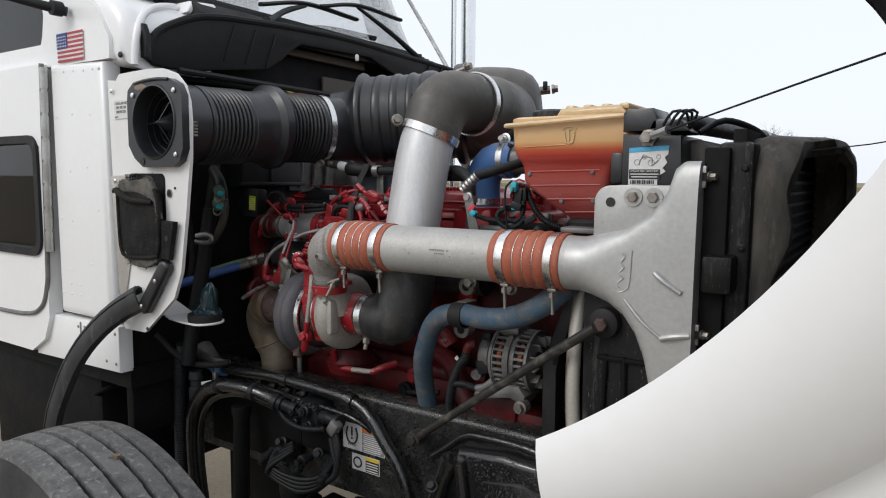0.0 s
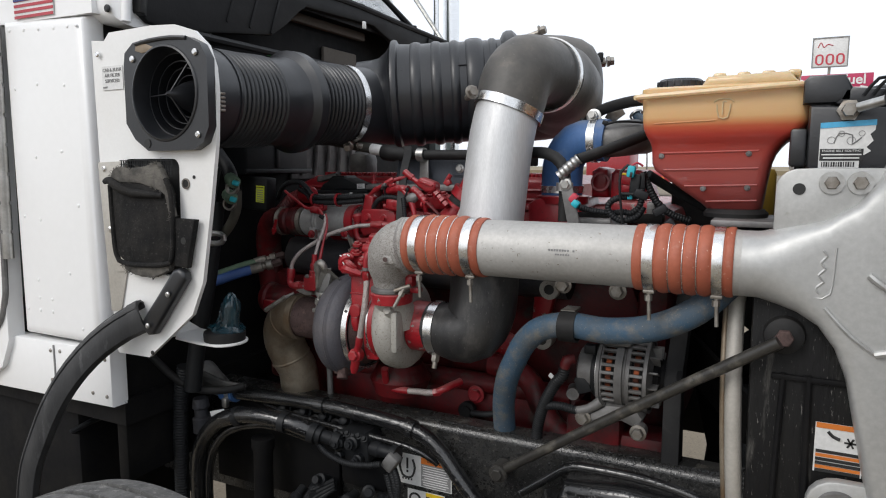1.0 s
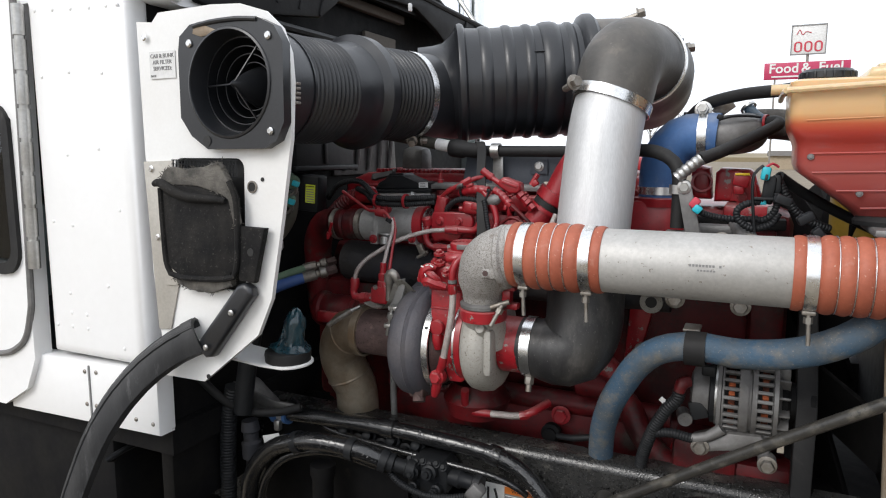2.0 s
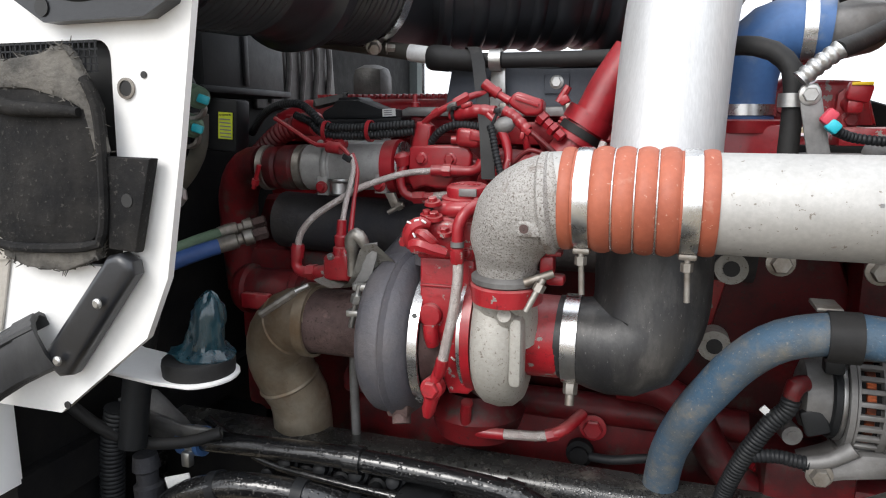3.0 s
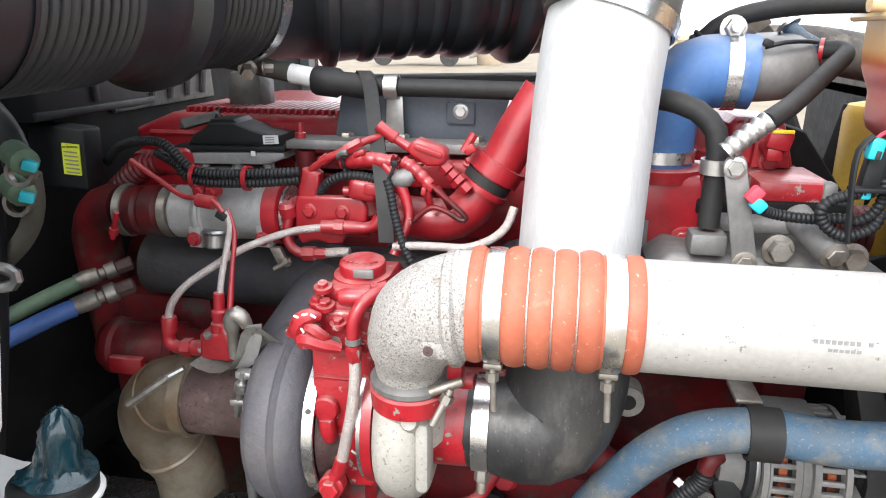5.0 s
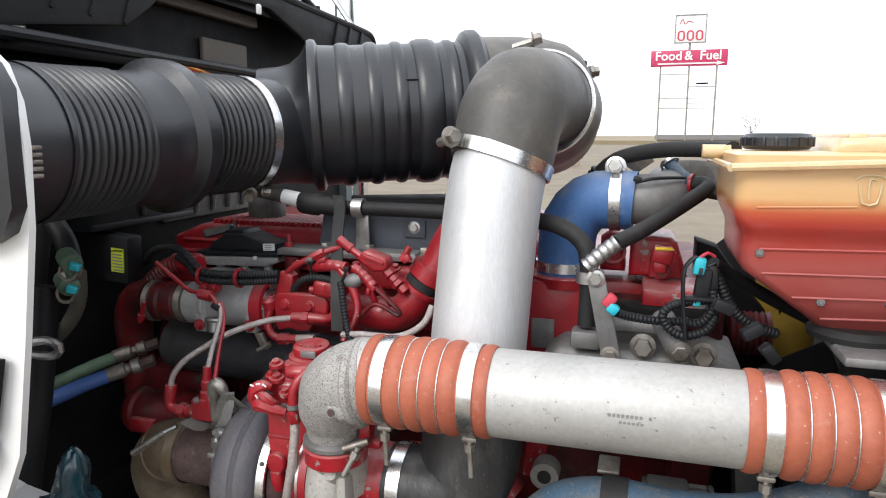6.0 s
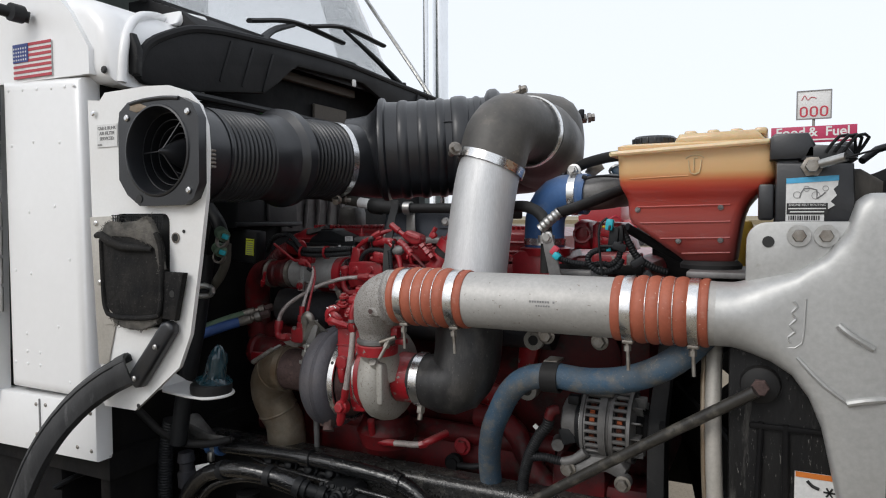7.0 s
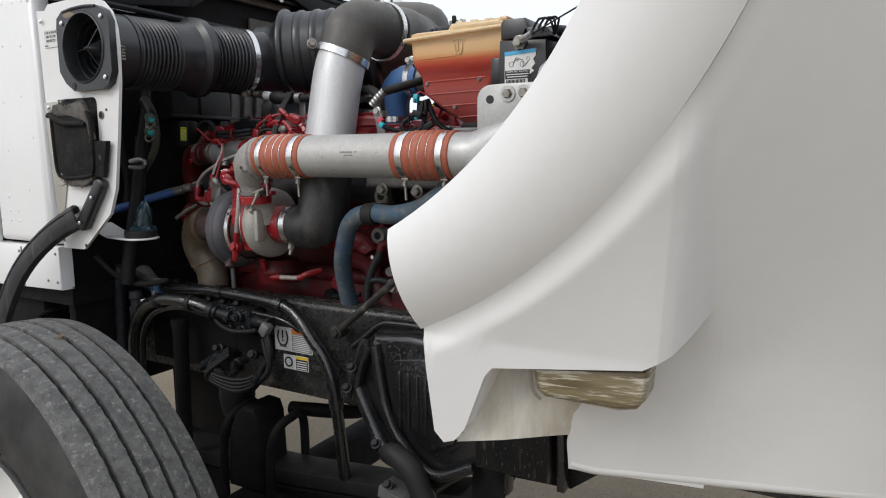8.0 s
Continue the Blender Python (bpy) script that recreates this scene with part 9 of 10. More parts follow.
lv = thing("corrugated_drop_hose", (-1.53, 1.05, 0.6), "black corrugated hose hanging beside the cab mount", "hose")
part("hose", tube([(-1.52, 1.05, 1.05), (-1.535, 1.05, 0.98), (-1.545, 1.052, 0.85), (-1.55, 1.055, 0.6)], 0.0145, 16, ripple=(0.0062, 0.0016)), LOOM, lv)
part("upper_pipe", tube([(-1.50, 1.05, 1.0), (-1.49, 1.06, 1.10), (-1.47, 1.08, 1.25), (-1.46, 1.10, 1.40)], 0.018, 14), LOOM, lv)
part("side_pipe", tube([(-1.56, 1.0, 1.08), (-1.53, 1.03, 1.03), (-1.50, 1.06, 1.0), (-1.44, 1.08, 1.0), (-1.40, 1.1, 1.01)], 0.008, 10), RUBBER, lv)
part("brass_joint", lathe([(0, 0.016), (0.02, 0.019), (0.024, 0.015), (0.04, 0.015), (0.044, 0.020), (0.075, 0.020), (0.078, 0.013), (0.11, 0.014)], (-1.505, 1.075, 0.975), (0.05, 0, -1), 12), DARKIRON, lv, "dark pipe joint")
solo("paper_tag", box((-1.44, 1.06, 0.955), (0.035, 0.003, 0.016), 0.0005, (0, -15, 10)), LABEL, "small white paper tag on the hose", "tag")

cup = thing("greasy_cup_bracket", (-1.33, 1.0, 1.10), "teal greasy cup on a round pad over a white arm", "bracket")
part("arm", slab([(-1.45, 0.97), (-1.43, 0.950), (-1.36, 0.940)] + arc(-1.333, 0.981, 0.043, -70, 110, 12) + [(-1.40, 1.02), (-1.45, 1.03)], 1.142, 1.147, "xy", 0.002), PLATE, cup)
part("arm_neck", slab([(-1.52, 1.172), (-1.45, 1.147), (-1.45, 1.142), (-1.52, 1.165)], 0.96, 1.03, bevel=0.001), PLATE, cup)
part("pad", lathe([(0, 0.038), (0.012, 0.039), (0.017, 0.038), (0.019, 0.034)], (-1.333, 0.981, 1.147), (0, 0, 1), 32), RUBBER, cup)
wrap = lathe([(0, 0.032), (0.004, 0.0325), (0.008, 0.026), (0.012, 0.0205), (0.020, 0.0188), (0.030, 0.0180), (0.040, 0.0172), (0.048, 0.0160), (0.056, 0.0138), (0.063, 0.0105), (0.069, 0.007), (0.073, 0.002)], (-1.327, 0.984, 1.166), (0.16, 0, 1), 32)
rw = random.Random(4)
for v in wrap.verts:
    if v.co.z > 1.170:
        out = Vector((v.co.x + 1.327 - 0.16 * (v.co.z - 1.164), v.co.y - 0.984, 0))
        v.co += out * (rw.uniform(-0.12, 0.12) + 0.12 * math.sin(5 * math.atan2(out.y, out.x) + 60 * v.co.z)) + Vector((0, 0, rw.uniform(-0.0015, 0.0015)))
part("cone", wrap, TEAL, cup)

misc = thing("heater_hoses", (-1.4, 1.1, 1.25), "green and blue heater hoses with brass crimps", "hose")
part("green_hose", tube([(-1.62, 1.02, 1.188), (-1.56, 1.12, 1.215), (-1.50, 1.21, 1.245), (-1.485, 1.235, 1.251)], 0.0100, 14), GREENHOSE, misc)
part("blue_hose", tube([(-1.58, 0.99, 1.185), (-1.52, 1.08, 1.212), (-1.46, 1.155, 1.240), (-1.442, 1.175, 1.246)], 0.0110, 14), BLUELINE, misc)
for x, y, z in ((-1.478, 1.245, 1.254), (-1.436, 1.183, 1.249)):
    part("crimp", lathe([(-0.012, 0.0105), (0.0, 0.0115), (0.016, 0.0115), (0.018, 0.0082), (0.024, 0.0082), (0.026, 0.0120), (0.038, 0.0120), (0.040, 0.008)], (x, y, z), (0.75, 0.55, 0.24), 14), BOLT, misc)
    part("brass_end", lathe([(0.038, 0.0095), (0.058, 0.0095), (0.060, 0.006)], (x, y, z), (0.75, 0.55, 0.24), 6), RUSTY, misc)
hk = thing("wall_clip", (-1.4, 1.05, 1.32), "dull metal loop clip", "clip")
part("loop", tube([(-1.45, 1.05, 1.335), (-1.42, 1.055, 1.340), (-1.40, 1.055, 1.334), (-1.405, 1.055, 1.322), (-1.43, 1.055, 1.318), (-1.46, 1.055, 1.320)], 0.006, 8), STEEL, hk)
fb = thing("fuse_block", (-1.49, 1.25, 1.34), "black fuse block with a yellow notice", "box")
part("case", box((-1.490, 1.262, 1.412), (0.078, 0.034, 0.076), 0.005, (0, 4, 0)), LOOM, fb)
part("notice", box((-1.4685, 1.243, 1.4105), (0.023, 0.002, 0.038), 0, (0, 4, 0)), YELLOW, fb)
words("ATTENTION", 0.0037, facing(-1.4675, 1.2415, 1.4255), INK, "print", fb)
for k in range(6):
    part("print_bar", box((-1.468, 1.2415, 1.4195 - 0.005 * k), (0.018, 0.0008, 0.0018), 0, (0, 4, 0)), GREYINK, fb)
pc = thing("pressure_switches", (-1.48, 1.16, 1.38), "dusty pressure switches with turquoise caps", "switch")
for k, (x, y, z) in enumerate(((-1.398, 1.078, 1.449), (-1.416, 1.088, 1.416))):
    sw = part("switch", lathe([(0, 0.013), (0.03, 0.013), (0.034, 0.009)], (x, y, z), (0.8, -0.5, -0.2), 12), GREENHOSE, pc)
    part("cap", box((x + 0.033, y - 0.02, z - 0.008), (0.013, 0.010, 0.010), 0.002, (0, 20, 30)), TEALPLUG, sw)
    part("ring", ring((x + 0.01, y - 0.006, z - 0.018), (0.2, -1, 0.2), 0.010, 0.008, 0.004, 14), BOLT, sw)
part("elbow_pipe", tube([(-1.398, 1.095, 1.425), (-1.405, 1.10, 1.39), (-1.422, 1.105, 1.362), (-1.45, 1.11, 1.335), (-1.50, 1.12, 1.30)], 0.010, 12), DUSTHOSE, pc)
part("back_pipe", tube([(-1.47, 1.12, 1.50), (-1.43, 1.11, 1.46), (-1.42, 1.11, 1.40)], 0.014, 12), LOOM, pc)

# front spring hanger and axle
hang = thing("spring_hanger", (-0.65, 1.12, 0.6), "cast black spring hanger bolted to the frame", "hanger")
part("casting", slab([(-0.76, 0.80), (-0.735, 0.86), (-0.70, 0.95), (-0.60, 0.96), (-0.42, 0.95), (-0.40, 0.72), (-0.55, 0.60), (-0.60, 0.62), (-0.66, 0.72)], 1.085, 1.155, bevel=0.015, seg=3), WET, hang)
part("gusset", tube([(-0.71, 1.08, 0.93), (-0.73, 1.075, 0.88), (-0.755, 1.08, 0.80)], [0.02, 0.016, 0.02], 12), WET, hang)
part("arm", tube([(-0.74, 1.08, 0.82), (-0.69, 1.07, 0.74), (-0.65, 1.06, 0.69), (-0.58, 1.06, 0.67), (-0.54, 1.06, 0.60)], [0.018, 0.016, 0.02, 0.018, 0.02], 12), WET, hang)
part("pad", slab([(-0.66, 0.60), (-0.655, 0.625), (-0.56, 0.60), (-0.555, 0.575)], 1.03, 1.09, bevel=0.004), GREYCAST, hang)
for x, z in ((-0.64, 0.625), (-0.585, 0.608), (-0.67, 0.715), (-0.64, 0.71), (-0.73, 0.88), (-0.745, 0.83)):
    part("bolt", bolt((x, 1.045, z), (0, -0.7, 0.7), 0.009, 0.010), LOOM, hang)
ribs = part("groove_plate", slab([(-0.645, 0.76), (-0.66, 0.86), (-0.64, 0.90), (-0.56, 0.915), (-0.50, 0.90), (-0.49, 0.74), (-0.56, 0.70)], 1.079, 1.086, bevel=0.003), WET, hang)
for k in range(6):
    part("rib", box((-0.625 + 0.022 * k, 1.077, 0.815 - 0.002 * k), (0.007, 0.006, 0.13), 0.002), WET, ribs)
part("edge_rib", tube([(-0.69, 1.078, 0.93), (-0.665, 1.074, 0.80), (-0.62, 1.072, 0.72), (-0.54, 1.072, 0.66), (-0.44, 1.074, 0.70)], 0.012, 10), WET, hang)
part("saddle", tube([(-0.655, 1.05, 0.70), (-0.62, 1.04, 0.705), (-0.57, 1.035, 0.68), (-0.545, 1.035, 0.63), (-0.52, 1.04, 0.58)], [0.012, 0.024, 0.026, 0.024, 0.022], 14), RUBBER, hang)
fbk = thing("bumper_bracket", (-0.32, 1.1, 0.7), "black bumper bracket plate with a white decal", "bracket")
part("plate", slab([(-0.46, 0.60), (-0.46, 0.96), (-0.12, 0.96), (-0.12, 0.80), (-0.19, 0.73), (-0.24, 0.69), (-0.36, 0.685), (-0.40, 0.60)], 1.10, 1.112, bevel=0.004), DARK, fbk)
part("flange", slab([(-0.372, 0.66), (-0.362, 0.96), (-0.352, 0.96), (-0.362, 0.66)], 1.07, 1.10, bevel=0.002), WET, fbk)
part("flange", slab([(-0.255, 0.70), (-0.26, 0.96), (-0.245, 0.96), (-0.24, 0.70)], 1.06, 1.10, bevel=0.002), WET, fbk)
bd = part("decal", tile(-0.315, 0.780, 0.052, 0.032, 1.0985), LABEL, fbk, "small white decal with a grey panel")
part("decal_panel", tile(-0.315, 0.779, 0.046, 0.024, 1.0975, 0.0008), GREYINK, bd)
part("bolt", bolt((-0.335, 1.098, 0.705), (0, -1, 0), 0.009, 0.008), LOOM, fbk)
spr = thing("leaf_spring", (-0.9, 1.16, 0.48), "dusty black leaf spring with clamp block", "spring")
part("leaf", slab([(-1.6, 0.53), (-1.3, 0.525), (-1.0, 0.54), (-0.7, 0.57), (-0.5, 0.60), (-0.5, 0.565), (-0.7, 0.535), (-1.0, 0.50), (-1.3, 0.485), (-1.6, 0.49)], 1.12, 1.22, bevel=0.004), RUBBER, spr)
part("leaf", slab([(-1.6, 0.486), (-1.3, 0.48), (-1.0, 0.495), (-0.75, 0.525), (-0.75, 0.51), (-1.0, 0.47), (-1.3, 0.455), (-1.6, 0.46)], 1.12, 1.22, bevel=0.003), DARK, spr)
part("block", slab([(-1.205, 0.46), (-1.195, 0.60), (-1.172, 0.668), (-1.14, 0.695), (-1.10, 0.692), (-1.088, 0.66), (-1.08, 0.46)], 1.10, 1.21, bevel=0.012, seg=3), DARK, spr)
for x in (-1.215, -1.045):
    part("u_bolt", tube([(x, 1.10, 0.38), (x, 1.10, 0.55), (x + 0.01, 1.11, 0.635), (x + 0.02, 1.16, 0.665), (x + 0.01, 1.22, 0.635), (x, 1.23, 0.38)], 0.012, 10), DARK, spr)
part("axle", box((-1.12, 1.55, 0.40), (0.11, 1.5, 0.12), 0.02), DARK, spr)
part("shackle_rod", tube([(-1.02, 1.02, 0.47), (-0.85, 1.05, 0.50), (-0.62, 1.06, 0.54)], 0.016, 10), DARK, spr)
tie = thing("steering_link", (-0.9, 1.5, 0.55), "dusty steering drag link under the frame", "link")
part("rod", tube([(-1.15, 1.30, 0.62), (-0.95, 1.32, 0.64), (-0.78, 1.30, 0.70), (-0.6, 1.28, 0.74)], 0.02, 12), RUBBER, tie)
ab = thing("air_bag", (-1.35, 1.2, 0.5), "black shock absorber beside the frame", "shock absorber")
part("tube", lathe([(0, 0.02), (0.46, 0.02), (0.47, 0.024), (0.49, 0.024)], (-1.345, 1.08, 0.42), (0, 0.02, 1), 20), DARK, ab)
part("boot", lathe([(0, 0.04), (0.05, 0.05), (0.12, 0.05), (0.14, 0.04)], (-1.26, 1.2, 0.62), (0, 0, 1), 20), RUBBER, ab)
fr2 = thing("far_frame_rail", (-0.9, 2.0, 0.74), "black far frame rail and sump, with an added dark shade sheet", "frame rail")
part("web", box((-1.0, 2.0, 0.865), (2.4, 0.08, 0.24), 0.003), DARK, fr2)
# added dark sheet standing in for the shadow beside the wheel housing
part("splash_shield", box((-1.55, 1.34, 0.66), (0.30, 0.02, 0.56), 0.004), DARK, fr2)
part("crossmember", box((-0.45, 1.58, 0.80), (0.12, 0.78, 0.2), 0.01), DARK, fr2)
part("sump", box((-1.10, 1.6, 0.72), (0.75, 0.34, 0.18), 0.03), DARK, fr2)
batt = thing("step_box", (-1.95, 1.1, 0.5), "dark step box under the cab", "box")
part("case", box((-2.05, 1.2, 0.80), (0.62, 0.5, 0.36), 0.02), DARK, batt)
part("edge", tube([(-1.74, 0.95, 0.90), (-1.72, 0.96, 0.92), (-1.72, 1.4, 0.93)], 0.006, 8), LOOM, batt)

# ---------------------------------------------------------------- front wheel
WC, WR, WW, STEER = Vector((-1.163, 0.592, 0.515)), 0.515, 0.19, -5.0
whl = thing("front_axle", (WC.x, WC.y, 0), "front axle end with a dusty worn tyre on a white rim", "axle")
axv = Vector((-math.sin(radians(STEER)), math.cos(radians(STEER)), 0))
TW = 0.86
prof = [(-0.085, 0.29), (-0.118, 0.33), (-0.130, 0.40), (-0.124, 0.46), (-0.112, 0.492), (-0.1085, 0.503)]
for k, gx in enumerate((-0.066, -0.022, 0.022, 0.066)):
    top_r = 0.5145 - 0.004 * abs(gx) / 0.07
    prof += [(gx - 0.0056, top_r), (gx - 0.0046, 0.492), (gx + 0.0046, 0.492), (gx + 0.0056, top_r)]
prof += [(0.1085, 0.503), (0.112, 0.492), (0.124, 0.46), (0.130, 0.40), (0.118, 0.33), (0.085, 0.29)]
prof = [(a * TW, r) for a, r in prof]
tread = lathe([p for p in prof if p[1] > 0.4915], WC, axv, 360, caps=False)
# small cuts nick the groove edges
rt_ = random.Random(21)
for v in tread.verts:
    d = v.co - WC
    a_ = d.dot(axv)
    out = d - axv * a_
    if out.length > 0.507 and abs(a_) < 0.072 * TW:
        v.co += axv * (rt_.uniform(-0.0011, 0.0011))
tyre = part("tyre", tread, TYRE, whl, "grey dusty tread with four worn grooves")
part("sidewall", lathe(prof[:5], WC, axv, 96, caps=False), WALL, tyre, "dark rubber sidewall")
part("sidewall", lathe(prof[-5:], WC, axv, 96, caps=False), WALL, tyre, "dark rubber sidewall")
for gx in (-0.066, -0.022, 0.022, 0.066):
    part("groove", ring(WC + axv * gx * TW, axv, 0.4930, 0.0085, 0.0030, 96), INK, tyre)
rim = part("rim", lathe([(-0.085, 0.285), (-0.10, 0.30), (-0.08, 0.27), (-0.02, 0.25), (0.0, 0.17), (-0.04, 0.10), (-0.09, 0.09), (-0.10, 0.0)], WC, axv, 64, caps=False), PLATE, whl, "white steel rim")
for k in range(10):
    a = radians(36 * k)
    u = basis(axv)
    part("lug_nut", bolt(WC + axv * -0.01 + (u[1] * math.cos(a) + u[2] * math.sin(a)) * 0.143, -axv, 0.016, 0.03), STEEL, rim)
part("hub", lathe([(-0.02, 0.12), (0.25, 0.12), (0.4, 0.05)], WC, axv, 24), DARK, whl)
part("pebble", lathe([(0, 0.006), (0.005, 0.005)], (-1.054, 0.595, 1.018), (0.25, 0, 0.97), 6), TANPIPE, tyre)

# ---------------------------------------------------------------- tipped hood: right fender
hood = thing("tipped_hood", (0.1, 0.5, 0.9), "white fibreglass hood fender tipped forward, with a lamp pod", "hood")
AC = Vector((-0.4933, 0, 1.7376))
AR = 0.5245
CC = Vector((-0.4376, 0, 1.7219))
CR = 0.5878


def flank(p):
    """The fender leans: its foot and its front stand farther out than its arch tip."""
    x, y, z = p[0] + 0.15, p[1] - 0.46, p[2] - 1.2
    return Vector((-0.179 + 0.996 * x - 0.081 * y + 0.124 * z, 0.519 + 0.218 * x + 1.091 * y - 0.188 * z, 1.168 - 0.070 * x - 0.072 * y + 1.117 * z))


def fender_part(name, bm, mat, parent, label=""):
    for v in bm.verts:
        v.co = flank(v.co)
    return part(name, bm, mat, parent, label)


def loft(rows, mat, name, label="", thick=0.006, lean=True):
    bm = bmesh.new()
    if lean:
        rows = [[flank(p) for p in r] for r in rows]
    v = [[bm.verts.new(p) for p in r] for r in rows]
    for i in range(len(v) - 1):
        for j in range(len(v[0]) - 1):
            bm.faces.new((v[i][j], v[i][j + 1], v[i + 1][j + 1], v[i + 1][j]))
    bmesh.ops.recalc_face_normals(bm, faces=bm.faces[:])
    if sum(f.normal.y * f.calc_area() for f in bm.faces) > 0:
        bmesh.ops.reverse_faces(bm, faces=bm.faces[:])
    bmesh.ops.solidify(bm, geom=bm.faces[:], thickness=thick)
    return part(name, bm, mat, hood, label)


def bulge(z):
    """How far the crease swings outward with height."""
    d = min(0.5, max(-0.1, z - 1.287))
    return -0.0326 - 0.2353 * d + 0.172 * d * d


def edge_at(u):
    """Wheel arch lip, u from its lower tip (0) upward."""
    a = radians(-58.9 + 70 * u)
    z = AC.z + AR * math.sin(a)
    return Vector((AC.x + AR * math.cos(a), 0.4539 - 0.107 * (z - 1.287), z))


def crease_at(u):
    a = radians(-65 + 76 * u)
    z = CC.z + CR * math.sin(a)
    return Vector((CC.x + CR * math.cos(a), 0.467 + bulge(z), z))


N = 36
rows = []
for i in range(N + 1):
    u = i / N
    e, c = edge_at(u), crease_at(u)
    row = []
    for j in range(13):
        w = j / 12
        p = e.lerp(c, w)
        p.y += -0.020 * math.sin(math.pi * w) ** 0.8
        row.append(p)
    rows.append(row)
loft(rows, FENDER, "arch_flare", "rolled white wheel arch flare")

# one moulded sheet outside the crease: lamp pod, its rounded side and the large hood side
def blend_low(a, b, k):
    h = max(0.0, min(1.0, 0.5 + 0.5 * (b - a) / k))
    return b + (a - b) * h - k * h * (1 - h)


POD_Y = ((-1.0, 0.4575), (0.044, 0.4575), (0.058, 0.4585), (0.068, 0.463), (0.076, 0.471), (0.085, 0.486), (0.095, 0.506), (0.102, 0.526), (0.108, 0.548), (0.114, 0.572), (0.13, 0.62), (2.0, 0.70))
ROLL_Y = ((-1.0, 0.470), (0.0, 0.470), (0.02, 0.472), (0.05, 0.479), (0.10, 0.496), (0.15, 0.515), (0.20, 0.532), (0.30, 0.556), (0.5, 0.585), (2.0, 0.70))
POD_Z = ((-0.188, 1.187), (-0.180, 1.150), (-0.171, 1.078), (-0.160, 1.066), (-0.148, 1.070), (-0.136, 1.085), (-0.114, 1.150), (-0.106, 1.160), (0.045, 1.180), (0.058, 1.188), (0.070, 1.197), (0.085, 1.216), (0.100, 1.240), (0.108, 1.2505), (0.110, 1.22), (0.1125, 1.15), (0.115, 1.032), (0.40, 1.055), (1.1, 1.108))


def sheet_y(x, z):
    s = math.hypot(x - CC.x, z - CC.z) - CR
    f = max(0.0, min(1.0, s / 0.03))
    pod = glide(x, POD_Y) + 0.0125 * (1 - f * f * (3 - 2 * f))
    hood_y = 0.560 + 0.10 * max(0.0, x - 0.1) ** 2
    return blend_low(blend_low(pod, glide(s, ROLL_Y), 0.012), hood_y, 0.030) + bulge(z) * math.exp(-max(0.0, s) / 0.2)


def side_y(x, z):
    s = math.hypot(x - CC.x, z - CC.z) - CR
    return blend_low(glide(s, ROLL_Y), 0.560 + 0.10 * max(0.0, x - 0.1) ** 2, 0.030) + bulge(z) * math.exp(-max(0.0, s) / 0.2)


xs = [p[0] for p in POD_Z if p[0] < 0.2] + [-0.186 + 0.008 * k for k in range(30)] + [0.046 + 0.0035 * k for k in range(26)] + [0.14, 0.15, 0.165, 0.18, 0.20, 0.225, 0.25, 0.29, 0.33, 0.40, 0.5, 0.7, 1.1]
xs += [0.108 + 0.00025 * k for k in range(29)]
xs = sorted(set(round(x, 5) for x in xs if x > -0.1875))
rows = []
for x in xs:
    zb = glide(x, POD_Z)
    zt = CC.z - math.sqrt(CR * CR - (x - CC.x) ** 2) if x < 0.128 else min(1.66, CC.z - math.sqrt(max(0.0, CR * CR - (0.128 - CC.x) ** 2)) + (x - 0.128) * 4)
    rows.append([Vector((x, sheet_y(x, zb + (zt - zb) * j / 40), zb + (zt - zb) * j / 40)) for j in range(41)])
loft(rows, FENDER, "hood_side", "white lamp pod and large hood side")
face = [(crease_at(k / 30).x + 0.002, crease_at(k / 30).z - 0.002) for k in range(31) if crease_at(k / 30).x < 0.040]
face += [(0.045, 1.36), (0.045, 1.182), (-0.106, 1.162), (-0.114, 1.152), (-0.136, 1.087), (-0.148, 1.072), (-0.160, 1.068), (-0.170, 1.08), (-0.179, 1.15)]
fender_part("pod_edge", slab(face, 0.4745, 0.56, bevel=0.004), FENDER, hood)
SIDEX = ((1.026, -0.038), (1.06, -0.040), (1.10, -0.034), (1.14, -0.010), (1.18, 0.030), (1.22, 0.070), (1.28, 0.100))
# the sloping recess round the lamp
rows = []
for i in range(9):
    w = i / 8
    rows.append([Vector(p) for p in ((-0.148 + 0.036 * w, 0.462 + 0.05 * w ** 0.7, 1.066 + 0.098 * w), (-0.10 + 0.02 * w, 0.476 + 0.052 * w, 1.072 + 0.10 * w), (-0.068 + 0.055 * w, 0.497 + 0.035 * w, 1.074 + 0.103 * w), (glide(1.076 + 0.104 * w, SIDEX) + 0.003, side_y(glide(1.076 + 0.104 * w, SIDEX), 1.076 + 0.104 * w) + 0.002, 1.076 + 0.104 * w))])
loft(rows, STAINED, "lamp_recess", "stained sloping lamp recess")
fender_part("lower_lip", tube([(-0.158, 0.470, 1.071), (-0.148, 0.471, 1.069), (-0.08, 0.503, 1.074), (-0.036, 0.526, 1.0775)], 0.0045, 10), FENDER, hood)
lamp = fender_part("marker_lamp", slab([(-0.068, 1.164), (-0.062, 1.140), (-0.053, 1.133), (0.024, 1.131), (0.042, 1.135), (0.050, 1.146), (0.051, 1.179), (-0.03, 1.172)], 0.462, 0.53, bevel=0.010, seg=4), LENS, hood, "scratched yellowed side lamp lens")
fender_part("lamp_trim", tube([(-0.070, 0.464, 1.164), (-0.064, 0.461, 1.141), (-0.055, 0.461, 1.132)], 0.002, 6), STEEL, lamp)
fender_part("lamp_gap", tube([(-0.064, 0.460, 1.1655), (0.0, 0.460, 1.1735), (0.048, 0.460, 1.180)], 0.0025, 6), INK, lamp)
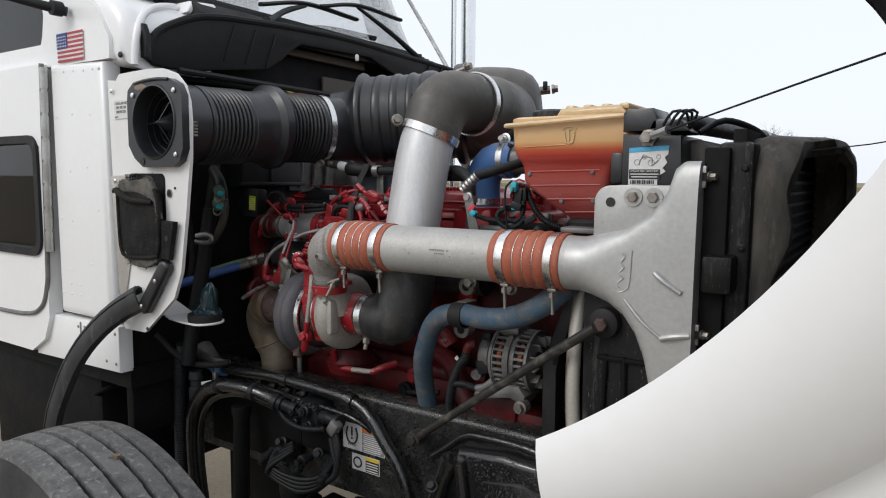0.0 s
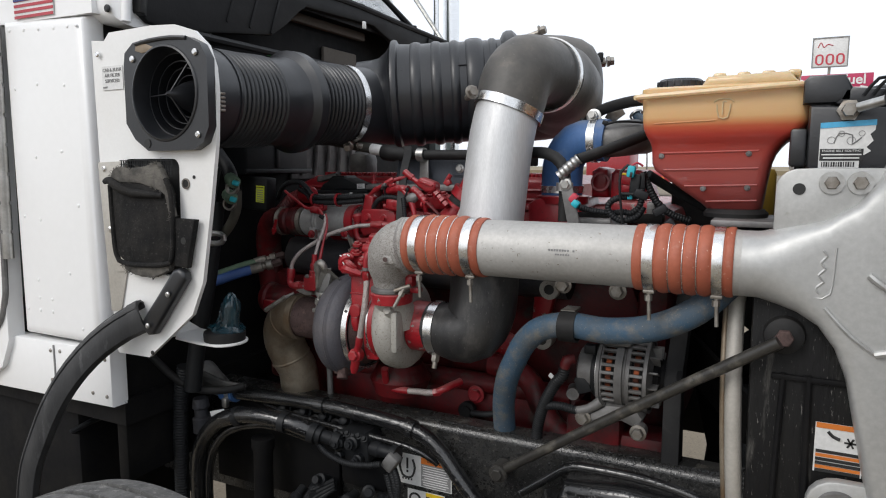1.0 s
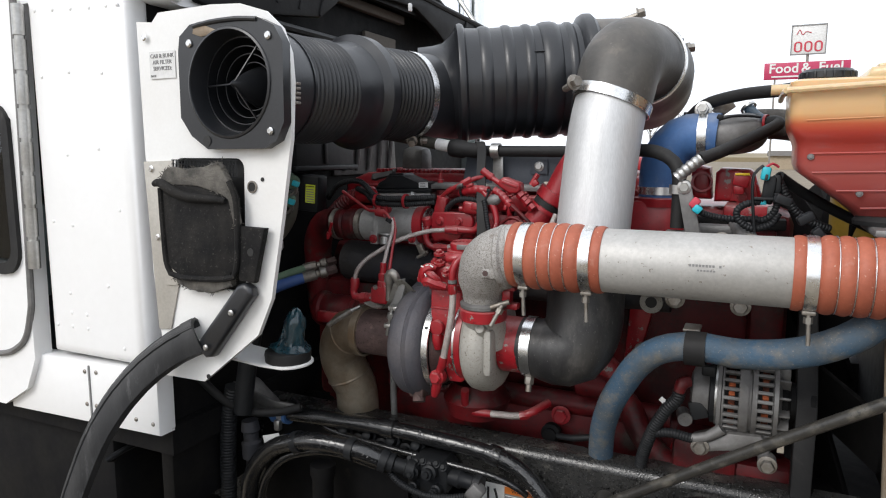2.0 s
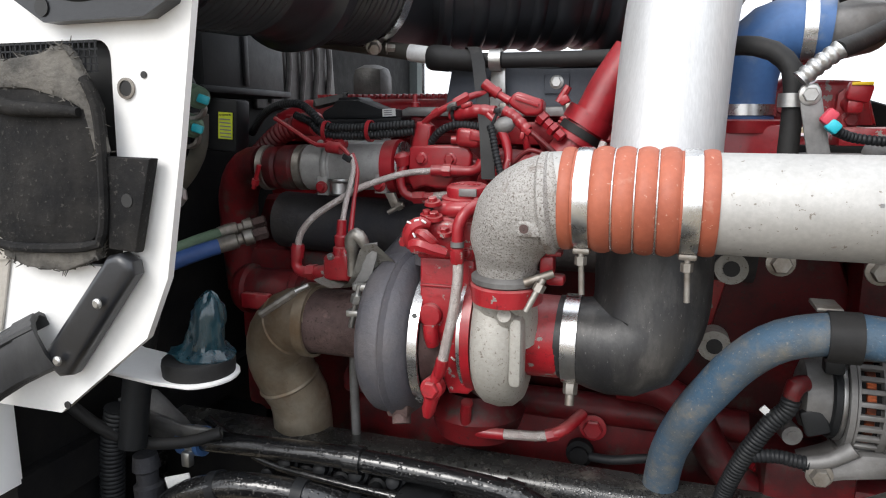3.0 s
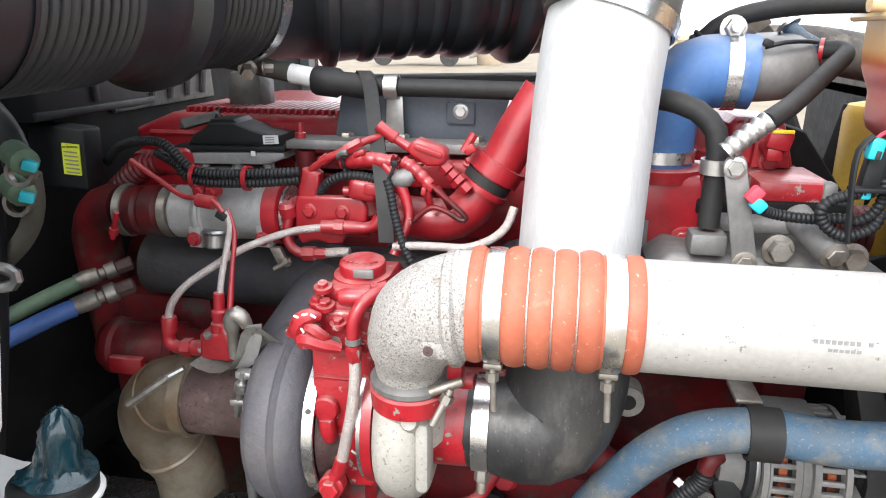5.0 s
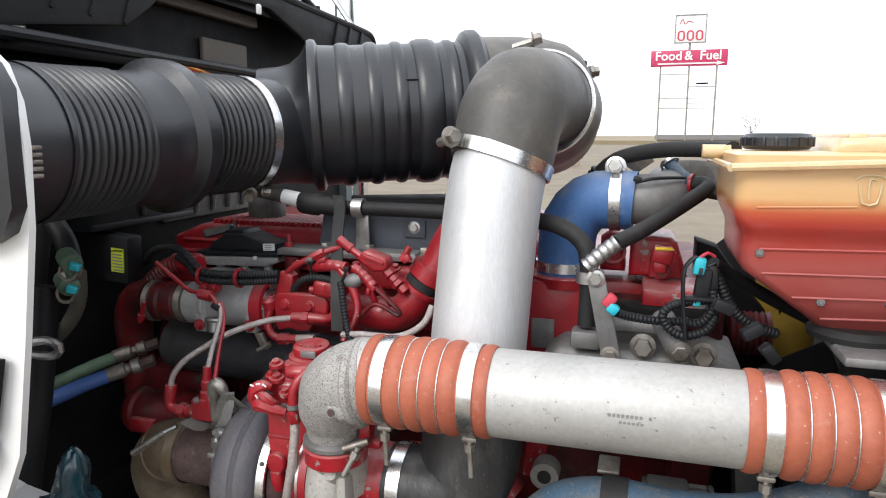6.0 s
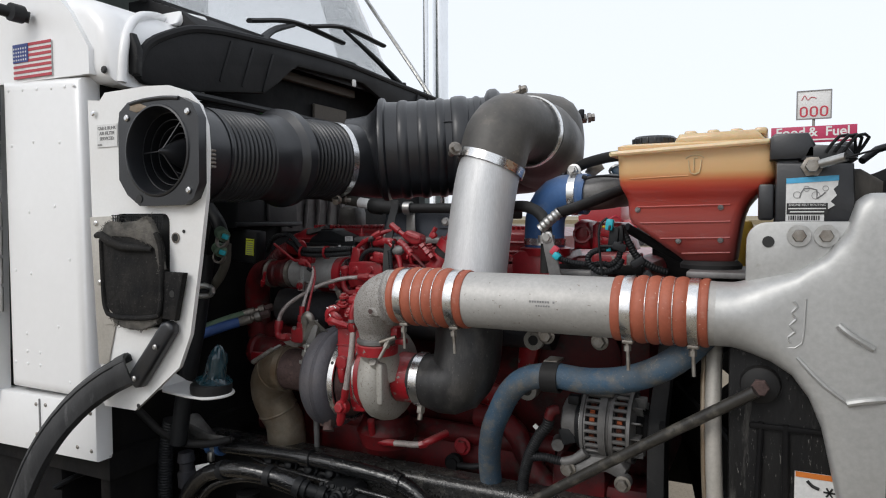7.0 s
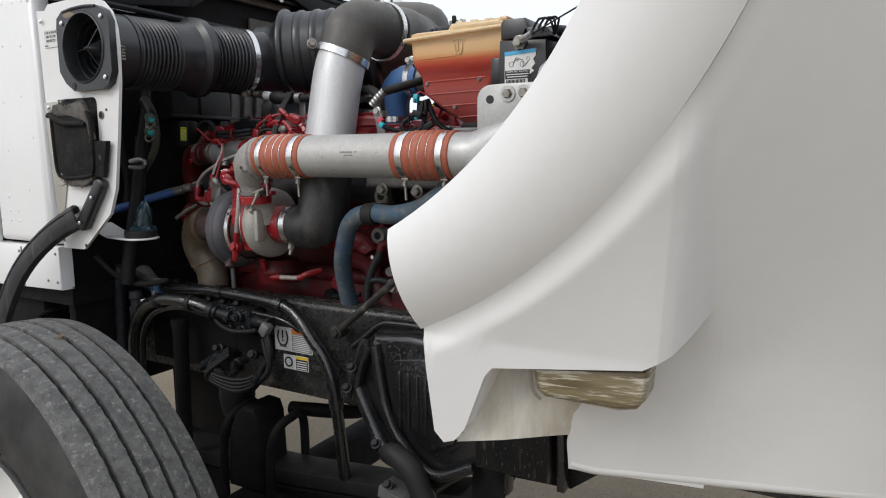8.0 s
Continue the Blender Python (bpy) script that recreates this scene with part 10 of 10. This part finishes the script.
# hood side under the pod, ending where the large sheet begins
EDGE_X = ((1.0, 0.1155), (1.032, 0.115), (1.15, 0.1125), (1.22, 0.110), (1.2505, 0.108), (1.30, 0.106))
rows = []
for i in range(33):
    z0 = 1.026 + 0.226 * i / 32
    x0, x1 = glide(z0, SIDEX), glide(z0, EDGE_X) + 0.0008
    row = []
    for j in range(51):
        x = x0 + (x1 - x0) * j / 50
        f = max(0.0, min(1.0, (x - x1 + 0.006) / 0.006))
        f = f * f * (3 - 2 * f)
        row.append(Vector((x, side_y(x, z0) + (sheet_y(x, z0) - side_y(x, z0)) * f + 0.0004, z0)))
    rows.append(row)
loft(rows, FENDER, "hood_side_edge", "white hood side under the pod")
fender_part("bottom_lip", tube([(x, side_y(x, z) + 0.008, z) for x, z in ((-0.036, 1.034), (-0.01, 1.030), (0.03, 1.032), (0.10, 1.036), (0.20, 1.043), (0.40, 1.06), (0.7, 1.083), (1.1, 1.112))], 0.009, 10), FENDER, hood)
# dark wheel-arch liner inside the flare, narrowing towards its far edge
LC, LR = Vector((-0.2417, 1.10, 1.5702)), 0.240
rows = []
for i in range(41):
    a = radians(-57 + 117 * i / 40)
    b = radians(-40 + 55 * i / 40)
    near = flank(Vector((AC.x + (AR + 0.006) * math.cos(b), 0.472 - 0.107 * (AC.z + AR * math.sin(b) - 1.287), AC.z + (AR + 0.006) * math.sin(b))))
    far = Vector((LC.x + LR * math.cos(a), LC.y, LC.z + LR * math.sin(a)))
    wide = min(1.0, i / 10) ** 0.8
    rows.append([near.lerp(far, wide * j / 8) for j in range(9)])
loft(rows, DARK, "arch_liner", "black wheel arch liner", lean=False)
rows = []
for i in range(10, 41):
    a = radians(-57 + 117 * i / 40)
    rows.append([Vector((LC.x + (LR + 0.035 * j) * math.cos(a), LC.y + 0.004 + 0.01 * j, LC.z + (LR + 0.035 * j) * math.sin(a))) for j in range(6)])
loft(rows, DARK, "liner_flange", "black inner flange of the liner", lean=False)
# the rest of the hood stands upright ahead of the radiator, its dark lining towards the engine
part("hood_lining", slab([(0.62, 0.95), (0.60, 1.75), (0.75, 2.05), (1.20, 2.20), (1.96, 2.20), (2.41, 2.05), (2.56, 1.75), (2.54, 0.95)], 0.34, 0.40, "yz", 0.02), DARK, hood, "dark hood lining")
part("hood_skin", slab([(0.58, 0.90), (0.56, 1.78), (0.72, 2.10), (1.18, 2.25), (1.98, 2.25), (2.44, 2.10), (2.60, 1.78), (2.58, 0.90)], 0.404, 1.10, "yz", 0.08, 4), FENDER, hood, "white hood skin")
part("far_arch_liner", slab([(-0.13, 0.55), (-0.125, 1.30), (-0.085, 1.335), (-0.02, 1.387), (0.045, 1.455), (0.093, 1.532), (0.122, 1.597), (0.36, 1.62), (0.36, 0.55)], 2.47, 2.53, bevel=0.006), DARK, hood, "black liner of the far wheel arch")
part("inner_structure", box((0.10, 1.10, 1.10), (0.14, 0.36, 0.30), 0.03), PLASTIC, hood, "black moulded inner hood parts")
part("inner_shelf", box((0.04, 1.05, 1.22), (0.10, 0.24, 0.05), 0.02), PLASTIC, hood)
part("loop_wire", tube([(-0.004, 1.05, 1.608), (-0.018, 1.05, 1.598), (-0.027, 1.05, 1.586), (-0.021, 1.05, 1.580), (-0.004, 1.05, 1.586)], 0.0012, 6), STEEL, hood)
# far exhaust stack and brace
stk = thing("exhaust_stack", (-1.70, 2.72, 0), "tall polished exhaust stack behind the cab", "exhaust stack")
part("pipe", lathe([(0, 0.034), (3.5, 0.034)], (-1.700, 2.72, 0), (0, 0, 1), 28), CHROME, stk)
part("shield", lathe([(0, 0.012), (3.1, 0.012)], (-1.745, 2.665, 0), (0, 0, 1), 24), CHROME, stk)
solo("mirror_brace", tube([(-1.50, 2.26, 1.90), (-1.62, 2.30, 2.05), (-1.75, 2.34, 2.21), (-1.95, 2.40, 2.46)], 0.008, 8, 0.2), STEEL, "thin metal mirror brace on the far side", "brace")
